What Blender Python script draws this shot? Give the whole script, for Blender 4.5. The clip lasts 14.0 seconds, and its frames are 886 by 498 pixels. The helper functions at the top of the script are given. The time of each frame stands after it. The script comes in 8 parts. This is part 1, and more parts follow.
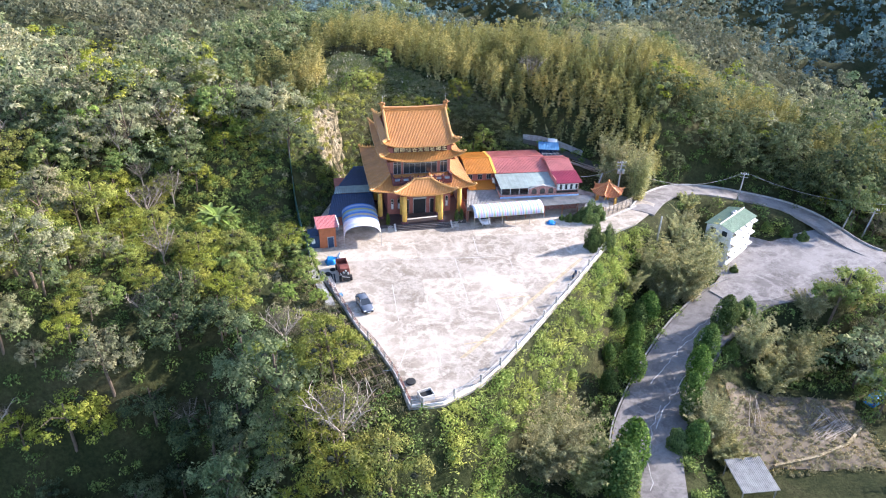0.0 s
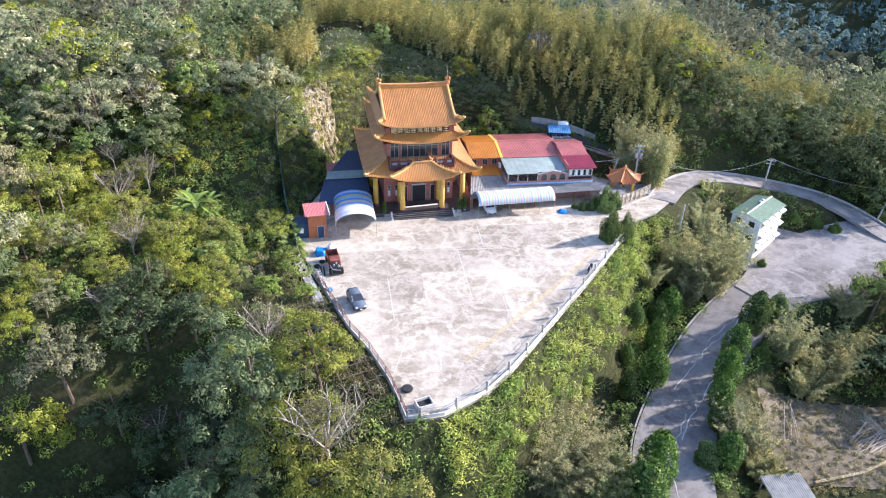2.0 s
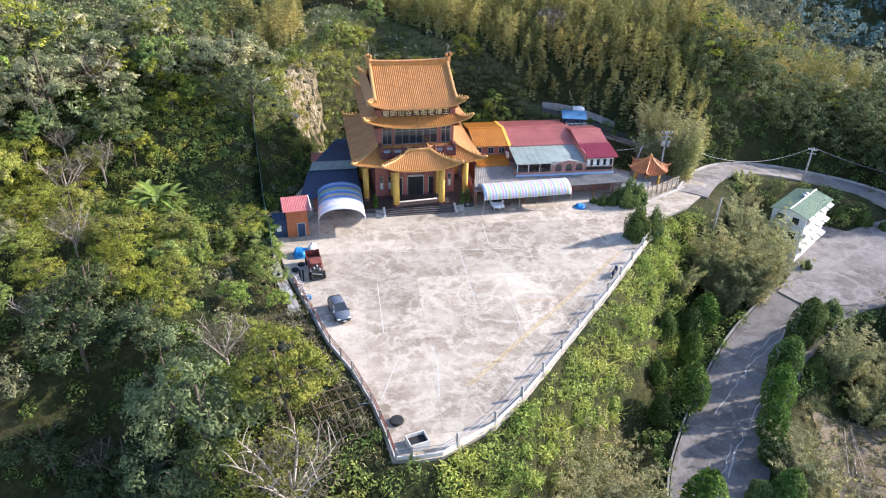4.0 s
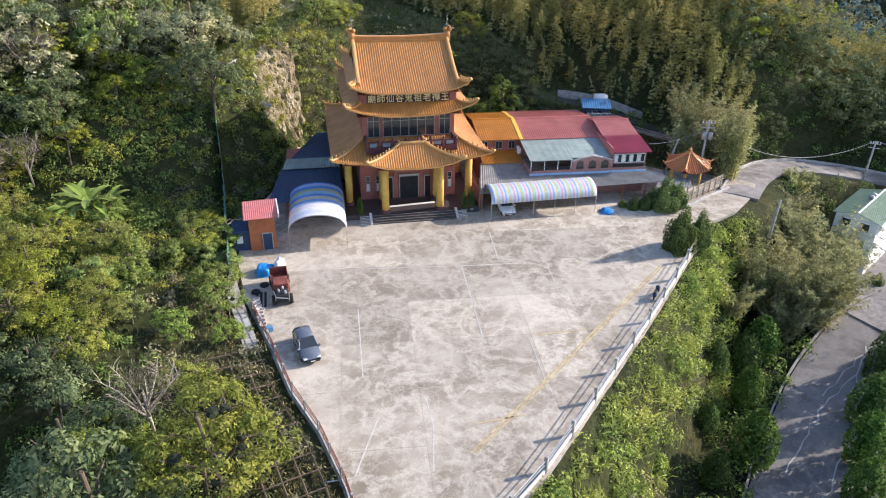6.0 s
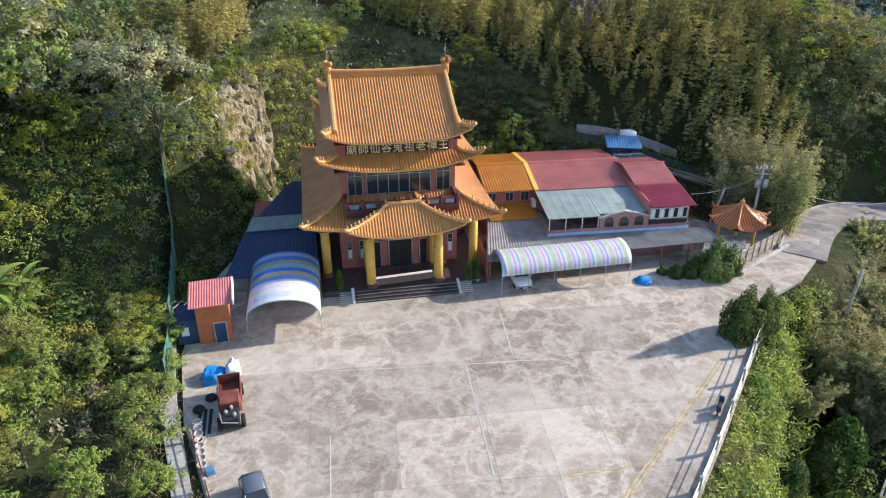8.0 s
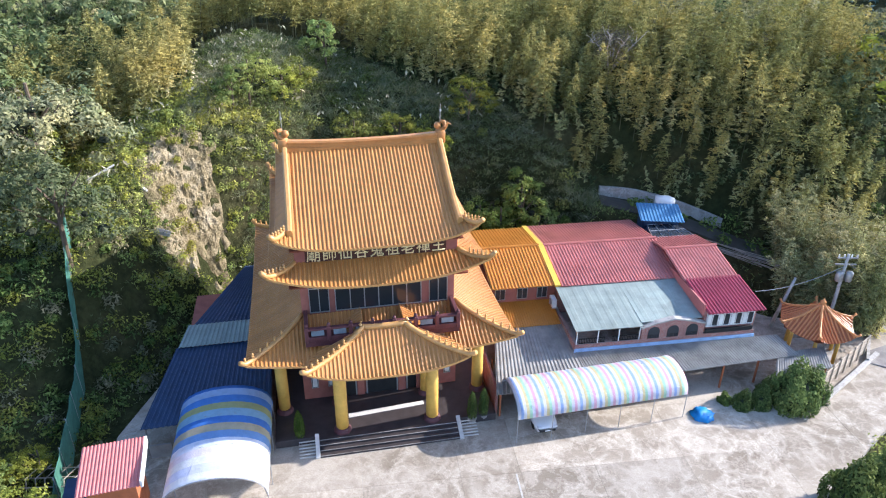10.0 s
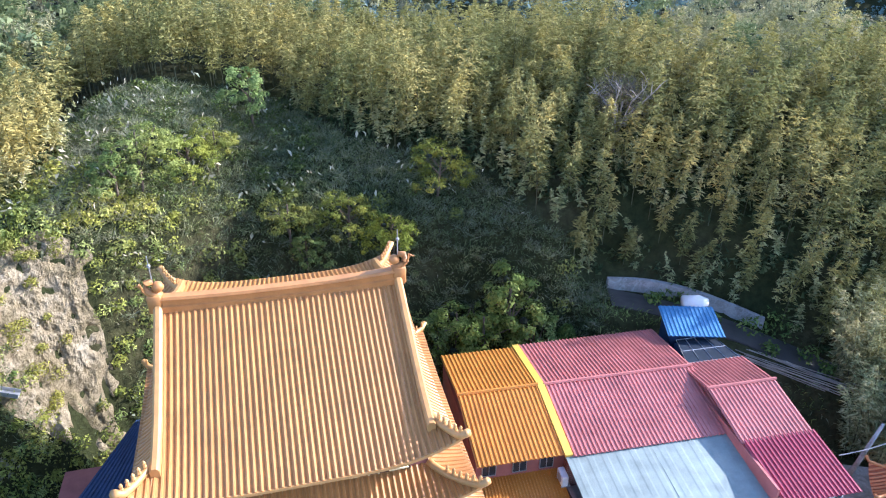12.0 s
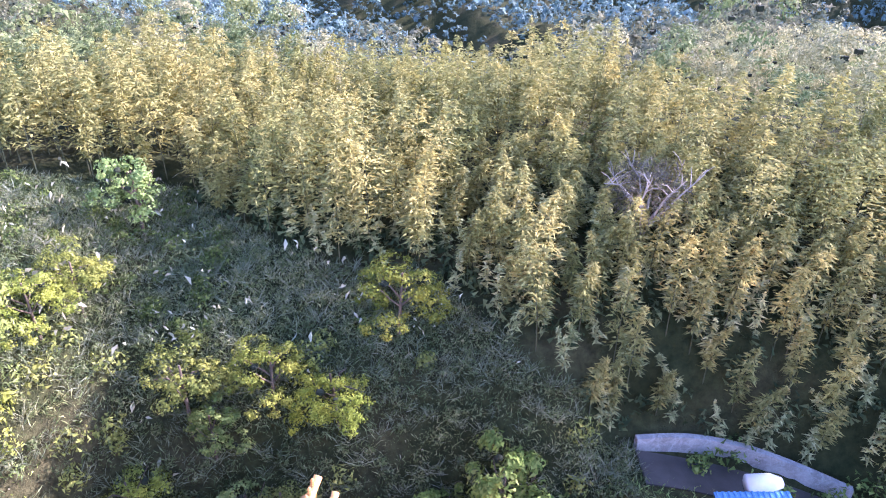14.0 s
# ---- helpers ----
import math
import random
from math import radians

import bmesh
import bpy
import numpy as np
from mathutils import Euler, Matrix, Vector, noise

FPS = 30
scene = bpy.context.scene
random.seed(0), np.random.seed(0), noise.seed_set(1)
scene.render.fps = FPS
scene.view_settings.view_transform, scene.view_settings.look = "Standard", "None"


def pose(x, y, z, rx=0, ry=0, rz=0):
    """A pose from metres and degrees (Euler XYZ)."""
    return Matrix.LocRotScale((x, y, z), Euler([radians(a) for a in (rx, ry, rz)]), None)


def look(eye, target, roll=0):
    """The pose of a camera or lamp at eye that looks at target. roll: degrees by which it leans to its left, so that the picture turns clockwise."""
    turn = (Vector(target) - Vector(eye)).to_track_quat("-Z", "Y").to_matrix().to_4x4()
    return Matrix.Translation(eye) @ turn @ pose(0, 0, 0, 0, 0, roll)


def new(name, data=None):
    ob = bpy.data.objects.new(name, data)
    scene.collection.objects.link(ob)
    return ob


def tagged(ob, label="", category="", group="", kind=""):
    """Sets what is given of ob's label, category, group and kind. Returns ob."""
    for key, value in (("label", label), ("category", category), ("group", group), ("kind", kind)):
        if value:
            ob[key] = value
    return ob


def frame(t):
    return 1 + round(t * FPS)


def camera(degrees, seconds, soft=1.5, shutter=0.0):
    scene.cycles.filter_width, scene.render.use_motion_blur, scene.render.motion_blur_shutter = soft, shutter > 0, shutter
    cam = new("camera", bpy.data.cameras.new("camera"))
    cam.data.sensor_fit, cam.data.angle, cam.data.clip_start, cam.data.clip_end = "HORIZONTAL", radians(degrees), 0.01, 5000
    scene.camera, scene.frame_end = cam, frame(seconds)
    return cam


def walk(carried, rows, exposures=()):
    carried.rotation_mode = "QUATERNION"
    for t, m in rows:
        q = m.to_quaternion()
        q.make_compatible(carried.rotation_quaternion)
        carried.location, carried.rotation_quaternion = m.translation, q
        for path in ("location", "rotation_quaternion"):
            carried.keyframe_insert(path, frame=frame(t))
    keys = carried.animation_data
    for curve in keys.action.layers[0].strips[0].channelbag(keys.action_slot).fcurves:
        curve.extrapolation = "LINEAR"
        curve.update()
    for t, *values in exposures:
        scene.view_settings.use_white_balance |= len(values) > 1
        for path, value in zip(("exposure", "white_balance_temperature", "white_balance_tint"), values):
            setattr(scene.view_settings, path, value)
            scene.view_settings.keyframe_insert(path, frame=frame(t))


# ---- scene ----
cam = camera(64.4, 14.0, soft=1.1)
PATH = [
    (0, (0.427, 2.408, 57.807), (0.426, 4.152, 56.828), 1.5),
    (0.5, (0.408, 4.423, 56.599), (0.407, 6.163, 55.613), 1.6),
    (1, (0.586, 6.351, 55.137), (0.581, 8.091, 54.15), 1.5),
    (1.5, (0.59, 8.774, 53.629), (0.584, 10.511, 52.639), 1.6),
    (2, (0.524, 11.491, 51.957), (0.518, 13.228, 50.965), 1.6),
    (2.5, (0.602, 14.28, 50.14), (0.596, 16.018, 49.15), 1.6),
    (3, (0.784, 17.271, 48.425), (0.774, 19.009, 47.435), 1.5),
    (5.5, (1.424, 35.409, 38.665), (1.396, 37.154, 37.687), 1.0),
    (6, (1.523, 39.48, 37.183), (1.492, 41.225, 36.206), 0.9),
    (6.5, (1.384, 43.746, 36.269), (1.355, 45.494, 35.298), 0.9),
    (7, (1.38, 48.013, 35.983), (1.349, 49.764, 35.016), 0.8),
    (7.5, (1.316, 52.304, 35.817), (1.284, 54.057, 34.854), 0.7),
    (8, (1.563, 56.511, 35.581), (1.521, 58.268, 34.627), 0.2),
    (10.5, (0.567, 80.365, 35.423), (0.572, 82.13, 34.481), 0.7),
    (11, (0.573, 85.153, 35.712), (0.598, 86.914, 34.764), 0.8),
    (11.5, (0.766, 89.985, 35.866), (0.813, 91.745, 34.917), 0.6),
    (12, (0.992, 94.882, 36.043), (1.066, 96.639, 35.09), 0.5),
    (12.5, (1.284, 99.716, 36.131), (1.384, 101.47, 35.176), 0.5),
    (13, (1.862, 104.509, 36.452), (1.979, 106.257, 35.488), 0.2),
    (13.5, (2.304, 109.169, 36.28), (2.439, 110.922, 35.327), 0.1),
    (14, (2.85, 113.289, 36.385), (2.978, 115.044, 35.435), -0.2),
]
EXPOSURES = [(0, 1.66, 5700, 19), (3, 1.5, 5750, 18), (5.5, 1.15, 6000, 16), (8, 0.96, 5900, 14), (10.5, 1.5, 5500, 15), (12.5, 1.72, 5150, 25), (14, 2.5, 5250, 44)]
walk(cam, [(t, look(eye, target, roll)) for t, eye, target, roll in PATH], EXPOSURES)

# ---- world, sun ----
SUN_AZ, SUN_EL = 17.0, 27.0   # degrees: from +x towards +y, above the horizon
world = bpy.data.worlds.new("world")
scene.world = world
world.use_nodes = True
wn = world.node_tree.nodes
sky = wn.new("ShaderNodeTexSky")
sky.sky_type = "NISHITA"
sky.sun_disc = False
sky.sun_elevation = radians(SUN_EL)
sky.sun_rotation = radians(90 - SUN_AZ)
world.node_tree.links.new(sky.outputs[0], wn["Background"].inputs[0])
wn["Background"].inputs[1].default_value = 0.15
sun_data = bpy.data.lights.new("sun", "SUN")
sun_data.energy = 3.9
sun_data.angle = radians(0.5)
sun_data.color = (1.0, 0.89, 0.73)
sun = new("sun", sun_data)
_e, _a = radians(SUN_EL), radians(SUN_AZ)
sun.matrix_world = look((0, 0, 100), (-math.cos(_e) * math.cos(_a), -math.cos(_e) * math.sin(_a), 100 - math.sin(_e)))


# ---- materials ----
def node_material(name, rough=0.8, metal=0.0, spec=0.3):
    m = bpy.data.materials.new(name)
    m.use_nodes = True
    n, l = m.node_tree.nodes, m.node_tree.links
    b = n["Principled BSDF"]
    b.inputs["Roughness"].default_value = rough
    b.inputs["Metallic"].default_value = metal
    b.inputs["Specular IOR Level"].default_value = spec
    return m, n, l, b


def rgb(c):
    return (c[0], c[1], c[2], 1.0)


def noise_node(n, l, scale, detail=4.0, rough=0.6, distort=0.0, coord="Object"):
    tc = n.new("ShaderNodeTexCoord")
    t = n.new("ShaderNodeTexNoise")
    t.inputs["Scale"].default_value = scale
    t.inputs["Detail"].default_value = detail
    t.inputs["Roughness"].default_value = rough
    t.inputs["Distortion"].default_value = distort
    l.new(tc.outputs[coord], t.inputs["Vector"])
    return t


def ramp(n, l, source, stops):
    r = n.new("ShaderNodeValToRGB")
    e = r.color_ramp.elements
    while len(e) < len(stops):
        e.new(0.5)
    for i, (p, c) in enumerate(stops):
        e[i].position, e[i].color = p, rgb(c)
    l.new(source, r.inputs[0])
    return r


def mixed(n, l, a, b, fac, kind="MIX"):
    m = n.new("ShaderNodeMix")
    m.data_type, m.blend_type = "RGBA", kind
    for s, v in ((m.inputs[6], a), (m.inputs[7], b), (m.inputs[0], fac)):
        if isinstance(v, (tuple, list)):
            s.default_value = rgb(v)
        elif isinstance(v, (int, float)):
            s.default_value = v
        else:
            l.new(v, s)
    return m.outputs[2]


def bump(n, l, b, height, strength=0.3, distance=0.02):
    u = n.new("ShaderNodeBump")
    u.inputs["Strength"].default_value = strength
    u.inputs["Distance"].default_value = distance
    l.new(height, u.inputs["Height"])
    l.new(u.outputs[0], b.inputs["Normal"])


def plain(name, c, rough=0.6, metal=0.0, vary=0.25, scale=1.5, fine=14.0, spec=0.3):
    """A worn paint, tile or metal: colour varied at two scales, light relief."""
    m, n, l, b = node_material(name, rough, metal, spec)
    big = noise_node(n, l, scale, 5.0)
    small = noise_node(n, l, fine, 3.0)
    dark = [max(0.0, x * (1 - vary)) for x in c]
    light = [min(1.0, x * (1 + vary * 0.6)) for x in c]
    r = ramp(n, l, big.outputs[0], [(0.3, dark), (0.55, c), (0.75, light)])
    info = n.new("ShaderNodeObjectInfo")
    k = n.new("ShaderNodeMapRange")
    k.inputs["To Min"].default_value, k.inputs["To Max"].default_value = 0.9, 1.08
    l.new(info.outputs["Random"], k.inputs["Value"])
    hsv = n.new("ShaderNodeHueSaturation")
    l.new(r.outputs[0], hsv.inputs["Color"])
    l.new(k.outputs[0], hsv.inputs["Value"])
    out = mixed(n, l, hsv.outputs[0], ramp(n, l, small.outputs[0], [(0.35, (0.72,) * 3), (0.6, (1, 1, 1))]).outputs[0], vary, "MULTIPLY")
    l.new(out, b.inputs["Base Color"])
    bump(n, l, b, small.outputs[0], 0.25, 0.02)
    return m


def foliage(name, a, b_, c, through_light=0.3, rough=0.8):
    """Leaves: each leaf its own green, each plant its own cast, some light coming through."""
    m, n, l, b = node_material(name, rough, 0.0, 0.12)
    geo = n.new("ShaderNodeNewGeometry")
    r = ramp(n, l, geo.outputs["Random Per Island"], [(0.0, a), (0.55, b_), (1.0, c)])
    info = n.new("ShaderNodeObjectInfo")
    hsv = n.new("ShaderNodeHueSaturation")
    for out, lo, hi in (("Hue", 0.485, 0.507), ("Saturation", 0.92, 1.12), ("Value", 0.8, 1.16)):
        k = n.new("ShaderNodeMapRange")
        k.inputs["To Min"].default_value, k.inputs["To Max"].default_value = lo, hi
        if out == "Saturation":
            w = n.new("ShaderNodeMath")
            w.operation = "FRACT"
            q = n.new("ShaderNodeMath")
            q.operation = "MULTIPLY"
            q.inputs[1].default_value = 7.31
            l.new(info.outputs["Random"], q.inputs[0])
            l.new(q.outputs[0], w.inputs[0])
            l.new(w.outputs[0], k.inputs["Value"])
        else:
            l.new(info.outputs["Random"], k.inputs["Value"])
        l.new(k.outputs[0], hsv.inputs[out])
    l.new(r.outputs[0], hsv.inputs["Color"])
    patch = noise_node(n, l, 0.06, 3.0, coord="Object")
    col = mixed(n, l, hsv.outputs[0], ramp(n, l, patch.outputs[0], [(0.35, (0.75, 0.85, 0.7)), (0.65, (1.15, 1.1, 0.95))]).outputs[0], 0.8, "MULTIPLY")
    tree = noise_node(n, l, 0.21, 2.0, 0.5, coord="Object")
    col = mixed(n, l, col, ramp(n, l, tree.outputs[0], [(0.36, (0.62, 0.7, 0.66)), (0.5, (0.95, 0.95, 0.95)), (0.64, (1.25, 1.17, 1.05))]).outputs[0], 0.85, "MULTIPLY")
    l.new(col, b.inputs["Base Color"])
    tr = n.new("ShaderNodeBsdfTranslucent")
    l.new(col, tr.inputs[0])
    mix = n.new("ShaderNodeMixShader")
    mix.inputs[0].default_value = through_light
    l.new(b.outputs[0], mix.inputs[1])
    l.new(tr.outputs[0], mix.inputs[2])
    l.new(mix.outputs[0], n["Material Output"].inputs[0])
    return m


def concrete(name, base, light, dark, big=0.12, vein=0.35):
    m, n, l, b = node_material(name, 0.9, 0.0, 0.2)
    w1 = noise_node(n, l, big, 6.0, 0.62, 0.6)
    w2 = noise_node(n, l, vein, 6.0, 0.62, 0.35)
    w4 = noise_node(n, l, vein * 2.4, 6.0, 0.65, 0.3)
    w3 = noise_node(n, l, 9.0, 4.0)
    c1 = ramp(n, l, w1.outputs[0], [(0.3, dark), (0.5, base), (0.72, light)])
    c2 = ramp(n, l, w2.outputs[0], [(0.43, (0, 0, 0)), (0.49, (1, 1, 1)), (0.52, (0.75, 0.75, 0.75)), (0.575, (0, 0, 0))])
    c4 = ramp(n, l, w4.outputs[0], [(0.46, (0, 0, 0)), (0.5, (0.7, 0.7, 0.7)), (0.54, (0, 0, 0))])
    both = mixed(n, l, c2.outputs[0], c4.outputs[0], 1.0, "ADD")
    col = mixed(n, l, c1.outputs[0], light, mixed(n, l, (0, 0, 0), both, 0.6))
    stain = noise_node(n, l, 0.55, 5.0, 0.7, 0.4)
    st = ramp(n, l, stain.outputs[0], [(0.3, (0.74, 0.72, 0.68)), (0.46, (1, 1, 1))])
    col = mixed(n, l, col, st.outputs[0], 0.8, "MULTIPLY")
    info = n.new("ShaderNodeObjectInfo")
    k = n.new("ShaderNodeMapRange")
    k.inputs["To Min"].default_value, k.inputs["To Max"].default_value = 0.8, 1.08
    l.new(info.outputs["Random"], k.inputs["Value"])
    hsv = n.new("ShaderNodeHueSaturation")
    l.new(col, hsv.inputs["Color"])
    l.new(k.outputs[0], hsv.inputs["Value"])
    fine = ramp(n, l, w3.outputs[0], [(0.3, (0.82,) * 3), (0.65, (1.06,) * 3)])
    l.new(mixed(n, l, hsv.outputs[0], fine.outputs[0], 0.8, "MULTIPLY"), b.inputs["Base Color"])
    bump(n, l, b, w3.outputs[0], 0.3, 0.02)
    return m


def stripes(name, colours, period, axis="X", rough=0.5):
    """Striped tarpaulin along one object axis."""
    m, n, l, b = node_material(name, rough, 0.0, 0.4)
    tc = n.new("ShaderNodeTexCoord")
    sp = n.new("ShaderNodeSeparateXYZ")
    l.new(tc.outputs["Object"], sp.inputs[0])
    d = n.new("ShaderNodeMath")
    d.operation = "DIVIDE"
    d.inputs[1].default_value = period
    l.new(sp.outputs[axis], d.inputs[0])
    fr = n.new("ShaderNodeMath")
    fr.operation = "FRACT"
    l.new(d.outputs[0], fr.inputs[0])
    r = ramp(n, l, fr.outputs[0], [(i / len(colours), c) for i, c in enumerate(colours)])
    r.color_ramp.interpolation = "CONSTANT"
    s = noise_node(n, l, 2.2, 4.0)
    col = mixed(n, l, r.outputs[0], ramp(n, l, s.outputs[0], [(0.3, (0.8,) * 3), (0.6, (1, 1, 1))]).outputs[0], 0.8, "MULTIPLY")
    l.new(col, b.inputs["Base Color"])
    tr = n.new("ShaderNodeBsdfTranslucent")
    l.new(col, tr.inputs[0])
    mix = n.new("ShaderNodeMixShader")
    mix.inputs[0].default_value = 0.25
    l.new(b.outputs[0], mix.inputs[1])
    l.new(tr.outputs[0], mix.inputs[2])
    l.new(mix.outputs[0], n["Material Output"].inputs[0])
    wr = noise_node(n, l, 1.6, 3.0, 0.6, 1.0)
    bump(n, l, b, wr.outputs[0], 0.5, 0.12)
    return m


def earth_material():
    m, n, l, b = node_material("earth_and_grass", 0.95, 0.0, 0.1)
    w1 = noise_node(n, l, 0.09, 5.0)
    w2 = noise_node(n, l, 1.7, 5.0, 0.7)
    c1 = ramp(n, l, w1.outputs[0], [(0.3, (0.022, 0.03, 0.012)), (0.5, (0.042, 0.048, 0.02)), (0.66, (0.075, 0.07, 0.036))])
    c2 = ramp(n, l, w2.outputs[0], [(0.35, (0.5, 0.5, 0.45)), (0.65, (1.3, 1.25, 1.1))])
    l.new(mixed(n, l, c1.outputs[0], c2.outputs[0], 0.9, "MULTIPLY"), b.inputs["Base Color"])
    bump(n, l, b, w2.outputs[0], 0.8, 0.25)
    return m


def brick_material(name, c1, c2, mortar):
    m, n, l, b = node_material(name, 0.8, 0.0, 0.2)
    tc = n.new("ShaderNodeTexCoord")
    mp = n.new("ShaderNodeMapping")
    mp.inputs["Rotation"].default_value = (radians(90), 0, 0)
    l.new(tc.outputs["Object"], mp.inputs[0])
    t = n.new("ShaderNodeTexBrick")
    t.inputs["Color1"].default_value, t.inputs["Color2"].default_value, t.inputs["Mortar"].default_value = rgb(c1), rgb(c2), rgb(mortar)
    t.inputs["Scale"].default_value = 1.0
    t.inputs["Brick Width"].default_value, t.inputs["Row Height"].default_value = 0.24, 0.08
    t.inputs["Mortar Size"].default_value = 0.012
    l.new(mp.outputs[0], t.inputs["Vector"])
    s = noise_node(n, l, 1.2, 5.0)
    l.new(mixed(n, l, t.outputs[0], ramp(n, l, s.outputs[0], [(0.3, (0.7,) * 3), (0.6, (1.05,) * 3)]).outputs[0], 0.8, "MULTIPLY"), b.inputs["Base Color"])
    return m


def rock_material():
    m, n, l, b = node_material("eroded_beige_rock", 0.95, 0.0, 0.15)
    w1 = noise_node(n, l, 0.55, 6.0, 0.65)
    w2 = noise_node(n, l, 2.4, 8.0, 0.75, 0.4)
    c1 = ramp(n, l, w1.outputs[0], [(0.3, (0.15, 0.13, 0.07)), (0.48, (0.32, 0.265, 0.165)), (0.68, (0.46, 0.4, 0.29))])
    c2 = ramp(n, l, w2.outputs[0], [(0.35, (0.62, 0.6, 0.54)), (0.6, (1.1, 1.08, 1.02))])
    l.new(mixed(n, l, c1.outputs[0], c2.outputs[0], 0.9, "MULTIPLY"), b.inputs["Base Color"])
    bump(n, l, b, w2.outputs[0], 1.0, 0.35)
    return m


M = {}
M["earth"] = earth_material()
M["lot"] = concrete("pale_concrete", (0.324, 0.277, 0.216), (0.536, 0.477, 0.395), (0.227, 0.190, 0.144), 0.12, 0.3)
M["road"] = concrete("worn_road_concrete", (0.18, 0.165, 0.155), (0.3, 0.28, 0.262), (0.115, 0.104, 0.097), 0.09, 0.16)
M["wall_concrete"] = concrete("weathered_wall_concrete", (0.33, 0.315, 0.29), (0.48, 0.465, 0.435), (0.2, 0.19, 0.165), 0.5, 0.9)
M["joint"] = plain("joint_filler", (0.47, 0.45, 0.41), 0.9)
M["joint_dark"] = plain("dark_joint", (0.2, 0.19, 0.17), 0.9)
M["yellow_line"] = plain("worn_yellow_paint", (0.47, 0.37, 0.205), 0.8, vary=0.5)
M["tile"] = plain("glazed_orange_tile", (0.5, 0.228, 0.062), 0.34, vary=0.2, scale=0.6, spec=0.5)
M["tile_trough"] = plain("orange_tile_trough", (0.5, 0.23, 0.065), 0.5, vary=0.25)
M["tile_trim"] = plain("yellow_glazed_trim", (0.58, 0.31, 0.1), 0.4, vary=0.2, spec=0.5)
M["ridge_trim"] = plain("orange_ridge_trim", (0.49, 0.22, 0.065), 0.45, vary=0.2, spec=0.4)
M["gazebo_tile"] = plain("terracotta_orange_tile", (0.6, 0.235, 0.085), 0.4, vary=0.2, scale=0.8, spec=0.4)
M["gazebo_trough"] = plain("terracotta_trough", (0.42, 0.13, 0.05), 0.5, vary=0.25)
M["gazebo_trim"] = plain("terracotta_ridge", (0.62, 0.27, 0.1), 0.45, vary=0.2)
M["soffit"] = plain("red_brown_soffit", (0.24, 0.07, 0.035), 0.8)
M["red_wall"] = plain("dull_red_wall_tile", (0.36, 0.135, 0.105), 0.7, vary=0.2)
M["maroon"] = plain("maroon_stone", (0.115, 0.045, 0.05), 0.5, vary=0.3)
M["column"] = plain("ochre_column_paint", (0.62, 0.38, 0.08), 0.5, vary=0.2)
M["brown_board"] = plain("dark_brown_board", (0.085, 0.035, 0.025), 0.6)
M["gold"] = plain("gilded_letters", (0.8, 0.66, 0.36), 0.45, vary=0.1)
M["glass"] = plain("dark_window_glass", (0.03, 0.035, 0.04), 0.06, vary=0.1, spec=0.8)
M["frame_white"] = plain("white_aluminium_frame", (0.72, 0.72, 0.70), 0.5, vary=0.12)
M["dark_floor"] = plain("dark_granite", (0.06, 0.05, 0.05), 0.35, vary=0.3, spec=0.5)
M["white_band"] = plain("pale_stone", (0.66, 0.63, 0.58), 0.7, vary=0.2)
# Sun sheen and dust on the ribs put into one paler crimson.
M["red_roof_sheen"] = plain("sheen_pale_crimson_sheet", (0.5, 0.185, 0.16), 0.38, vary=0.22, scale=0.5)
M["red_roof_deep"] = plain("deep_crimson_sheet_roof", (0.33, 0.05, 0.08), 0.42, vary=0.2, scale=0.5)
M["pink_roof"] = plain("faded_red_sheet_roof", (0.62, 0.22, 0.2), 0.5, vary=0.15)
M["yellow_roof"] = plain("orange_sheet_roof", (0.555, 0.238, 0.038), 0.42, vary=0.18, scale=0.5)
M["yellow_edge"] = plain("yellow_edge_flashing", (0.78, 0.5, 0.08), 0.45, vary=0.1)
M["teal_roof"] = plain("faded_teal_sheet", (0.27, 0.325, 0.3), 0.5, vary=0.25, scale=0.7)
M["green_roof"] = plain("pale_green_sheet_roof", (0.24, 0.31, 0.2), 0.5, vary=0.15)
M["grey_sheet"] = plain("grey_corrugated_sheet", (0.310, 0.298, 0.272), 0.6, vary=0.35, scale=0.8)
M["blue_roof"] = plain("blue_sheet_roof", (0.032, 0.06, 0.12), 0.5, vary=0.25)
M["blue_light"] = plain("bright_blue_sheet", (0.085, 0.21, 0.37), 0.45, vary=0.15)
M["dark_panel"] = plain("dark_grey_panel", (0.035, 0.045, 0.06), 0.25, vary=0.2, spec=0.6)
M["brick"] = brick_material("red_brick", (0.36, 0.13, 0.1), (0.29, 0.1, 0.08), (0.4, 0.33, 0.3))
M["blue_paint"] = plain("blue_white_band", (0.35, 0.5, 0.72), 0.6)
M["white_wall"] = plain("white_render", (0.74, 0.74, 0.72), 0.8, vary=0.12)
M["orange_wall"] = plain("orange_block_wall", (0.42, 0.14, 0.06), 0.8, vary=0.2)
M["panel_grey"] = plain("grey_blue_panel", (0.2, 0.25, 0.3), 0.6)
M["rust"] = plain("rusty_machine_red", (0.19, 0.06, 0.045), 0.7, vary=0.5)
M["dark_track"] = plain("dark_track_concrete", (0.075, 0.07, 0.062), 0.5, vary=0.4, scale=0.5)
M["black"] = plain("black_rubber", (0.025, 0.025, 0.025), 0.8, vary=0.3)
M["steel"] = plain("galvanised_steel", (0.42, 0.42, 0.42), 0.45, 0.6, vary=0.2)
M["grey_paint"] = plain("dark_car_paint", (0.150, 0.170, 0.200), 0.2, 0.35, vary=0.05, spec=0.6)
M["white_paint"] = plain("white_car_paint", (0.75, 0.75, 0.76), 0.25, vary=0.05, spec=0.6)
M["lamp_glass"] = plain("clear_lamp_lens", (0.7, 0.7, 0.72), 0.1, vary=0.05, spec=0.8)
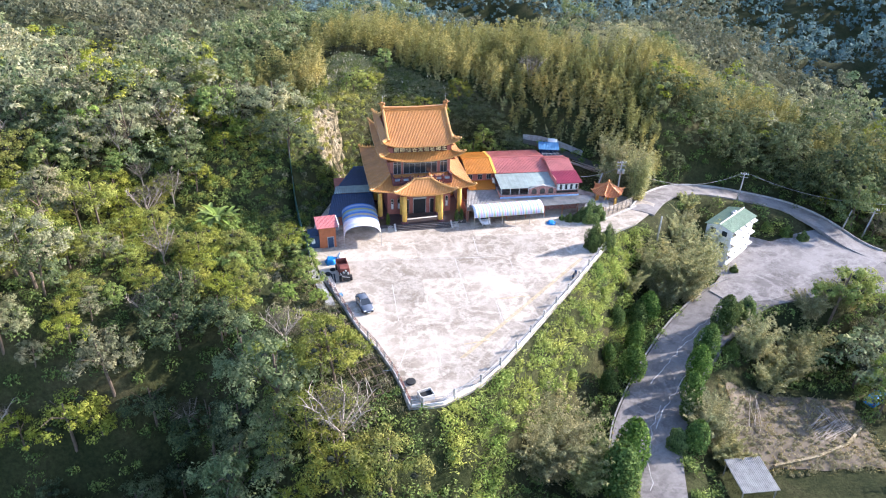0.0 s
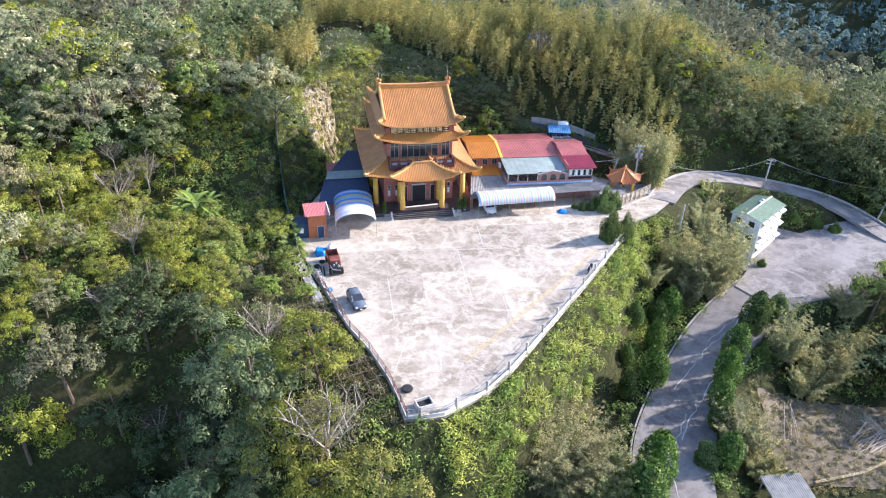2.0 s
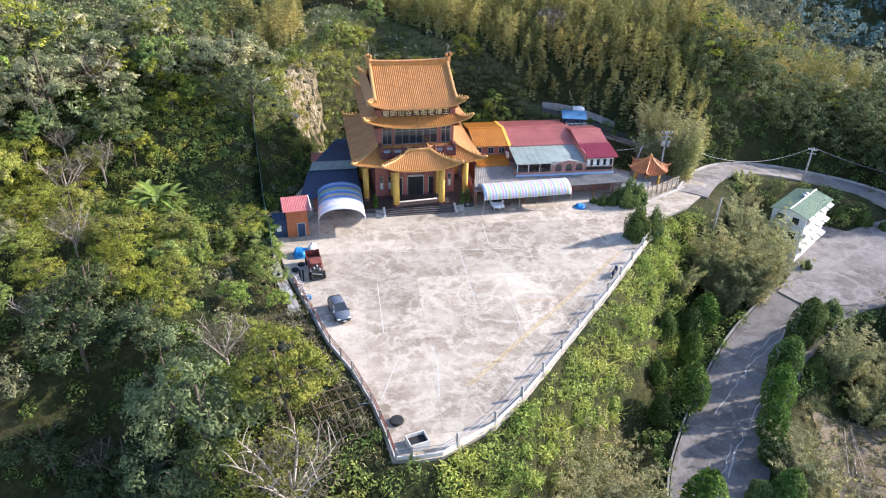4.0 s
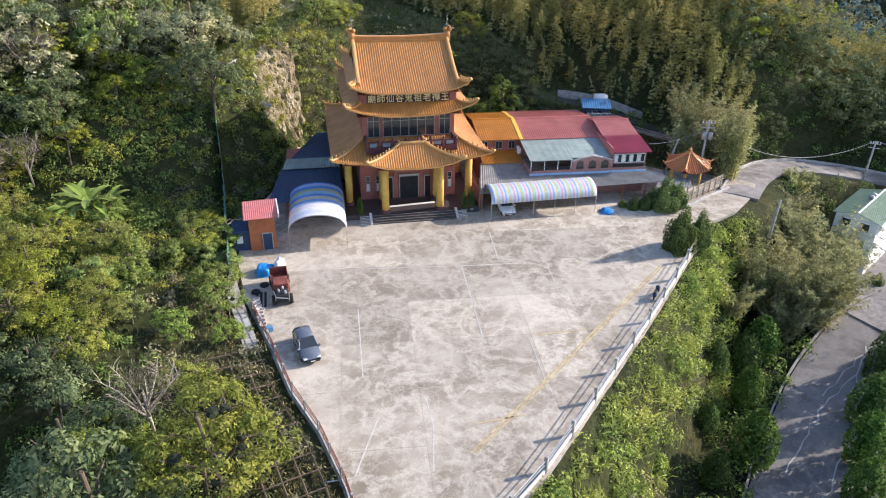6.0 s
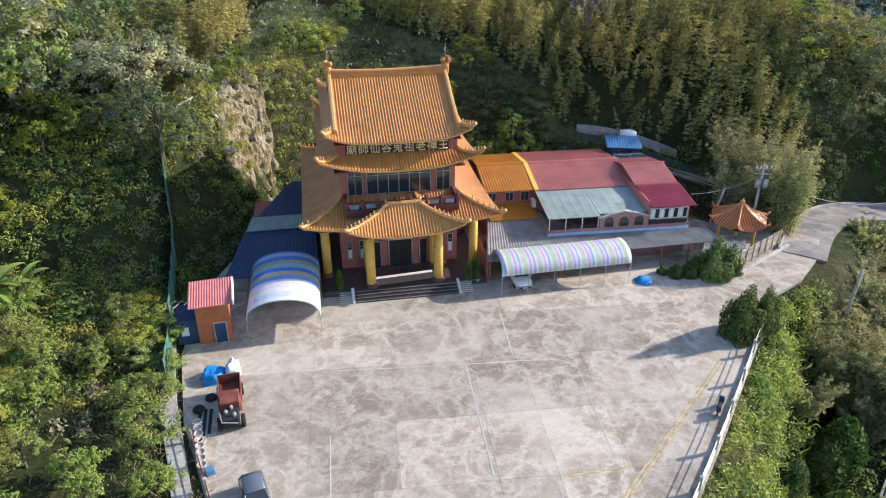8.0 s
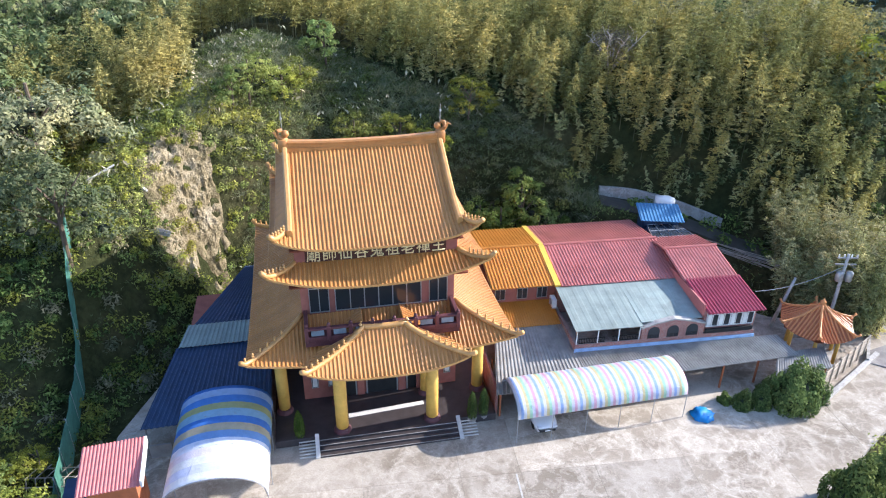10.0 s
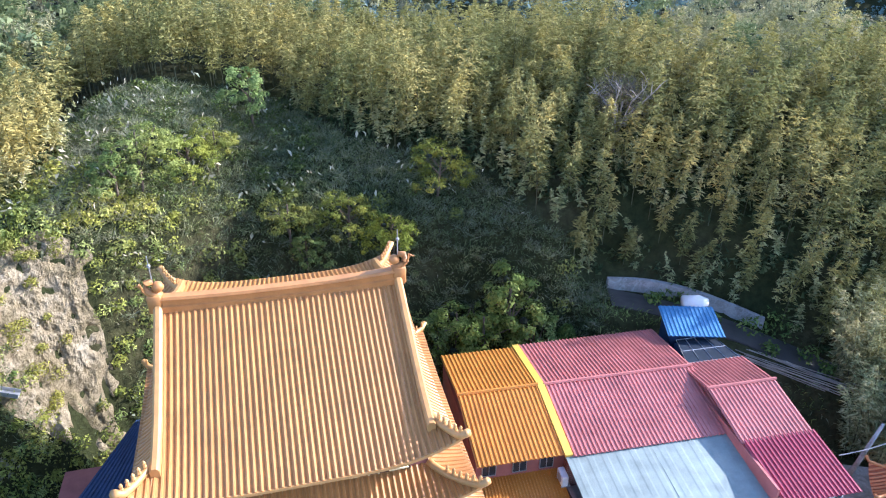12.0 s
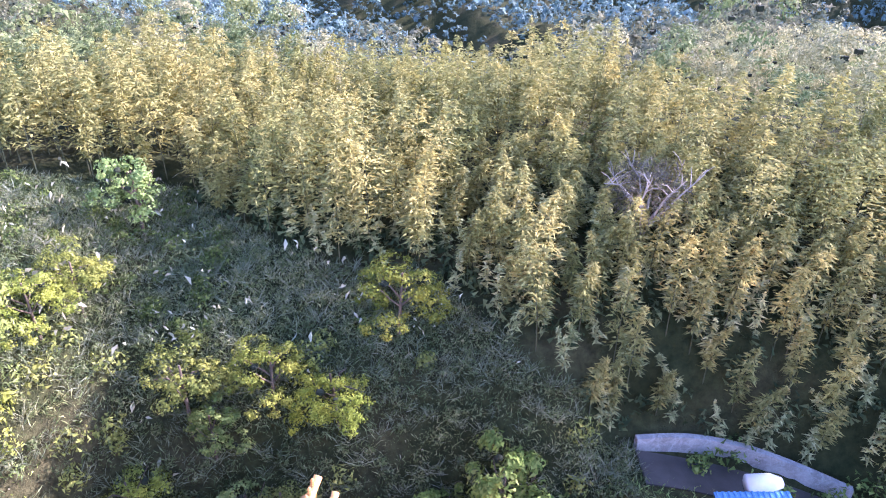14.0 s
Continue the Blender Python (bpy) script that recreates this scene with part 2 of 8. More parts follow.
M["blue_tarp"] = plain("blue_tarpaulin", (0.03, 0.26, 0.62), 0.5, vary=0.3)
M["clay"] = plain("pale_glazed_pot", (0.5, 0.45, 0.4), 0.6, vary=0.3)
M["bark"] = plain("grey_brown_bark", (0.16, 0.12, 0.085), 0.9, vary=0.4)
M["dry_wood"] = plain("pale_dry_wood", (0.42, 0.36, 0.29), 0.9, vary=0.35)
M["rock"] = rock_material()
M["dry_earth"] = plain("dry_brown_earth", (0.17, 0.138, 0.095), 0.95, vary=0.4, scale=0.5, fine=5.0)
M["wire"] = plain("grey_cable", (0.25, 0.25, 0.26), 0.6)
M["stripe_white"] = stripes("striped_tarpaulin_pale", [(0.7, 0.7, 0.74), (0.36, 0.48, 0.76), (0.72, 0.72, 0.74), (0.7, 0.6, 0.34), (0.42, 0.66, 0.5), (0.66, 0.66, 0.78), (0.7, 0.42, 0.54)], 1.45, "X")
# First five stripes whitened: sun on the canopy's front half put into colour.
M["stripe_blue_sun"] = stripes("striped_tarpaulin_blue_sunlit_front", [(0.78, 0.78, 0.8), (0.66, 0.68, 0.82), (0.8, 0.8, 0.8), (0.76, 0.7, 0.76), (0.68, 0.72, 0.82), (0.2, 0.36, 0.66), (0.5, 0.44, 0.3), (0.08, 0.22, 0.6), (0.3, 0.48, 0.62), (0.46, 0.46, 0.2), (0.1, 0.25, 0.62), (0.4, 0.52, 0.72), (0.06, 0.2, 0.58)], 9.0, "X")
M["leaf_a"] = foliage("broad_leaves", (0.112, 0.144, 0.07), (0.2, 0.232, 0.116), (0.3, 0.318, 0.178))
M["leaf_b"] = foliage("olive_leaves", (0.201, 0.198, 0.122), (0.319, 0.302, 0.183), (0.469, 0.427, 0.285))
M["leaf_c"] = foliage("bright_leaves", (0.15, 0.205, 0.06), (0.265, 0.335, 0.1), (0.42, 0.45, 0.16))
M["grass_bright"] = foliage("sunny_grass", (0.203, 0.245, 0.069), (0.335, 0.383, 0.117), (0.486, 0.510, 0.185))
M["leaf_bamboo"] = foliage("bamboo_leaves", (0.205, 0.182, 0.074), (0.312, 0.276, 0.109), (0.449, 0.389, 0.165), 0.3)
M["leaf_d"] = foliage("yellow_olive_leaves", (0.178, 0.192, 0.042), (0.299, 0.312, 0.071), (0.437, 0.442, 0.122))
M["leaf_bush"] = foliage("soft_green_bamboo_leaves", (0.273, 0.265, 0.140), (0.436, 0.410, 0.208), (0.621, 0.560, 0.322))
M["leaf_dark"] = foliage("dark_conifer_leaves", (0.0325, 0.065, 0.0338), (0.0715, 0.124, 0.0546), (0.143, 0.202, 0.091))
M["leaf_grass"] = foliage("coarse_grass", (0.11, 0.14, 0.066), (0.2, 0.235, 0.118), (0.36, 0.36, 0.22))
# Darker copy of the green leaves: shade of gully and slopes put into colour.
M["leaf_shade"] = foliage("shade_dark_green_leaves", (0.049, 0.070, 0.040), (0.100, 0.125, 0.064), (0.196, 0.215, 0.114))
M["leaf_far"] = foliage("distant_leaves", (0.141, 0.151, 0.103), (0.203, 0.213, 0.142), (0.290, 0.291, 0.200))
M["dry_grass"] = foliage("dry_straw_grass", (0.24, 0.195, 0.1), (0.36, 0.3, 0.165), (0.5, 0.43, 0.26))
# Shrub green; also put on bushes whose colour is darkened for shade.
M["leaf_shrub"] = foliage("clipped_shrub_leaves", (0.075, 0.11, 0.04), (0.15, 0.2, 0.07), (0.28, 0.33, 0.12))
# Blue of the distance haze put into the leaf colour of the farthest woods.
M["leaf_haze"] = foliage("haze_blue_distant_leaves", (0.131, 0.192, 0.213), (0.187, 0.260, 0.281), (0.263, 0.343, 0.362))
M["culm"] = plain("olive_bamboo_culm", (0.1, 0.1, 0.045), 0.6, vary=0.3)
M["old_concrete"] = concrete("old_stained_concrete", (0.24, 0.23, 0.22), (0.36, 0.35, 0.33), (0.13, 0.12, 0.11), 0.5, 0.9)
M["leaf_conifer"] = foliage("green_conifer_leaves", (0.05, 0.085, 0.025), (0.11, 0.175, 0.05), (0.22, 0.29, 0.09))
# Near-black for the solid crown cores: shade between the leaves put into colour.
M["inner"] = plain("crown_core_shade", (0.03, 0.037, 0.019), 0.9, vary=0.4)
M["green_net"] = plain("dark_green_netting", (0.07, 0.2, 0.15), 0.8, vary=0.3)
M["silver_grass"] = foliage("silvery_grass", (0.167, 0.188, 0.121), (0.277, 0.294, 0.205), (0.419, 0.426, 0.327))
M["crack"] = plain("pale_crack_filler", (0.4, 0.39, 0.37), 0.9)
M["plume"] = foliage("pale_grass_plumes", (0.35, 0.31, 0.24), (0.5, 0.46, 0.38), (0.62, 0.58, 0.5))
M["twig"] = foliage("bare_twigs", (0.13, 0.1, 0.08), (0.2, 0.16, 0.13), (0.27, 0.22, 0.18), 0.1)


# ---- mesh helpers ----
def smoothstep(a, b, x):
    t = np.clip((np.asarray(x, float) - a) / (b - a), 0, 1)
    return t * t * (3 - 2 * t)


def array_mesh(name, verts, faces, material, smooth=False, inner=None):
    """A mesh from an array of vertices and an array of faces that all have 3 or 4 corners."""
    me = bpy.data.meshes.new(name)
    v, q = np.asarray(verts, np.float32), np.asarray(faces, np.int32)
    k = q.shape[1]
    me.vertices.add(len(v))
    me.vertices.foreach_set("co", v.ravel())
    me.loops.add(q.size)
    me.loops.foreach_set("vertex_index", q.ravel())
    me.polygons.add(len(q))
    me.polygons.foreach_set("loop_start", np.arange(0, q.size, k, dtype=np.int32))
    me.polygons.foreach_set("loop_total", np.full(len(q), k, np.int32))
    me.polygons.foreach_set("use_smooth", np.full(len(q), smooth))
    me.update(calc_edges=True)
    me.materials.append(material)
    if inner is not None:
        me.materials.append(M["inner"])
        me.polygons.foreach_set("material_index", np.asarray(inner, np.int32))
    return me


def empty(name, m, label, category, group="", kind=""):
    ob = new(name)
    ob.matrix_basis = m
    return tagged(ob, label, category, group, kind)


def part(name, bm, material, parent=None, label="", smooth=False):
    """One mesh object from a bmesh, in the parent's own space."""
    me = bpy.data.meshes.new(name)
    bmesh.ops.recalc_face_normals(bm, faces=bm.faces)
    for f_ in bm.faces:
        f_.smooth = smooth
    bm.to_mesh(me)
    bm.free()
    me.materials.append(material)
    ob = new(name, me)
    if parent:
        ob.parent = parent
    return tagged(ob, label)


def shared_part(name, me, parent, m=None, label=""):
    ob = new(name, me)
    ob.parent = parent
    if m is not None:
        ob.matrix_basis = m
    return tagged(ob, label)


def box(bm, x0, x1, y0, y1, z0, z1, bevel=0.0):
    r = bmesh.ops.create_cube(bm, size=1.0)
    bmesh.ops.scale(bm, vec=(x1 - x0, y1 - y0, z1 - z0), verts=r["verts"])
    bmesh.ops.translate(bm, vec=((x0 + x1) / 2, (y0 + y1) / 2, (z0 + z1) / 2), verts=r["verts"])
    if bevel:
        es = list({e for v in r["verts"] for e in v.link_edges})
        bmesh.ops.bevel(bm, geom=es, offset=bevel, segments=1, affect="EDGES")
    return bm


def boxes(*rows, bevel=0.0):
    bm = bmesh.new()
    for r in rows:
        box(bm, *r, bevel=bevel)
    return bm


def loft(bm, rings, closed=True, caps=True):
    """Join rings of points (each a list of equal length) into a skin."""
    vs = [[bm.verts.new(p) for p in r] for r in rings]
    n = len(vs[0])
    for a, b in zip(vs, vs[1:]):
        for i in range(n if closed else n - 1):
            j = (i + 1) % n
            bm.faces.new((a[i], a[j], b[j], b[i]))
    if caps and closed:
        bm.faces.new(vs[0])
        bm.faces.new(list(reversed(vs[-1])))
    return bm


def lathe(bm, profile, sides=16, at=(0, 0, 0)):
    rings = [[(at[0] + r * math.cos(2 * math.pi * i / sides), at[1] + r * math.sin(2 * math.pi * i / sides), at[2] + z) for i in range(sides)] for r, z in profile]
    return loft(bm, rings)


def tube(bm, pts, radius, sides=6, taper=1.0):
    rings = []
    pts = [Vector(p) for p in pts]
    for i, p in enumerate(pts):
        d = (pts[min(i + 1, len(pts) - 1)] - pts[max(i - 1, 0)]).normalized()
        a = d.orthogonal().normalized() if abs(d.z) > 0.9 else d.cross(Vector((0, 0, 1))).normalized()
        b = d.cross(a)
        r = radius * (1 + (taper - 1) * i / max(1, len(pts) - 1))
        rings.append([p + r * (math.cos(2 * math.pi * k / sides) * a + math.sin(2 * math.pi * k / sides) * b) for k in range(sides)])
    return loft(bm, rings)


def slab(bm, corners, thick):
    """A flat four-sided sheet of given thickness, its corners being the top."""
    t = [bm.verts.new(c) for c in corners]
    u = [bm.verts.new((c[0], c[1], c[2] - thick)) for c in corners]
    n = len(t)
    bm.faces.new(t)
    bm.faces.new(list(reversed(u)))
    for i in range(n):
        j = (i + 1) % n
        bm.faces.new((t[i], u[i], u[j], t[j]))
    return bm


# ---- the lie of the land ----
LOT = np.array([(29.5, 108.5), (27.57, 106.5), (20.86, 94.8), (14.97, 85.1), (11.16, 78.8), (8.35, 74.3), (5.61, 70.7), (1.0, 67.0), (-1.0, 66.5), (-3.2, 66.3),
                (-4.4, 69.9), (-5.6, 72.8), (-8.2, 77.7), (-11.3, 82.2), (-14.2, 87.8), (-18.2, 95.0), (-21.2, 103.0), (-22.5, 113.0), (-19.5, 131.0), (-12.0, 138.5),
                (8.0, 138.5), (21.0, 135.5), (30.0, 129.5), (37.5, 128.0), (41.0, 125.4), (39.0, 121.3), (35.3, 116.6), (32.3, 114.4), (29.8, 112.2)])
UPPER_ROAD = np.array([(37.6, 121.6, 0.03), (41.2, 128, -0.12), (46.5, 134.5, -1.2), (54, 138.4, -2.5), (62.6, 139.2, -4.0), (72.3, 138, -5.5), (77.2, 134.5, -6.4), (79.6, 129.5, -7.2), (81, 124.5, -7.7), (85, 120, -7.8), (96, 117.5, -8.4), (130, 118, -12)])
TRACK = np.array([(16.5, 142.4, 5.9), (21.5, 142.2, 4.9), (26, 140.6, 4.0), (30.5, 138.0, 2.9), (34.5, 135.4, 2.1)])
LOWER_ROAD = np.array([(14, -60, -17.5), (22, -10, -16.6), (25.5, 30, -15.5), (26.3, 48, -14.6), (27.4, 63, -13.7), (29.4, 76, -13.2), (35.4, 87.5, -12.8), (42.8, 98.5, -11.5), (51, 106.8, -9.65), (61, 112, -9.05), (72, 115.4, -8.4), (84, 118.0, -7.8)])


APRON = np.array([(51.0, 106.0), (48.5, 110.0), (52.0, 114.6), (49.0, 119.5), (52.5, 128.5), (60.5, 130.5), (66, 127.0), (72, 130.0), (76.5, 131.5), (81, 127.5), (84.5, 119.5), (78, 114.0), (66, 109.5), (58, 106.5)])


def apron_height(x, y):
    return -9.6 + 0.05 * (x - 50) + 0.02 * (y - 108)


def poly_distance(px, py, poly):
    """Signed distance to a polygon: negative inside."""
    d = np.full(px.shape, 1e9)
    inside = np.zeros(px.shape, bool)
    n = len(poly)
    for i in range(n):
        ax, ay = poly[i]
        bx, by = poly[(i + 1) % n]
        ex, ey = bx - ax, by - ay
        t = np.clip(((px - ax) * ex + (py - ay) * ey) / (ex * ex + ey * ey), 0, 1)
        d = np.minimum(d, np.hypot(px - ax - t * ex, py - ay - t * ey))
        cross = ((ay > py) != (by > py)) & (px < ex * (py - ay) / (ey if ey else 1e-9) + ax)
        inside ^= cross
    return np.where(inside, -d, d)


def line_distance(px, py, line):
    """Distance to a polyline and its height there."""
    d = np.full(px.shape, 1e9)
    z = np.zeros(px.shape)
    for a, b in zip(line, line[1:]):
        ex, ey = b[0] - a[0], b[1] - a[1]
        t = np.clip(((px - a[0]) * ex + (py - a[1]) * ey) / (ex * ex + ey * ey), 0, 1)
        dd = np.hypot(px - a[0] - t * ex, py - a[1] - t * ey)
        near = dd < d
        d = np.where(near, dd, d)
        z = np.where(near, a[2] + t * (b[2] - a[2]), z)
    return d, z


def wavy(x, y, s, k):
    return (np.sin(x / s + 1.3 * k) * np.cos(y / (s * 1.17) + 0.7 * k) + 0.6 * np.sin((x + y) / (s * 0.63) + 2.1 * k) + 0.5 * np.cos((x - 1.4 * y) / (s * 0.8) + k)) / 2.1


def hill_foot(x):
    return 138.0 - 1.5 * np.clip(-13 - x, 0, 16) - 0.3 * np.maximum(0, -29 - x) + 0.12 * np.maximum(0, x - 40)


def grove_foot(x):
    return 138.0 - 0.85 * np.maximum(0, -13 - x) * (1 - 0.35 * smoothstep(-50, -90, x)) + 0.12 * np.maximum(0, x - 40)


CREST = np.array([(0, 170, 16.5), (22, 171, 16.5), (45, 174, 13), (58, 225, 6), (100, 285, -3), (112, 330, -15), (118, 400, -60)])
EAST_SPUR = np.array([(60, 166, 3), (90, 170, -4), (118, 188, -17), (150, 250, -42)])
NORTH_SPUR = np.array([(0, 170, 16.5), (-16, 180, 19), (-32, 184, 19), (-22, 204, 13), (-12, 222, 7), (-6, 260, -4), (10, 330, -30)])
WEST_RIDGE = np.array([(-60, 128, 12), (-80, 160, 8), (-104, 216, -1), (-125, 300, -4), (-150, 430, 12)])
WEST_SHOULDER = np.array([(-72, 122, 11), (-130, 170, 15), (-210, 260, 26)])
FAR_RIDGE = np.array([(40, 560, -48), (145, 478, -44), (225, 500, -66), (252, 490, -52), (310, 452, -24), (390, 390, 18), (480, 300, 60)])
BACK_RIDGE = np.array([(-300, 620, 30), (-100, 700, 0), (120, 690, 0), (330, 720, 20), (650, 650, 80)])


def far_height(x, y):
    """Ridges and valleys behind the first hill."""
    z = np.full(x.shape, -88.0)
    for line, fall in ((CREST, 0.55), (EAST_SPUR, 0.6), (NORTH_SPUR, 0.5), (WEST_RIDGE, 0.42), (WEST_SHOULDER, 0.35), (FAR_RIDGE, 1.0), (BACK_RIDGE, 0.42)):
        d, rz = line_distance(x, y, line)
        z = np.maximum(z, rz - fall * (np.sqrt(d * d + 36.0) - 6.0))
    return z


def ground_height(x, y):
    x, y = np.asarray(x, float), np.asarray(y, float)
    d = y - hill_foot(x)
    zf = 1.5 - 1.5 * smoothstep(10, 40, x) - 5.0 * smoothstep(38, 75, x) - 3.0 * smoothstep(70, 110, x)
    up = np.maximum(d, 0)
    rise = 18.5 * (1 - np.exp(-up / 9.5)) * (1 - 0.34 * smoothstep(-20, -36, x)) * (1 - 0.42 * smoothstep(38, 70, x))
    rise += 0.10 * up * smoothstep(-20, -60, x) * (1 - smoothstep(15, 30, d))
    south_l = 0.6 + 0.14 * np.maximum(0, -22 - x) - 0.36 * np.maximum(0, 81 - y) + 0.15 * np.maximum(0, -40 - x)
    south_l = south_l - 15.0 * np.exp(-((x + 32) / 7.0) ** 2) * smoothstep(84, 70, y) - 29.0 * smoothstep(-20, -37, x) * smoothstep(76, 63, y) + 15.0 * np.exp(-((x + 44) / 6.0) ** 2 - ((y - 55) / 6.0) ** 2)
    south_r = zf - 0.42 * np.maximum(-d, 0)
    south_r = np.maximum(south_r, -15.5 - 0.02 * np.maximum(0, 100 - y))
    k = smoothstep(-6, 20, x)
    low = south_l * (1 - k) + south_r * k
    w = smoothstep(-6 - 9 * smoothstep(-14, -28, x), 3, d)
    z = low * (1 - w) + (zf + rise) * w
    # farther ridges
    start = 160 - 0.4 * np.maximum(0, -25 - x)
    w = smoothstep(0, 24, y - start)
    z = z * (1 - w) + far_height(x, y) * w
    # the ground falls away east of the junction
    z = z - 60.0 * smoothstep(92, 175, x) * smoothstep(128, 150, y) * (1 - w)
    amp = smoothstep(0, 25, np.abs(d)) * 1.6
    z = z + wavy(x, y, 17.0, 1) * (0.9 + amp) + wavy(x, y, 6.0, 2) * 0.35
    far = smoothstep(260, 500, np.hypot(x, y - 100))
    z = z + far * 16 * wavy(x, y, 70.0, 3)
    # the level terrace
    ld = poly_distance(x, y, LOT)
    w = 1 - smoothstep(-0.3, 7.5 - 1.5 * smoothstep(110, 128, y) + 9.0 * smoothstep(2, -8, x) * smoothstep(112, 98, y), ld)
    z = z * (1 - w) - 0.25 * w
    # roads, cut or banked into the slope
    for line, half in ((UPPER_ROAD, 2.9), (LOWER_ROAD, 5.0), (TRACK, 1.9)):
        dd, rz = line_distance(x, y, line)
        wide = half + (3.0 * smoothstep(55, 70, x) if half > 4.5 else 0)
        w = 1 - smoothstep(wide, wide + (6.5 if half > 2 else 3.0), dd)
        z = z * (1 - w) + (rz - 0.25) * w
    # the apron where the two roads meet, and the yard round the white building
    w = 1 - smoothstep(0.5, 4.5, poly_distance(x, y, APRON))
    z = z * (1 - w) + (apron_height(x, y) - 0.25) * w
    return z


def height_at(x, y):
    """The ground's height at one spot, read off the grid."""
    i = min(max(int(np.searchsorted(gx, x)) - 1, 0), nx - 2)
    j = min(max(int(np.searchsorted(gy, y)) - 1, 0), ny - 2)
    u, v = (x - gx[i]) / (gx[i + 1] - gx[i]), (y - gy[j]) / (gy[j + 1] - gy[j])
    return float((GZ[j, i] * (1 - u) + GZ[j, i + 1] * u) * (1 - v) + (GZ[j + 1, i] * (1 - u) + GZ[j + 1, i + 1] * u) * v)


def spaced(lo, hi, mid0, mid1, step, grow):
    mid = list(np.arange(mid0, mid1 + 1e-6, step))
    left, s, v = [], step, mid0
    while v > lo:
        s *= grow
        v -= s
        left.append(v)
    right, s, v = [], step, mid[-1]
    while v < hi:
        s *= grow
        v += s
        right.append(v)
    return np.array(left[::-1] + mid + right)


gx = spaced(-2500, 2500, -75, 105, 1.2, 1.08)
gy = spaced(-1500, 3000, 40, 185, 1.2, 1.08)
GX, GY = np.meshgrid(gx, gy)
GZ = ground_height(GX, GY)
nx, ny = len(gx), len(gy)
idx = np.arange(nx * ny).reshape(ny, nx)
quads = np.stack([idx[:-1, :-1], idx[:-1, 1:], idx[1:, 1:], idx[1:, :-1]], -1).reshape(-1, 4)
ground = new("ground", array_mesh("ground", np.stack([GX.ravel(), GY.ravel(), GZ.ravel()], 1), quads, M["earth"], True))
tagged(ground, "earthy forested hillside with grass and leaf litter", "ground", kind="structure")


def ribbon(name, line, half, label, material, widen=None, lift=0.0):
    """A paved road of some thickness along a line, with a little camber."""
    fine = []
    for a, b in zip(line, line[1:]):
        n = max(2, int(np.hypot(b[0] - a[0], b[1] - a[1]) / 1.2))
        fine += [a + (b - a) * i / n for i in range(n)]
    fine.append(line[-1])
    fine = np.array(fine)
    for _ in range(12):
        fine[1:-1] = (fine[:-2] + 2 * fine[1:-1] + fine[2:]) / 4
    bm = bmesh.new()
    rings = []
    for i, p in enumerate(fine):
        d = fine[min(i + 1, len(fine) - 1)] - fine[max(i - 1, 0)]
        s = np.array((d[1], -d[0])) / np.hypot(d[0], d[1])
        h = half + (widen(p) if widen else 0)
        z = p[2] + lift
        top = [(p[0] + s[0] * h * k, p[1] + s[1] * h * k, z + 0.06 * (1 - k * k)) for k in (-1, -0.5, 0, 0.5, 1)]
        low = [(p[0] + s[0] * h * k, p[1] + s[1] * h * k, z - 0.6) for k in (1, -1)]
        rings.append(top + low)
    loft(bm, rings)
    ob = part(name, bm, material)
    return tagged(ob, label, "road", kind="structure"), fine


road_low, low_line = ribbon("road", LOWER_ROAD, 4.8, "worn grey concrete mountain road with pale cracks", M["road"], lambda p: 3.5 * float(smoothstep(55, 72, p[0])))
road_up, up_line = ribbon("road", UPPER_ROAD, 2.25, "narrow grey concrete road curving up to the terrace", M["road"], lift=0.02)
track, track_line = ribbon("road_track", TRACK, 1.3, "narrow dark track behind the wing", M["dark_track"], lift=-0.15)
bm = bmesh.new()
slab(bm, [(px, py, float(apron_height(px, py))) for px, py in APRON], 0.6)
tagged(part("pavement", bm, M["road"]), "grey concrete apron beside the white building", "pavement", kind="structure")

# the terrace slab below its panels
bm = bmesh.new()
slab(bm, [(x, y, -0.06) for x, y in LOT], 3.2)
terrace = tagged(part("pavement_terrace", bm, M["wall_concrete"]), "pale concrete terrace slab with an upright edge", "pavement", kind="structure")


# ---- the temple ----
TEMPLE = pose(-3.27, 113.43, 0, 0, 0, 12.0)
temple = empty("temple", TEMPLE, "three-tiered temple with orange glazed tile roofs and ochre columns", "temple")


def roof_surface(a, D, a2, z0, z1, lift, sag, power=2.6):
    """Height of one side of a roof: x along the eave, d inward from it."""
    def z(x, d):
        t = min(1.0, d / D)
        reach = a - (a - a2) * t
        q = min(1.0, abs(x) / max(0.01, reach))
        return z0 + (z1 - z0) * (t - sag * 4 * t * (1 - t)) + lift * q ** power * (1 - t) ** 1.6
    return z


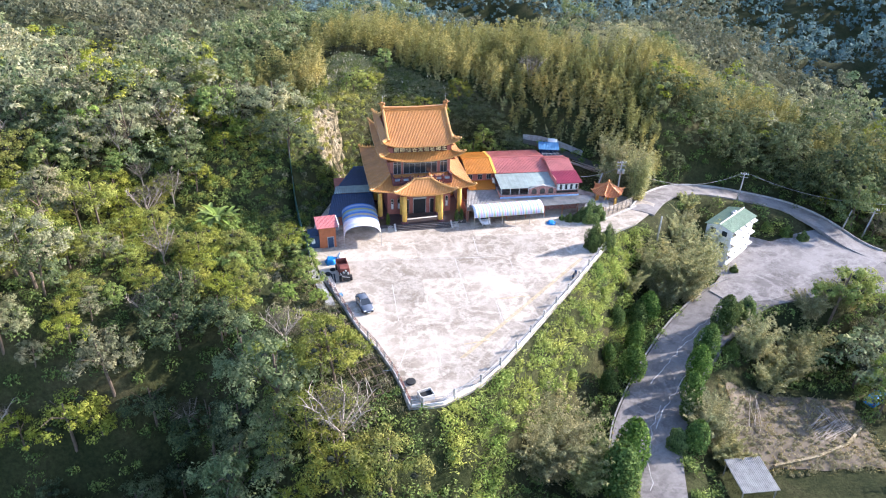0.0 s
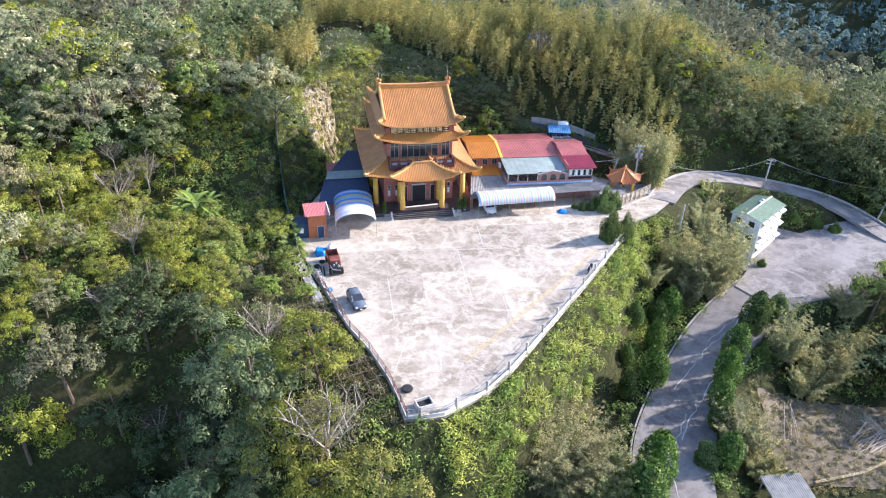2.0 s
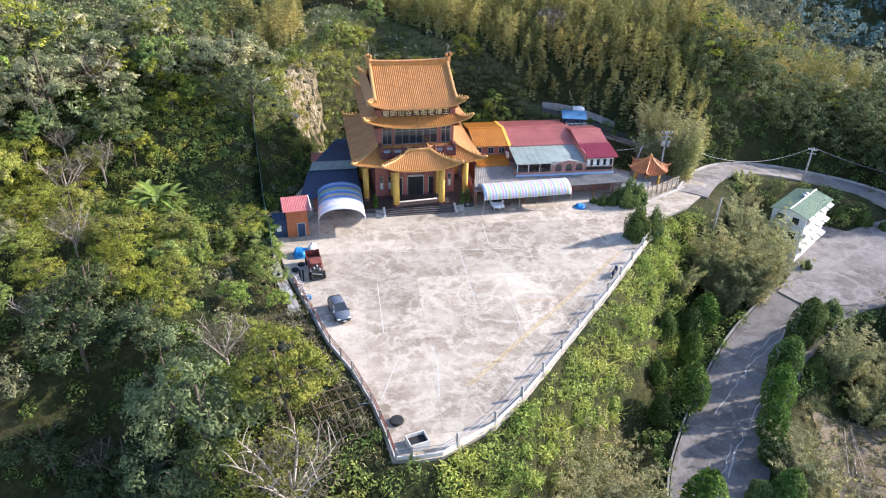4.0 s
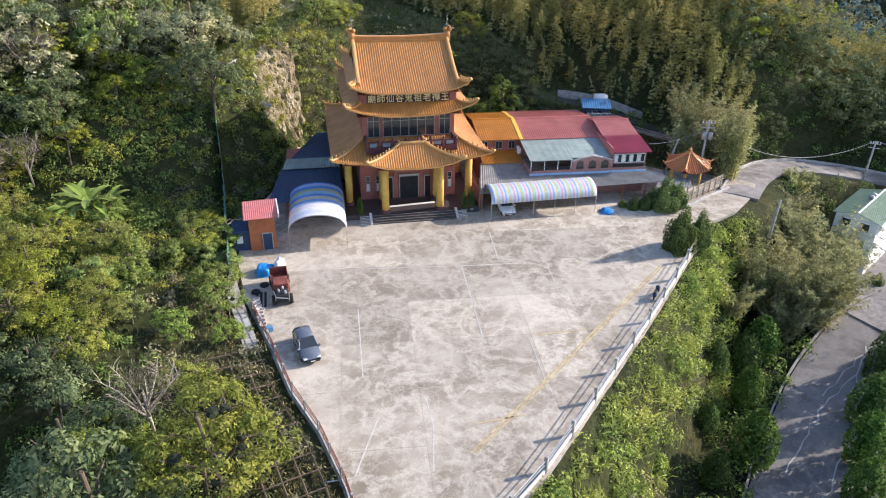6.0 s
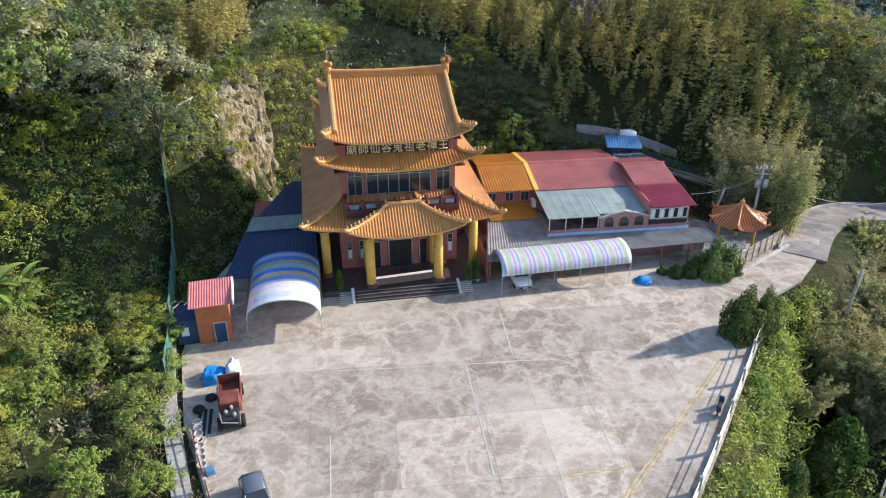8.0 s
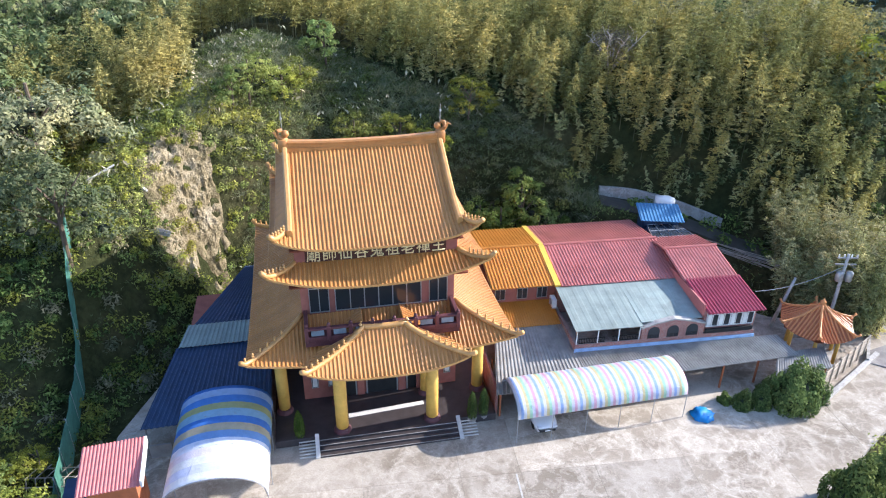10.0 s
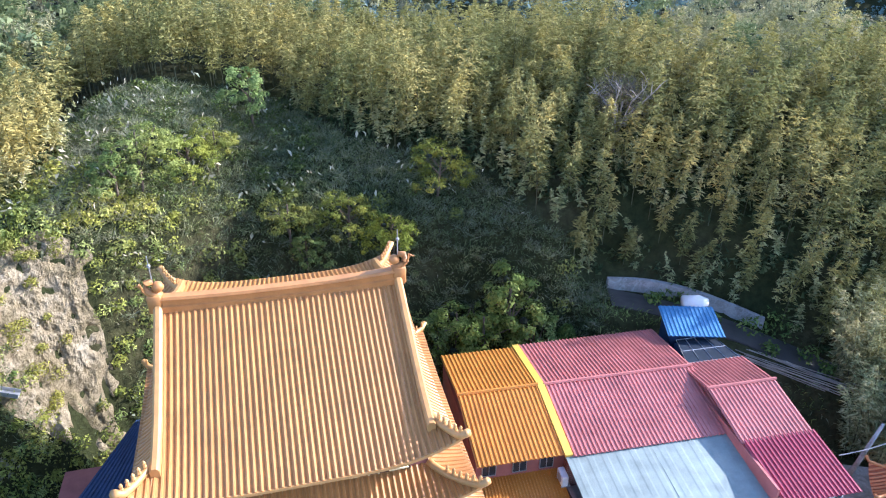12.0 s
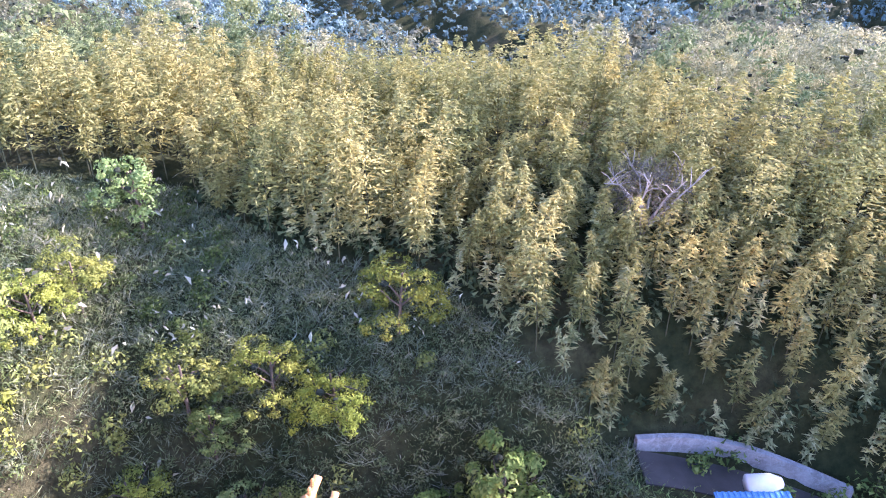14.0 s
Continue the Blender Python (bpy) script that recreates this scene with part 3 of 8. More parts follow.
def tiled_side(m, a, D, a2, zf, parent, full=None, gap=0.27, base="tile_bed", seg=9, hip=None):
    """One side of a tiled roof: the bed, a row of round cover tiles every gap, and the eave trim. hip(x) gives how far in a row runs."""
    def reach(x):
        if hip:
            return hip(x)
        return D if abs(x) <= a2 else D * max(0.0, (a - abs(x)) / (a - a2))
    n = int(round(2 * a / gap))
    xs = [-a + 2 * a * i / n for i in range(n + 1)]
    bm = bmesh.new()
    cols = []
    for x in xs:
        r = reach(x)
        cols.append([bm.verts.new(m @ Vector((x, r * k / seg, zf(x, r * k / seg)))) for k in range(seg + 1)])
    for c0, c1 in zip(cols, cols[1:]):
        for k in range(seg):
            f_ = (c0[k], c1[k], c1[k + 1], c0[k + 1])
            try:
                bm.faces.new(f_)
            except ValueError:
                pass
    bed = part(base, bm, M["tile_trough"], parent)
    rw = 0.085
    for x in [(p + q) / 2 for p, q in zip(xs, xs[1:])]:
        r = reach(x)
        if r < 0.15:
            continue
        bm = bmesh.new()
        rings = []
        s = max(2, int(seg * r / D) + 1)
        for k in range(s + 1):
            d = r * k / s
            zz = zf(x, d)
            rings.append([m @ Vector((x + rw * cx, d - (0.05 if k == 0 else 0), zz + 0.085 * cz - 0.01)) for cx, cz in ((-1, 0), (-0.75, 0.68), (0, 1), (0.75, 0.68), (1, 0))])
        loft(bm, rings, closed=True, caps=True)
        part("cover_tile", bm, M["tile"], bed, smooth=False)
    # eave trim, a wavy drip edge
    bm = bmesh.new()
    rings = []
    for i in range(41):
        x = -a + 2 * a * i / 40
        z = zf(x, 0)
        rings.append([m @ Vector((x, dy, z + dz)) for dy, dz in ((-0.07, 0.03), (-0.07, -0.11), (0.1, -0.14), (0.1, 0.0))])
    loft(bm, rings)
    part("eave_trim", bm, M["tile_trim"], parent, "pale yellow drip-tile edge")
    return bed


def hip_ridge(parent, pts, radius=0.17, beads=6):
    """A rounded ridge along a hip, upturned at its end, with small ornaments on it."""
    bm = bmesh.new()
    tube(bm, pts, radius, 7)
    hr = part("hip_ridge", bm, M["tile_trim"], parent, smooth=True)
    n = len(pts)
    for i in range(beads):
        k = 1 + i * (n * 0.62) / beads
        j = int(k)
        p = Vector(pts[j]).lerp(Vector(pts[min(j + 1, n - 1)]), k - j)
        bm = bmesh.new()
        lathe(bm, [(0.03, radius * 0.5), (0.1, radius + 0.06), (0.06, radius + 0.17), (0.085, radius + 0.25), (0.02, radius + 0.36)], 7, p)
        part("ridge_figure", bm, M["tile_trim"], hr)
    return hr


def skirt(name, a, v0, v1, wa, wv0, wv1, z0, z1, lift, sag, label, front_gap=0.27, z_soffit=None):
    """A roof running round a body: eave rectangle u -a..a, v v0..v1; top rectangle u -wa..wa, v wv0..wv1."""
    b, wb = (v1 - v0) / 2, (wv1 - wv0) / 2
    cv = (v0 + v1) / 2
    roof = part(name, slab(bmesh.new(), [(-a + 1.3, v0 + 0.7, z0 - 0.1), (a - 1.3, v0 + 0.7, z0 - 0.1), (a - 1.3, v1 - 0.7, z0 - 0.1), (-a + 1.3, v1 - 0.7, z0 - 0.1)], 0.1), M["soffit"], temple, label)
    zf = roof_surface(a, wv0 - v0, wa, z0, z1, lift, sag)
    zs = roof_surface(b, a - wa, wb, z0, z1, lift, sag)
    tiled_side(pose(0, v0, 0), a, wv0 - v0, wa, zf, roof, gap=front_gap)
    tiled_side(pose(0, v1, 0, 0, 0, 180), a, wv0 - v0, wa, zf, roof, gap=front_gap * 2)
    tiled_side(pose(a, cv, 0, 0, 0, 90), b, a - wa, wb, zs, roof, gap=front_gap)
    tiled_side(pose(-a, cv, 0, 0, 0, -90), b, a - wa, wb, zs, roof, gap=front_gap)
    for su in (-1, 1):
        for sv, ve, vt in ((0, v0, wv0), (1, v1, wv1)):
            pts = []
            for k in range(11):
                t = k / 10
                d = (wv0 - v0) * t
                x = a - (a - wa) * t
                pts.append((su * x, ve + (vt - ve) * t, zf(x, d) + 0.12))
            ve_ = Vector(pts[0]) - Vector(pts[1])
            pts = [tuple(Vector(pts[0]) + ve_.normalized() * 0.4 + Vector((0, 0, 0.32)))] + pts
            hip_ridge(roof, pts)
    return roof


RIDGE_V = 10.4
low_roof = skirt("lower_roof", 9.05, 0.0, 20.8, 5.3, 3.3, 17.5, 6.78, 8.75, 0.72, 0.10, "wide lower roof of orange glazed tiles with upturned corners")
mid_roof = skirt("middle_roof", 7.22, 1.2, 19.6, 5.45, 3.3, 17.5, 11.9, 12.85, 1.2, 0.06, "narrow middle roof of orange glazed tiles")

# top roof: gabled, with short hipped corners
UA, UV0, UV1, VERGE = 6.55, 2.05, 18.75, 5.55
top_roof = part("top_roof", slab(bmesh.new(), [(-5.7, 2.6, 14.1), (5.7, 2.6, 14.1), (5.7, 18.2, 14.1), (-5.7, 18.2, 14.1)], 0.1), M["soffit"], temple, "steep top roof of orange glazed tiles")
TD = RIDGE_V - UV0


def top_height(x, d):
    t = d / TD
    q = min(1.0, abs(x) / UA)
    return 14.22 + 3.93 * (t - 0.045 * 4 * t * (1 - t)) + 0.98 * q ** 4.0 * max(0.0, 1 - t / 0.45) ** 1.8


def top_reach(x):
    return TD if abs(x) <= VERGE else 1.9 * max(0.0, (UA - abs(x)) / (UA - VERGE))


for m in (pose(0, UV0, 0), pose(0, UV1, 0, 0, 0, 180)):
    tiled_side(m, UA, TD, VERGE, top_height, top_roof, seg=14, hip=top_reach)


def side_height(x, d):
    q = min(1.0, abs(x) / (TD - d * 1.9))
    return 14.22 + 0.85 * d + 0.98 * q ** 6 * (1 - min(1, d / 1.2)) ** 1.2


for m in (pose(UA, RIDGE_V, 0, 0, 0, 90), pose(-UA, RIDGE_V, 0, 0, 0, -90)):
    tiled_side(m, TD, 1.0, TD - 1.9, side_height, top_roof, seg=3)
for su in (-1, 1):
    # gable wall under the verge
    bm = bmesh.new()
    prof = [(v, top_height(VERGE - 0.2, v - UV0) - 0.05) for v in np.linspace(UV0 + 1.8, RIDGE_V, 10)]
    prof = prof + [(2 * RIDGE_V - v, z) for v, z in prof[-2::-1]]
    ring = [(su * (VERGE - 0.35), v, z) for v, z in prof] + [(su * (VERGE - 0.35), prof[-1][0], 14.1), (su * (VERGE - 0.35), prof[0][0], 14.1)]
    ring2 = [(p[0] - su * 0.25, p[1], p[2]) for p in ring]
    loft(bm, [ring, ring2])
    part("gable_wall", bm, M["red_wall"], temple)
    for sv in (0, 1):
        # verge, a tall band down the gable edge
        rings = []
        for t in np.linspace(0.0, 1.0, 15):
            v = UV0 + 1.0 + (RIDGE_V - UV0 - 1.0) * t
            z = top_height(VERGE, v - UV0)
            vv = v if not sv else 2 * RIDGE_V - v
            rings.append([(su * (VERGE + e), vv, z + h) for e, h in ((-0.18, -0.05), (-0.18, 0.34), (-0.08, 0.46), (0.1, 0.46), (0.2, 0.34), (0.2, -0.3))])
        bm = bmesh.new()
        loft(bm, rings)
        part("verge", bm, M["tile_trim"], top_roof, "raised yellow verge band")
        pts = []
        for t in np.linspace(0, 1, 8):
            x = UA - (UA - VERGE) * t
            v = UV0 + 1.9 * t
            pts.append((su * x, v if not sv else 2 * RIDGE_V - v, top_height(x, 1.9 * t) + 0.14))
        o = Vector(pts[0]) + Vector((su * 0.25, -0.25 if not sv else 0.25, 0.35))
        hip_ridge(top_roof, [tuple(o)] + pts, 0.18, 5)
# main ridge, rising to its ends
rings, cap = [], []
for x in np.linspace(-5.75, 5.75, 31):
    z = 18.02 + 0.2 * (abs(x) / 5.75) ** 2.4
    rings.append([(x, RIDGE_V + e, z + h) for e, h in ((-0.28, -0.15), (-0.28, 0.16), (-0.2, 0.2), (-0.2, 0.46), (-0.27, 0.52), (-0.2, 0.64), (0.2, 0.64), (0.27, 0.52), (0.2, 0.46), (0.2, 0.2), (0.28, 0.16), (0.28, -0.15))])
bm = bmesh.new()
loft(bm, rings)
main_ridge = part("main_ridge", bm, M["ridge_trim"], top_roof, "tall moulded orange ridge")
for su in (-1, 1):
    # curled finial with a round pearl and a thin rod
    pts = [(su * 5.35, RIDGE_V, 18.75), (su * 5.75, RIDGE_V, 18.95), (su * 5.98, RIDGE_V, 19.2), (su * 5.88, RIDGE_V, 19.55), (su * 5.6, RIDGE_V, 19.6)]
    bm = bmesh.new()
    tube(bm, pts, 0.25, 8, 0.55)
    box(bm, su * 5.65 - 0.32, su * 5.65 + 0.32, RIDGE_V - 0.28, RIDGE_V + 0.28, 18.0, 18.95, bevel=0.08)
    fin = part("ridge_finial", bm, M["ridge_trim"], top_roof, "curled orange ridge-end ornament", True)
    bm = bmesh.new()
    bmesh.ops.create_icosphere(bm, subdivisions=2, radius=0.27, matrix=pose(su * 5.42, RIDGE_V, 19.3))
    part("pearl", bm, M["ridge_trim"], fin, smooth=True)
    for k in range(3):
        bm = bmesh.new()
        tube(bm, [(su * (5.85 + 0.08 * k), RIDGE_V + 0.12 * (k - 1), 18.95), (su * (6.05 + 0.1 * k), RIDGE_V + 0.16 * (k - 1), 19.25 + 0.08 * k), (su * (6.1 + 0.18 * k), RIDGE_V + 0.2 * (k - 1), 19.65 - 0.2 * k)], 0.08, 5, 0.3)
        part("fin", bm, M["ridge_trim"], fin)
    bm = bmesh.new()
    tube(bm, [(su * 5.6, RIDGE_V, 19.4), (su * 5.62, RIDGE_V, 20.9)], 0.03, 5)
    bmesh.ops.create_icosphere(bm, subdivisions=1, radius=0.1, matrix=pose(su * 5.62, RIDGE_V, 20.4))
    part("lightning_rod", bm, M["steel"], fin)

# bodies of the storeys
part("upper_wall", boxes((-5.45, 5.45, 3.3, 17.5, 12.5, 14.6)), M["red_wall"], temple, "dull red upper wall")
part("middle_wall", boxes((-5.3, 5.3, 3.45, 17.4, 8.0, 12.6)), M["red_wall"], temple, "dull red middle wall")
part("ground_wall", boxes((-5.75, 5.75, 4.4, 17.0, 0.6, 8.0)), M["red_wall"], temple, "dull red ground-floor wall")
part("plinth", boxes((-7.9, 7.9, 0.2, 19.0, 0.0, 0.6), bevel=0.03), M["dark_floor"], temple, "dark granite plinth")
for i in range(4):
    part("step", boxes((-4.9, 4.9, -1.25 + 0.36 * i, 0.25, 0.15 * i - (0.0 if i else 0.05), 0.15 * (i + 1)), bevel=0.015), M["dark_floor"], temple)
    part("step_nosing", boxes((-4.9, 4.9, -1.265 + 0.36 * i, -1.215 + 0.36 * i, 0.15 * (i + 1) - 0.02, 0.15 * (i + 1) + 0.01)), M["old_concrete"], temple)
for su in (-1, 1):
    bm = bmesh.new()
    slab(bm, [(su * 5.05 - 0.14, -1.3, 0.12), (su * 5.05 + 0.14, -1.3, 0.12), (su * 5.05 + 0.14, 0.4, 0.72), (su * 5.05 - 0.14, 0.4, 0.72)], 0.3)
    part("step_kerb", bm, M["white_band"], temple)
# side ramp grilles beside the steps
for su in (-1, 1):
    for k in range(7):
        part("grille_bar", boxes((su * 5.75 - 0.55, su * 5.75 + 0.55, -1.1 + 0.22 * k, -1.02 + 0.22 * k, 0.02 + 0.08 * k, 0.07 + 0.08 * k)), M["white_band"], temple)
# pale stone band laid across the porch floor
bm = bmesh.new()
slab(bm, [(-2.7, 1.75, 0.63), (2.9, 2.2, 0.63), (2.9, 2.6, 0.63), (-2.7, 2.2, 0.63)], 0.1)
part("floor_band", bm, M["white_band"], temple, "pale stone strip across the dark porch floor")
# columns
for u, v, h, r in ((-3.22, 0.65, 7.0, 0.44), (3.22, 0.65, 7.0, 0.44), (-7.2, 3.4, 6.9, 0.42), (7.2, 3.4, 6.9, 0.42), (3.25, 3.6, 7.0, 0.4), (-3.25, 3.6, 7.0, 0.4), (-7.2, 10.4, 6.9, 0.42), (7.2, 10.4, 6.9, 0.42), (-7.2, 17.2, 6.9, 0.42), (7.2, 17.2, 6.9, 0.42)):
    bm = bmesh.new()
    lathe(bm, [(r, 0.5), (r * 1.01, 2.5), (r * 0.97, h)], 20, (u, v, 0))
    col = part("column", bm, M["column"], temple, "round ochre column", True)
    bm = bmesh.new()
    lathe(bm, [(r * 1.32, 0.1), (r * 1.4, 0.35), (r * 1.45, 0.6), (r * 1.25, 0.85), (r * 1.05, 0.95)], 20, (u, v, 0))
    part("column_base", bm, M["maroon"], col, "maroon drum base", True)
    if v < 1:
        part("column_footing", boxes((u - 0.75, u + 0.75, v - 0.75, v + 0.75, 0.02, 0.14), bevel=0.02), M["white_band"], col)
# beams under the lower eaves
part("beam", boxes((-7.2, 7.2, 3.2, 3.6, 6.2, 6.65), bevel=0.02), M["soffit"], temple)
part("beam", boxes((-3.5, 3.5, 0.45, 0.85, 6.3, 6.7), bevel=0.02), M["soffit"], temple)


def temple_window(x0, x1, z0, z1, v, bars, parent=temple, mid=True, mat="steel"):
    w = part("window", boxes((x0, x1, v - 0.03, v + 0.1, z0, z1)), M["glass"], parent, "dark glazing")
    t = 0.06
    rows = [(x0 - t, x0, v - 0.09, v, z0 - t, z1 + t), (x1, x1 + t, v - 0.09, v, z0 - t, z1 + t), (x0, x1, v - 0.09, v, z1, z1 + t), (x0, x1, v - 0.09, v, z0 - t, z0)]
    part("window_frame", boxes(*rows), M[mat], w)
    for i in range(1, bars):
        x = x0 + (x1 - x0) * i / bars
        part("mullion", boxes((x - 0.035, x + 0.035, v - 0.085, v - 0.031, z0, z1)), M[mat], w)
    if mid:
        zz = z0 + (z1 - z0) * 0.68
        part("transom", boxes((x0, x1, v - 0.08, v - 0.032, zz - 0.03, zz + 0.03)), M[mat], w)


temple_window(-4.7, -3.45, 8.9, 11.6, 3.4, 2)
temple_window(-2.95, 2.9, 8.9, 11.6, 3.4, 6)
temple_window(3.55, 4.75, 8.9, 11.6, 3.4, 2)
for x in (-4.9, -3.7, 4.1, 5.05):
    temple_window(x - 0.2, x + 0.2, 1.7, 3.6, 4.36, 1, mid=True)
    part("window_panel", boxes((x - 0.17, x + 0.17, 4.27, 4.33, 1.75, 2.7)), M["frame_white"], temple)
# entrances: solid black blocks stand in for the unlit inside
for x0, x1, z1 in ((-1.05, 1.15, 3.4), (-2.7, -1.95, 3.3), (2.0, 2.75, 3.3)):
    d = part("doorway", boxes((x0, x1, 4.3, 4.5, 0.6, z1)), M["black"], temple, "black block standing in for the dark of an open doorway")
    part("door_frame", boxes((x0 - 0.1, x0, 4.22, 4.45, 0.6, z1 + 0.1), (x1, x1 + 0.1, 4.22, 4.45, 0.6, z1 + 0.1), (x0, x1, 4.22, 4.45, z1, z1 + 0.12)), M["steel"], d)
part("door_lintel", boxes((-1.2, 1.3, 4.15, 4.42, 3.5, 3.72)), M["steel"], temple)
part("notice", boxes((1.45, 1.85, 4.3, 4.36, 1.9, 2.25)), M["white_band"], temple, "small white notice")
for su in (-1, 1):
    part("pier", boxes((su * 2.95 - 0.3, su * 2.95 + 0.3, 4.1, 4.5, 0.6, 7.0), bevel=0.02), M["red_wall"], temple)
    part("pier", boxes((su * 1.55 - 0.28, su * 1.55 + 0.28, 4.15, 4.5, 0.6, 7.0), bevel=0.02), M["red_wall"], temple)
# balcony with parapet
part("balcony_floor", boxes((-5.2, 5.2, 0.95, 3.45, 7.75, 8.1)), M["maroon"], temple)
par = part("balcony_parapet", boxes((-5.2, 5.2, 0.95, 1.2, 8.1, 8.45), (-5.2, 5.2, 0.92, 1.23, 8.98, 9.12), (-5.2, -4.95, 1.2, 3.4, 8.1, 9.1), (4.95, 5.2, 1.2, 3.4, 8.1, 9.1), bevel=0.02), M["maroon"], temple, "dark maroon balcony parapet")
for i in range(8):
    x = -5.08 + 10.16 * i / 7
    part("baluster_post", boxes((x - 0.13, x + 0.13, 0.9, 1.25, 8.1, 9.25), bevel=0.03), M["maroon"], par)
    bm = bmesh.new()
    lathe(bm, [(0.1, 9.22), (0.13, 9.35), (0.04, 9.48)], 8, (x, 1.07, 0))
    part("post_cap", bm, M["maroon"], par)
    if i < 7:
        part("parapet_panel", boxes((x + 0.3, x + 1.15, 1.02, 1.12, 8.5, 8.93), bevel=0.02), M["panel_grey"] if i != 3 else M["maroon"], par, "pale blue tile panel")

# porch roof: hipped, with a short level ridge, running back into the lower roof
porch_roof = part("porch_roof", slab(bmesh.new(), [(-4.2, -1.4, 6.75), (4.2, -1.4, 6.75), (4.2, 3.2, 6.75), (-4.2, 3.2, 6.75)], 0.1), M["soffit"], temple, "hipped porch roof of orange glazed tiles")
PA, PV, PR, PD = 5.24, -2.0, 1.35, 2.85


def porch_front(x, d):
    t = min(1, d / PD)
    reach = PA - (PA - PR) * t
    q = min(1.0, abs(x) / reach)
    return 6.95 + 1.95 * (t - 0.11 * 4 * t * (1 - t)) + 0.85 * q ** 3.0 * (1 - t) ** 1.5


tiled_side(pose(0, PV, 0), PA, PD, PR, porch_front, porch_roof)


for su in (-1, 1):
    # the porch's flanks, each a fan of rows
    bm = bmesh.new()
    n, seg = 18, 8
    cols = []
    fan = []
    for i in range(n + 1):
        s = 5.6 * i / n
        r = (PA - PR) * min(1.0, s / PD)
        col = []
        for k in range(seg + 1):
            d = r * k / seg
            t = d / (PA - PR)
            q = max(0.0, 1 - (s - t * PD) / 2.8)
            z = 6.95 + 1.95 * (t - 0.11 * 4 * t * (1 - t)) + 0.85 * q ** 3.0 * (1 - t) ** 1.5
            col.append((su * (PA - d), PV + s, z))
        fan.append(col)
    vs = [[bm.verts.new(p) for p in c] for c in fan]
    for c0, c1 in zip(vs, vs[1:]):
        for k in range(seg):
            bm.faces.new((c0[k], c1[k], c1[k + 1], c0[k + 1]))
    bed = part("tile_bed", bm, M["tile_trough"], porch_roof)
    for c0, c1 in zip(fan, fan[1:]):
        pts = [tuple((Vector(p) + Vector(q)) / 2 + Vector((0, 0, 0.05))) for p, q in zip(c0, c1)]
        bm = bmesh.new()
        tube(bm, pts, 0.085, 6)
        part("cover_tile", bm, M["tile"], bed)
    pts = [(su * (PA - (PA - PR) * t), PV + PD * t, porch_front(PA - (PA - PR) * t, PD * t) + 0.13) for t in np.linspace(0, 1, 12)]
    pts = [(su * (PA + 0.3), PV - 0.3, pts[0][2] + 0.3)] + pts
    hip_ridge(porch_roof, pts, 0.18, 8)
bm = bmesh.new()
tube(bm, [(x, PV + PD, 8.93 + 0.08 * abs(x / 1.5) ** 3) for x in np.linspace(-1.5, 1.5, 9)], 0.2, 8)
part("porch_ridge", bm, M["tile_trim"], porch_roof, smooth=True)
for su in (-1, 1):
    bm = bmesh.new()
    tube(bm, [(su * 1.45, PV + PD, 9.0), (su * 1.58, PV + PD, 9.22), (su * 1.48, PV + PD, 9.4)], 0.15, 6, 0.5)
    part("ridge_finial", bm, M["tile_trim"], porch_roof)

# sign board with its gilded characters, read from right to left
board = part("sign_board", boxes((-4.75, 4.65, 3.12, 3.3, 12.9, 13.95), bevel=0.03), M["brown_board"], temple, "dark brown board with gilded characters")
SIGN = "廟師仙谷鬼祖老禪王"
for i, ch in enumerate(SIGN):
    cu = bpy.data.curves.new("character", "FONT")
    cu.body = ch
    cu.size = 0.98
    cu.align_x = "CENTER"
    cu.extrude = 0.03
    cu.materials.append(M["gold"])
    ob = new("character", cu)
    ob.parent = board
    ob.matrix_basis = pose(-4.2 + 8.3 * i / 8, 3.08, 13.05, 90, 0, 0)


# ---- concrete panels of the terrace ----
terrace_top = M["lot"]
ca, sa = math.cos(radians(8.2)), math.sin(radians(8.2))


def clip_poly(poly, n, c):
    """Keep the part of a convex or concave polygon where n.p <= c."""
    out = []
    for i, p in enumerate(poly):
        q = poly[(i + 1) % len(poly)]
        a, b = n[0] * p[0] + n[1] * p[1] - c, n[0] * q[0] + n[1] * q[1] - c
        if a <= 0:
            out.append(p)
        if (a < 0 < b) or (b < 0 < a):
            t = a / (a - b)
            out.append((p[0] + t * (q[0] - p[0]), p[1] + t * (q[1] - p[1])))
    return out


EX, EY = (ca, sa), (-sa, ca)
cols = [-60, -19.0, -12.9, -6.3, -0.1, 6.4, 10.45, 15.6, 22.0, 28.5, 35, 60]
rows_ = [40, 69, 76, 82.5, 88.6, 95, 101.6, 108.2, 113.5, 150]
off = 11.0
inset = [(float(x), float(y)) for x, y in LOT]
for i, (c0, c1) in enumerate(zip(cols, cols[1:])):
    for j, (r0, r1) in enumerate(zip(rows_, rows_[1:])):
        g = 0.006
        poly = clip_poly(inset, EX, c1 + off - g)
        poly = clip_poly(poly, (-EX[0], -EX[1]), -(c0 + off + g))
        poly = clip_poly(poly, EY, r1 - g)
        poly = clip_poly(poly, (-EY[0], -EY[1]), -(r0 + g))
        if len(poly) < 3:
            continue
        bm = bmesh.new()
        z = 0.002 * ((i * 7 + j * 3) % 4)
        slab(bm, [(x, y, z) for x, y in poly], 0.12)
        part("concrete_panel", bm, M["lot"], terrace)


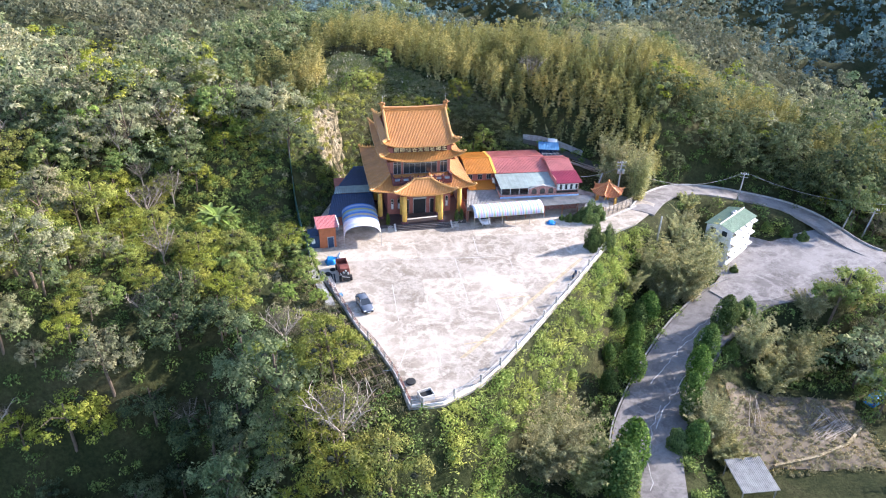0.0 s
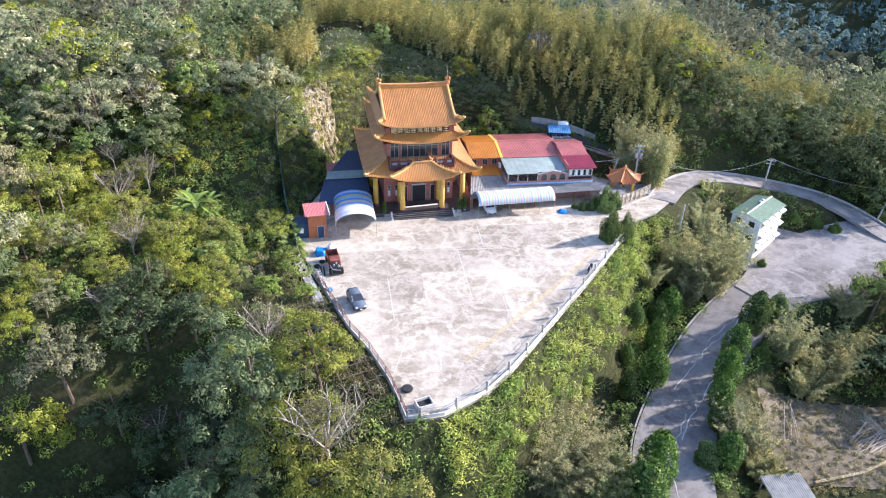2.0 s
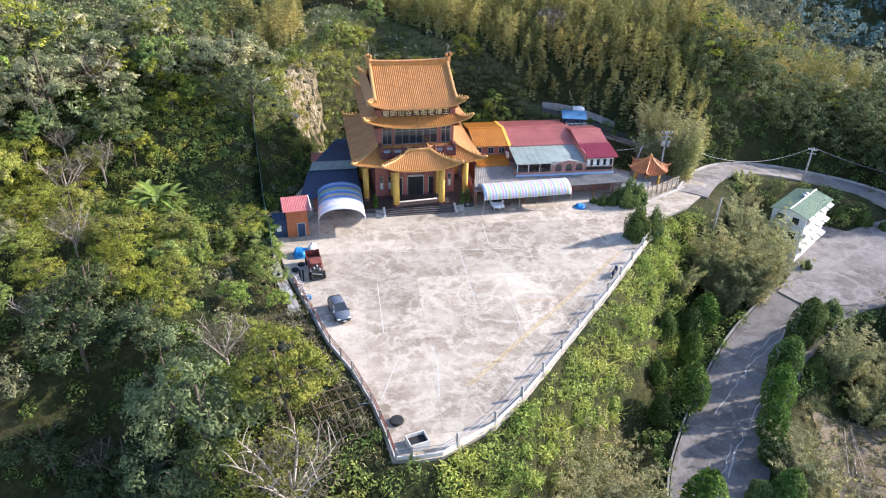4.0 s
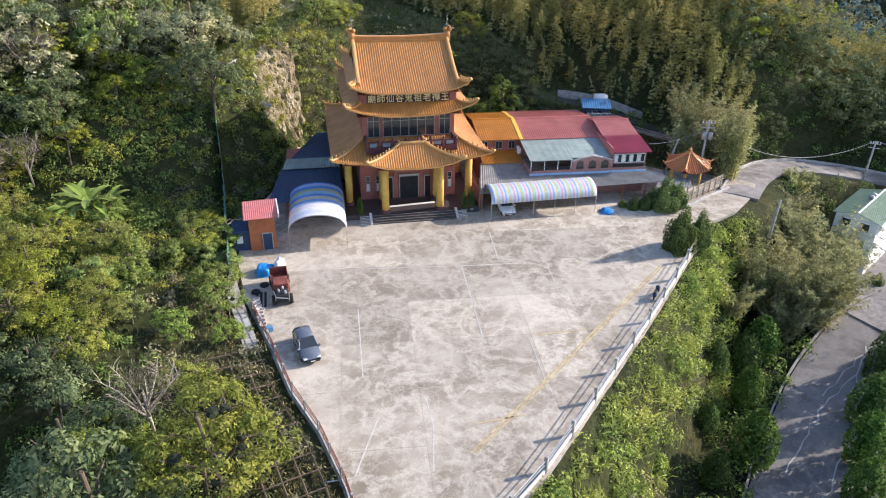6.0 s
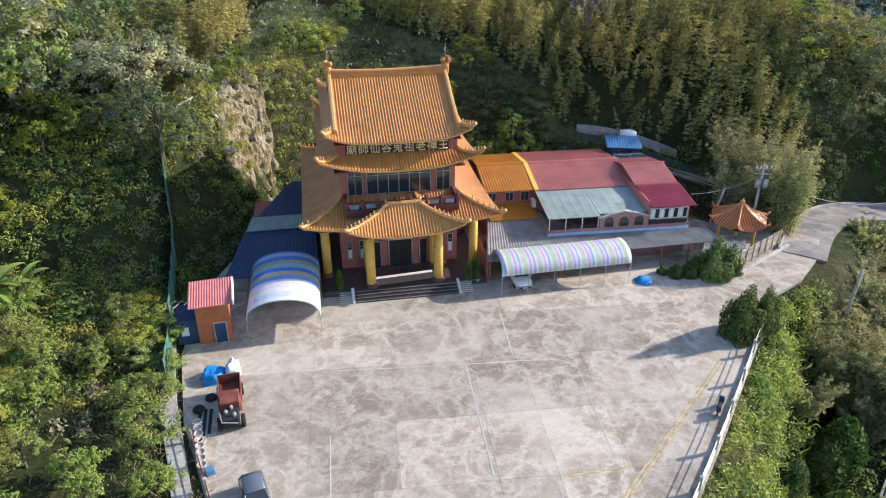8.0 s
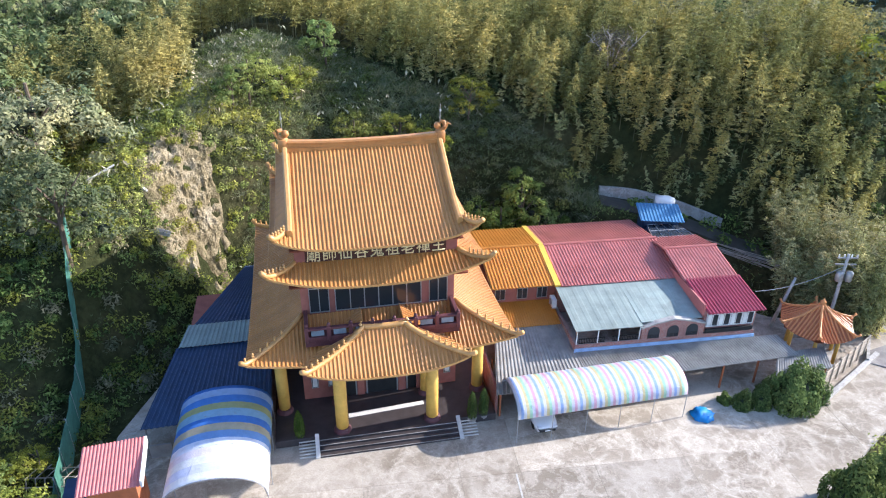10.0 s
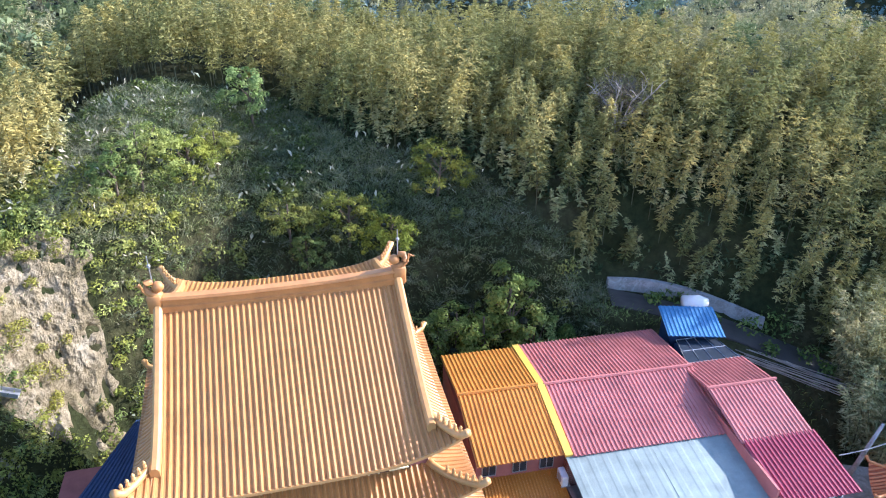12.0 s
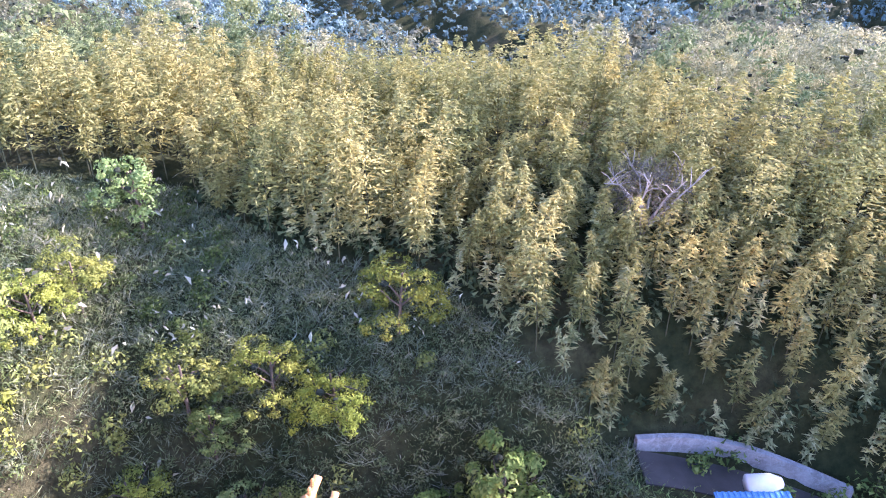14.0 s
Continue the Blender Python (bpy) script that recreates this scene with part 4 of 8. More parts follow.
def strip(x0, y0, x1, y1, w, material, z=0.02, name="joint_line"):
    d = Vector((x1 - x0, y1 - y0, 0)).normalized()
    s = Vector((d.y, -d.x, 0)) * w / 2
    bm = bmesh.new()
    slab(bm, [(x0 - s.x, y0 - s.y, z), (x1 - s.x, y1 - s.y, z), (x1 + s.x, y1 + s.y, z), (x0 + s.x, y0 + s.y, z)], 0.03)
    return part(name, bm, material, terrace)


for x0, y0, x1, y1, w in ((2.35, 102.4, 4.25, 90.2, 0.16), (5.5, 110.0, 6.25, 103.8, 0.16), (0.3, 79.0, 0.5, 74.4, 0.14), (-4.9, 73.6, -3.9, 79.3, 0.14), (-7.3, 93.9, -5.6, 84.1, 0.12), (11.35, 102.8, 12.6, 91.8, 0.1), (-8.4, 101.2, 2.3, 102.4, 0.1), (-4.9, 73.6, -7.0, 73.1, 0.14), (2.3, 102.4, 8.3, 103.2, 0.14), (-0.4, 82.0, 0.3, 79.0, 0.13), (8.44, 89.7, 9.2, 84.6, 0.1)):
    strip(x0, y0, x1, y1, w * 0.75, M["joint"], 0.014)
for x0, y0, x1, y1, w in ((23.1, 103.4, 3.1, 76.2, 0.15), (23.45, 103.4, 3.45, 76.2, 0.15), (9.0, 90.6, 13.7, 91.7, 0.14), (3.6, 79.2, 7.2, 80.3, 0.12)):
    strip(x0, y0, x1, y1, w, M["yellow_line"], 0.024, "painted_line")


# ---- the wing beside the temple ----
WING = pose(10.67, 120.03, 0, 0, 0, 9.5)


def ribbed(name, m, corners, parent, material, pitch=0.275, height=0.065, label="", thick=0.05, along=True):
    """A ribbed metal sheet over four corners (front left, front right, back right, back left), ribs running front to back."""
    a, b, c, d = [Vector(p) for p in corners]
    n = max(2, int((b - a).length / pitch))
    bm = bmesh.new()
    up = (b - a).cross(d - a).normalized() * height
    rings = []
    prof = ((0.0, 0.0), (0.3, 0.0), (0.42, 1.0), (0.72, 1.0), (0.84, 0.0))
    f_row, b_row = [], []
    for i in range(n):
        for k, h in prof:
            t = (i + k) / n
            f_row.append(a.lerp(b, t) + up * h)
            b_row.append(d.lerp(c, t) + up * h)
    f_row.append(b)
    b_row.append(c)
    dn = Vector((0, 0, -thick))
    ft = [bm.verts.new(p) for p in f_row]
    bt = [bm.verts.new(p) for p in b_row]
    fl = [bm.verts.new(p + dn) for p in f_row]
    bl = [bm.verts.new(p + dn) for p in b_row]
    for i in range(len(ft) - 1):
        bm.faces.new((ft[i], ft[i + 1], bt[i + 1], bt[i]))
        bm.faces.new((fl[i + 1], fl[i], bl[i], bl[i + 1]))
        bm.faces.new((ft[i + 1], ft[i], fl[i], fl[i + 1]))
        bm.faces.new((bt[i], bt[i + 1], bl[i + 1], bl[i]))
    bm.faces.new((ft[0], bt[0], bl[0], fl[0]))
    bm.faces.new((ft[-1], fl[-1], bl[-1], bt[-1]))
    return part(name, bm, material, parent, label)


wing = empty("wing_building", WING, "two-storey brick wing with crimson sheet roofs beside the temple", "building")
part("wall", boxes((0.2, 10.8, 5.7, 16.0, 0.0, 5.2)), M["brick"], wing, "brick rear wall")
part("front_wall", boxes((0.0, 14.9, 0.0, 0.25, 0.0, 3.35)), M["brick"], wing, "brick front wall")
part("wall", boxes((0.0, 0.25, 0.25, 5.7, 0.0, 3.35)), M["brick"], wing)
part("wall", boxes((14.65, 14.9, 0.25, 13.0, 0.0, 5.1)), M["brick"], wing)
part("wall", boxes((10.8, 14.65, 12.7, 13.0, 0.0, 5.1)), M["brick"], wing)
part("upper_floor", boxes((0.25, 14.65, 0.25, 5.6, 2.55, 2.7)), M["wall_concrete"], wing)
part("band", boxes((-0.06, 14.96, -0.1, -0.002, 2.66, 3.02), bevel=0.01), M["blue_paint"], wing, "pale blue painted band")
r1 = ribbed("front_roof", WING, [(0.3, 5.3, 5.45), (10.9, 5.3, 5.45), (10.9, 10.9, 6.35), (0.3, 10.9, 6.35)], wing, M["red_roof_sheen"], label="crimson ribbed sheet roof")
r2 = ribbed("back_roof", WING, [(10.9, 16.5, 5.5), (0.3, 16.5, 5.5), (0.3, 10.9, 6.35), (10.9, 10.9, 6.35)], wing, M["red_roof_sheen"], label="crimson ribbed sheet roof, shaded rear slope")
bm = bmesh.new()
tube(bm, [(0.3, 10.9, 6.42), (10.9, 10.9, 6.42)], 0.12, 6)
part("ridge_cap", bm, M["red_roof_sheen"], wing)
# east part, standing a little higher; upper slopes paled for sun sheen, front left deep
ribbed("east_roof", WING, [(10.3, 3.8, 6.05), (15.15, 3.8, 6.05), (15.15, 8.0, 6.8), (10.3, 8.0, 6.8)], wing, M["red_roof_sheen"], label="crimson ribbed sheet roof")
ribbed("east_roof_front", WING, [(10.5, -0.35, 5.42), (15.35, -0.35, 5.42), (15.25, 3.95, 6.12), (10.4, 3.95, 6.12)], wing, M["red_roof_deep"], label="deep crimson front part of the sheet roof")
ribbed("east_roof_back", WING, [(15.15, 11.4, 6.12), (10.3, 11.4, 6.12), (10.3, 8.0, 6.8), (15.15, 8.0, 6.8)], wing, M["red_roof_sheen"])
bm = bmesh.new()
tube(bm, [(10.25, 8.0, 6.87), (15.2, 8.0, 6.87)], 0.11, 6)
part("ridge_cap", bm, M["red_roof_sheen"], wing)
bm = bmesh.new()
slab(bm, [(10.9, 11.45, 6.1), (14.9, 11.45, 6.1), (14.5, 14.3, 5.95), (11.6, 14.3, 5.95)], 0.06)
panel_roof = part("panel_roof", bm, M["dark_panel"], wing, "dark glazed panel roof with a pale grid")
for k in range(5):
    t_ = k / 4
    bm = bmesh.new()
    tube(bm, [(10.9 + 4.0 * t_, 11.45, 6.12), (11.6 + 2.9 * t_, 14.3, 5.97)], 0.03, 4)
    part("grid_bar", bm, M["steel"], panel_roof)
for k in range(3):
    t_ = k / 2
    bm = bmesh.new()
    tube(bm, [(10.9 + 0.7 * t_, 11.45 + 2.85 * t_, 6.12 - 0.15 * t_), (14.9 - 0.4 * t_, 11.45 + 2.85 * t_, 6.12 - 0.15 * t_)], 0.03, 4)
    part("grid_bar", bm, M["steel"], panel_roof)
part("rear_wall", boxes((11.4, 14.6, 13.02, 14.1, 0.0, 5.85)), M["blue_roof"], wing)
part("roof_side", boxes((10.35, 10.5, 0.3, 12.9, 4.9, 5.9)), M["red_roof_sheen"], wing)
part("east_wall", boxes((10.5, 14.75, 0.3, 0.5, 3.35, 5.3)), M["brick"], wing)
# faded teal sheet over the upper terrace
ribbed("teal_roof", WING, [(-0.1, -0.15, 4.72), (5.3, -0.15, 4.72), (5.3, 5.5, 5.38), (-0.1, 5.5, 5.38)], wing, M["teal_roof"], 0.9, 0.012, "faded teal sheet roof over the terrace")
ribbed("teal_roof", WING, [(5.3, 0.25, 4.80), (10.35, 0.25, 4.80), (10.35, 5.5, 5.38), (5.3, 5.5, 5.38)], wing, M["teal_roof"], 0.9, 0.012)
for x in (0.1, 1.8, 3.5, 5.2):
    part("post", boxes((x - 0.04, x + 0.04, 0.05, 0.13, 3.3, 4.72)), M["frame_white"], wing)
for x0, x1 in ((0.3, 2.4), (3.0, 5.1)):
    rl = part("railing", boxes((x0, x1, 0.06, 0.12, 3.78, 3.84), (x0, x1, 0.06, 0.12, 3.38, 3.43)), M["black"], wing, "dark metal railing")
    for k in range(16):
        x = x0 + (x1 - x0) * (k + 0.5) / 16
        part("railing_bar", boxes((x - 0.02, x + 0.02, 0.07, 0.11, 3.43, 3.78)), M["black"], rl)
# gabled arcade
bm = bmesh.new()
ring = [(5.3, 0, 3.35), (10.5, 0, 3.35), (10.5, 0, 4.35), (9.2, 0, 4.72), (7.9, 0, 4.98), (6.5, 0, 4.72), (5.3, 0, 4.35)]
loft(bm, [[(x, -0.03, z) for x, y, z in ring], [(x, 0.28, z) for x, y, z in ring]])
arc = part("arcade_wall", bm, M["brick"], wing, "gabled brick arcade wall")
bm = bmesh.new()
rings = []
for x, z in ((5.2, 4.35), (6.5, 4.74), (7.9, 5.0), (9.2, 4.74), (10.6, 4.35)):
    rings.append([(x, -0.1, z), (x, -0.1, z + 0.12), (x, 0.36, z + 0.12), (x, 0.36, z)])
loft(bm, rings)
part("coping", bm, M["wall_concrete"], arc, "pale coping")
# dark plates on the wall stand in for the unlit inside of arches
for x in (6.3, 7.9, 9.5):
    bm = bmesh.new()
    ring = [(x - 0.48, 3.42), (x + 0.48, 3.42), (x + 0.48, 4.0)] + [(x + 0.48 * math.cos(a), 4.0 + 0.48 * math.sin(a)) for a in np.linspace(0.3, 2.84, 7)] + [(x - 0.48, 4.0)]
    loft(bm, [[(p, -0.06, q) for p, q in ring], [(p, -0.035, q) for p, q in ring]])
    ar = part("arch_opening", bm, M["glass"], arc, "dark plate standing in for an unlit arched opening")
    for k in range(5):
        xx = x - 0.4 + 0.2 * k
        part("baluster", boxes((xx - 0.03, xx + 0.03, -0.1, -0.06, 3.42, 3.75)), M["black"], ar)
# east windows
for i in range(4):
    x0 = 10.75 + i * 1.0
    w = part("window", boxes((x0, x0 + 0.92, 0.2, 0.3, 3.95, 5.0)), M["glass"], wing, "sliding window")
    part("window_frame", boxes((x0 - 0.04, x0, 0.14, 0.28, 3.9, 5.05), (x0 + 0.92, x0 + 0.96, 0.14, 0.28, 3.9, 5.05), (x0, x0 + 0.92, 0.14, 0.28, 5.0, 5.05), (x0, x0 + 0.92, 0.14, 0.28, 3.9, 3.95), (x0 + 0.44, x0 + 0.48, 0.16, 0.2, 3.95, 5.0)), M["frame_white"], w)
    part("curtain", boxes((x0 + 0.05, x0 + 0.4, 0.17, 0.195, 3.98, 4.95)), M["white_wall"], w)
part("grille", boxes((10.7, 14.7, -0.02, 0.12, 3.4, 3.75)), M["black"], wing, "dark lattice under the windows")

# orange-roofed link between temple and wing
link = empty("link_building", WING, "short brick link with an orange ribbed sheet roof", "building")
part("wall", boxes((-5.4, 0.15, 6.2, 15.8, 0.0, 5.2)), M["red_wall"], link)
ribbed("front_roof", WING, [(-5.5, 5.55, 5.45), (-0.1, 5.55, 5.45), (-0.1, 10.9, 6.4), (-5.5, 10.9, 6.4)], link, M["yellow_roof"], label="orange ribbed sheet roof")
ribbed("back_roof", WING, [(-0.1, 16.3, 5.5), (-5.5, 16.3, 5.5), (-5.5, 10.9, 6.4), (-0.1, 10.9, 6.4)], link, M["yellow_roof"])
for y0, y1, z0, z1 in ((5.4, 10.9, 5.55, 6.5), (10.9, 16.5, 6.5, 5.6)):
    bm = bmesh.new()
    slab(bm, [(-0.15, y0, z0), (0.32, y0, z0), (0.32, y1, z1), (-0.15, y1, z1)], 0.16)
    part("edge_flashing", bm, M["yellow_edge"], link, "yellow flashing between the two roofs")
bm = bmesh.new()
tube(bm, [(-5.5, 10.9, 6.46), (-0.1, 10.9, 6.46)], 0.12, 6)
part("ridge_cap", bm, M["yellow_roof"], link)
ribbed("lower_roof", WING, [(-5.3, 3.3, 3.15), (-0.1, 3.3, 3.15), (-0.1, 6.2, 3.75), (-5.3, 6.2, 3.75)], link, M["yellow_roof"], 0.2, 0.06, "orange ribbed lean-to roof")
for x in (-4.6, -2.7, -1.0):
    w = part("window", boxes((x - 0.4, x + 0.4, 6.1, 6.2, 4.1, 5.05)), M["glass"], link)
    part("window_frame", boxes((x - 0.44, x - 0.4, 6.06, 6.2, 4.06, 5.1), (x + 0.4, x + 0.44, 6.06, 6.2, 4.06, 5.1), (x - 0.02, x + 0.02, 6.07, 6.11, 4.1, 5.05), (x - 0.4, x + 0.4, 6.06, 6.2, 5.05, 5.1), (x - 0.4, x + 0.4, 6.06, 6.2, 4.06, 4.1)), M["steel"], w)
ac = empty("air_conditioner", WING @ pose(-0.35, 5.0, 3.9), "white outdoor air-conditioning unit on the wall", "air conditioner")
part("casing", boxes((-0.2, 0.2, -0.45, 0.45, 0, 0.75), bevel=0.04), M["white_wall"], ac)
bm = bmesh.new()
lathe(bm, [(0.28, 0), (0.3, 0.03), (0.05, 0.05)], 14)
bmesh.ops.transform(bm, matrix=pose(-0.2, 0, 0.38, 0, -90, 0), verts=bm.verts)
part("fan_grille", bm, M["steel"], ac)
for y in (-0.4, 0.34):
    part("bracket", boxes((-0.2, 0.35, y, y + 0.06, -0.1, 0.0)), M["steel"], ac)

# grey lean-to along the front
lean = empty("lean_to", WING, "long grey corrugated lean-to roof on red posts", "lean-to roof")
ribbed("sheet", WING, [(-7.0, -3.7, 2.35), (0.4, -3.5, 2.35), (0.0, 4.0, 3.1), (-5.5, 4.0, 3.1)], lean, M["grey_sheet"], 0.3, 0.05, "weathered grey corrugated sheet")
ribbed("sheet", WING, [(0.4, -3.5, 2.35), (17.6, -2.4, 2.3), (17.0, -0.1, 2.72), (0.0, -0.1, 2.72)], lean, M["grey_sheet"], 0.22, 0.05, "weathered grey corrugated sheet")
ribbed("sheet", WING, [(14.6, -4.2, 2.0), (19.6, -3.8, 1.95), (20.3, -1.6, 2.25), (16.0, -1.9, 2.28)], lean, M["grey_sheet"], 0.22, 0.05)
for x, y in ((-6.6, -3.3), (-3.0, -3.3), (0.6, -3.2), (4.2, -3.0), (7.8, -2.8), (11.2, -2.6), (14.2, -2.4), (17.0, -2.1), (19.2, -3.6), (15.2, -3.9), (-6.4, 0.5)):
    part("post", boxes((x - 0.06, x + 0.06, y - 0.06, y + 0.06, 0.0, 2.32 if x < 14.5 or y > -3 else 1.95)), M["orange_wall"], lean)
part("side_wall", boxes((-6.9, -6.7, -3.0, 3.6, 0.0, 2.3)), M["brick"], lean)

# striped arched canopies
def arched_canopy(name, m, length, span, z0, z1, material, label, posts, cross=True):
    """A tunnel canopy of tarpaulin on hoops. Its length runs along x."""
    t = empty(name, m, label, "canopy")
    bm = bmesh.new()
    n, k = 28, 14
    rows_o, rows_i = [], []
    for i in range(n + 1):
        x = length * i / n
        sagging = 0.05 * math.sin(math.pi * 7 * i / n) ** 2
        ro, ri = [], []
        for j in range(k + 1):
            a = math.pi * j / k
            y = -span / 2 * math.cos(a)
            z = z0 + (z1 - z0 - sagging) * math.sin(a) ** 0.8
            ro.append((x, y, z))
            ri.append((x, y * 0.99, z - 0.03))
        rows_o.append(ro + ri[::-1])
    loft(bm, rows_o)
    part("tarpaulin", bm, material, t, smooth=True)
    for i in range(posts):
        x = length * i / (posts - 1)
        bm = bmesh.new()
        pts_ = [(x, -span / 2 * 0.985, 0.0)] + [(x, -span / 2 * 0.985 * math.cos(math.pi * j / 10), z0 - 0.06 + (z1 - z0) * math.sin(math.pi * j / 10) ** 0.8) for j in range(11)] + [(x, span / 2 * 0.985, 0.0)]
        tube(bm, pts_, 0.035, 5)
        part("hoop", bm, M["steel"], t)
    return t


arched_canopy("striped_canopy", pose(5.3, 114.75, 0, 0, 0, 13.4), 12.9, 3.9, 2.15, 3.55, M["stripe_white"], "long tunnel canopy of pale multicoloured striped tarpaulin", 6)
arched_canopy("striped_canopy", pose(-13.0, 105.4, 0, 0, 0, 101.0), 8.6, 6.2, 2.1, 4.0, M["stripe_blue_sun"], "tunnel canopy of blue striped tarpaulin, front stripes coloured as sunlit", 4)

# gazebo
gaz = empty("gazebo", pose(31.05, 123.8, 0.0, 0, 0, 8), "six-sided pavilion with an orange tiled roof", "gazebo")
part("floor", lathe(bmesh.new(), [(2.3, 0.0), (2.3, 0.25), (2.2, 0.3)], 6), M["wall_concrete"], gaz)
GR = 3.1
groof = part("roof", lathe(bmesh.new(), [(GR * 0.9, 2.95), (GR * 0.92, 3.02), (0.4, 3.3)], 6), M["soffit"], gaz, "orange tiled hexagonal roof")
for s in range(6):
    a0, a1 = math.pi / 3 * s, math.pi / 3 * (s + 1)
    p0, p1 = Vector((math.cos(a0), math.sin(a0), 0)), Vector((math.cos(a1), math.sin(a1), 0))

    def gz(t, q):
        return 3.0 + 1.9 * (t + 0.28 * t * t - 0.28 * t) + 0.5 * (2 * abs(q - 0.5)) ** 3 * (1 - t) ** 2
    bm = bmesh.new()
    vs = [[bm.verts.new(p0.lerp(p1, q / 8) * GR * (1 - 0.96 * t / 8) + Vector((0, 0, gz(t / 8, q / 8)))) for t in range(9)] for q in range(9)]
    for c0, c1 in zip(vs, vs[1:]):
        for k in range(8):
            bm.faces.new((c0[k], c1[k], c1[k + 1], c0[k + 1]))
    bed = part("tile_bed", bm, M["gazebo_trough"], groof)
    for i in range(11):
        q = (i + 0.5) / 11
        e = p0.lerp(p1, q) * GR
        mid_ = (p0 + p1) / 2
        tmax = 1 - abs(2 * q - 1)
        nrm = mid_.normalized()
        L_ = tmax * 0.96 * GR * math.cos(math.pi / 6)
        pts_ = []
        for k in range(6):
            f2 = k / 5
            pos = e - nrm * L_ * f2
            t = tmax * f2
            qq = 0.5 + (q - 0.5) / max(0.05, 1 - t) if t < 0.95 else 0.5
            pts_.append(pos + Vector((0, 0, gz(t, min(1, max(0, qq))) + 0.04)))
        bm = bmesh.new()
        tube(bm, pts_, 0.075, 5)
        part("cover_tile", bm, M["gazebo_tile"], bed)
    pts_ = [p0 * GR * (1 - 0.96 * t / 8) + Vector((0, 0, gz(t / 8, 0) + 0.08)) for t in range(9)]
    bm = bmesh.new()
    tube(bm, [p0 * (GR + 0.25) + Vector((0, 0, 3.85))] + pts_, 0.1, 6)
    part("hip_ridge", bm, M["gazebo_trim"], groof, smooth=True)
    bm = bmesh.new()
    lathe(bm, [(0.15, 0.28), (0.14, 3.1)], 10, (p0.x * 2.0, p0.y * 2.0, 0))
    part("column", bm, M["column"], gaz, smooth=True)
bm = bmesh.new()
lathe(bm, [(0.3, 4.7), (0.34, 4.9), (0.16, 5.0), (0.22, 5.15), (0.24, 5.25), (0.08, 5.4), (0.02, 5.6)], 10)
part("finial", bm, M["gazebo_trim"], gaz, smooth=True)
# bamboo fence at the gazebo
fence = empty("bamboo_fence", pose(30.0, 119.0, 0, 0, 0, 40), "rustic fence of bare bamboo poles beside the pavilion", "fence")
for i in range(7):
    bm = bmesh.new()
    tube(bm, [(i * 1.25, 0, 0), (i * 1.25 + 0.04, 0.05, 1.9)], 0.06, 6)
    part("post", bm, M["dry_wood"], fence)
for k in range(7):
    bm = bmesh.new()
    tube(bm, [(-0.3, 0.08, 0.2 + 0.24 * k), (4, 0.1, 0.27 + 0.24 * k), (8.0, 0.06, 0.25 + 0.25 * k)], 0.055, 6)
    part("rail", bm, M["dry_wood"], fence)
part("kerb", boxes((-1.0, 8.5, -0.9, -0.5, 0.0, 0.25), bevel=0.04), M["wall_concrete"], fence)

# small orange shed with a faded red sheet roof
shed = empty("shed", pose(-18.9, 104.6, 0, 0, 0, 17), "small orange-walled shed with a faded red roof", "shed")
part("wall", boxes((-1.15, 1.55, 0.2, 3.0, 0.0, 3.9)), M["orange_wall"], shed)
ribbed("roof", None, [(-1.6, -0.35, 3.95), (2.0, -0.35, 3.95), (2.0, 3.4, 4.35), (-1.6, 3.4, 4.35)], shed, M["pink_roof"], 0.2, 0.05, "faded red ribbed sheet roof")
part("roof_edge", boxes((1.95, 2.08, -0.4, 3.45, 3.85, 4.35)), M["white_wall"], shed)
d = part("door", boxes((0.2, 1.1, 0.12, 0.22, 0.0, 1.9)), M["blue_roof"], shed, "dark blue-green metal door")
part("door_frame", boxes((0.1, 0.2, 0.1, 0.24, 0.0, 2.0), (1.1, 1.2, 0.1, 0.24, 0.0, 2.0), (0.2, 1.1, 0.1, 0.24, 1.9, 2.0)), M["steel"], d)
part("annex", boxes((-2.9, -1.15, 0.5, 3.2, 0.0, 2.3), bevel=0.02), M["blue_roof"], shed, "low dark lean-to")
part("annex_window", boxes((-2.5, -1.9, 0.44, 0.5, 0.9, 1.7)), M["frame_white"], shed)

# dark blue sheet-roofed outbuilding against the temple's shaded side
out = empty("outbuilding", pose(-3.27, 113.43, 0, 0, 0, 12), "long low outbuilding with dark blue sheet roofs", "outbuilding")
ribbed("roof", None, [(-16.6, 1.2, 2.35), (-8.0, 1.4, 2.35), (-8.0, 9.5, 2.9), (-15.2, 9.5, 2.9)], out, M["blue_roof"], 0.35, 0.05, "dark blue ribbed sheet roof")
ribbed("roof", None, [(-15.0, 9.3, 3.1), (-8.0, 9.3, 3.1), (-8.0, 11.8, 3.4), (-14.5, 11.8, 3.4)], out, M["teal_roof"], 0.35, 0.05, "lighter grey-blue sheet roof")
ribbed("roof", None, [(-14.3, 11.9, 3.1), (-8.0, 11.9, 3.1), (-8.0, 20.5, 3.6), (-10.5, 20.5, 3.6)], out, M["blue_roof"], 0.35, 0.05, "dark blue ribbed sheet roof")
part("wall", boxes((-14.6, -8.6, 2.6, 18.0, 0.0, 2.4)), M["red_wall"], out)
part("gate", boxes((-16.2, -14.8, 0.9, 1.0, 0.0, 1.1)), M["steel"], out)
for x in (-16.3, -12.2, -8.2):
    part("post", boxes((x - 0.05, x + 0.05, 1.3, 1.4, 0.0, 2.35)), M["steel"], out)

# white three-storey house by the road
HL, HW, HH = 4.75, 2.5, 7.25
house = empty("house", pose(55.2, 122.9, -8.95, 0, 0, 46.2), "white three-storey house with a pale green sheet roof", "house")
part("wall", boxes((-HL, HL, -HW, HW, -0.6, HH)), M["white_wall"], house)
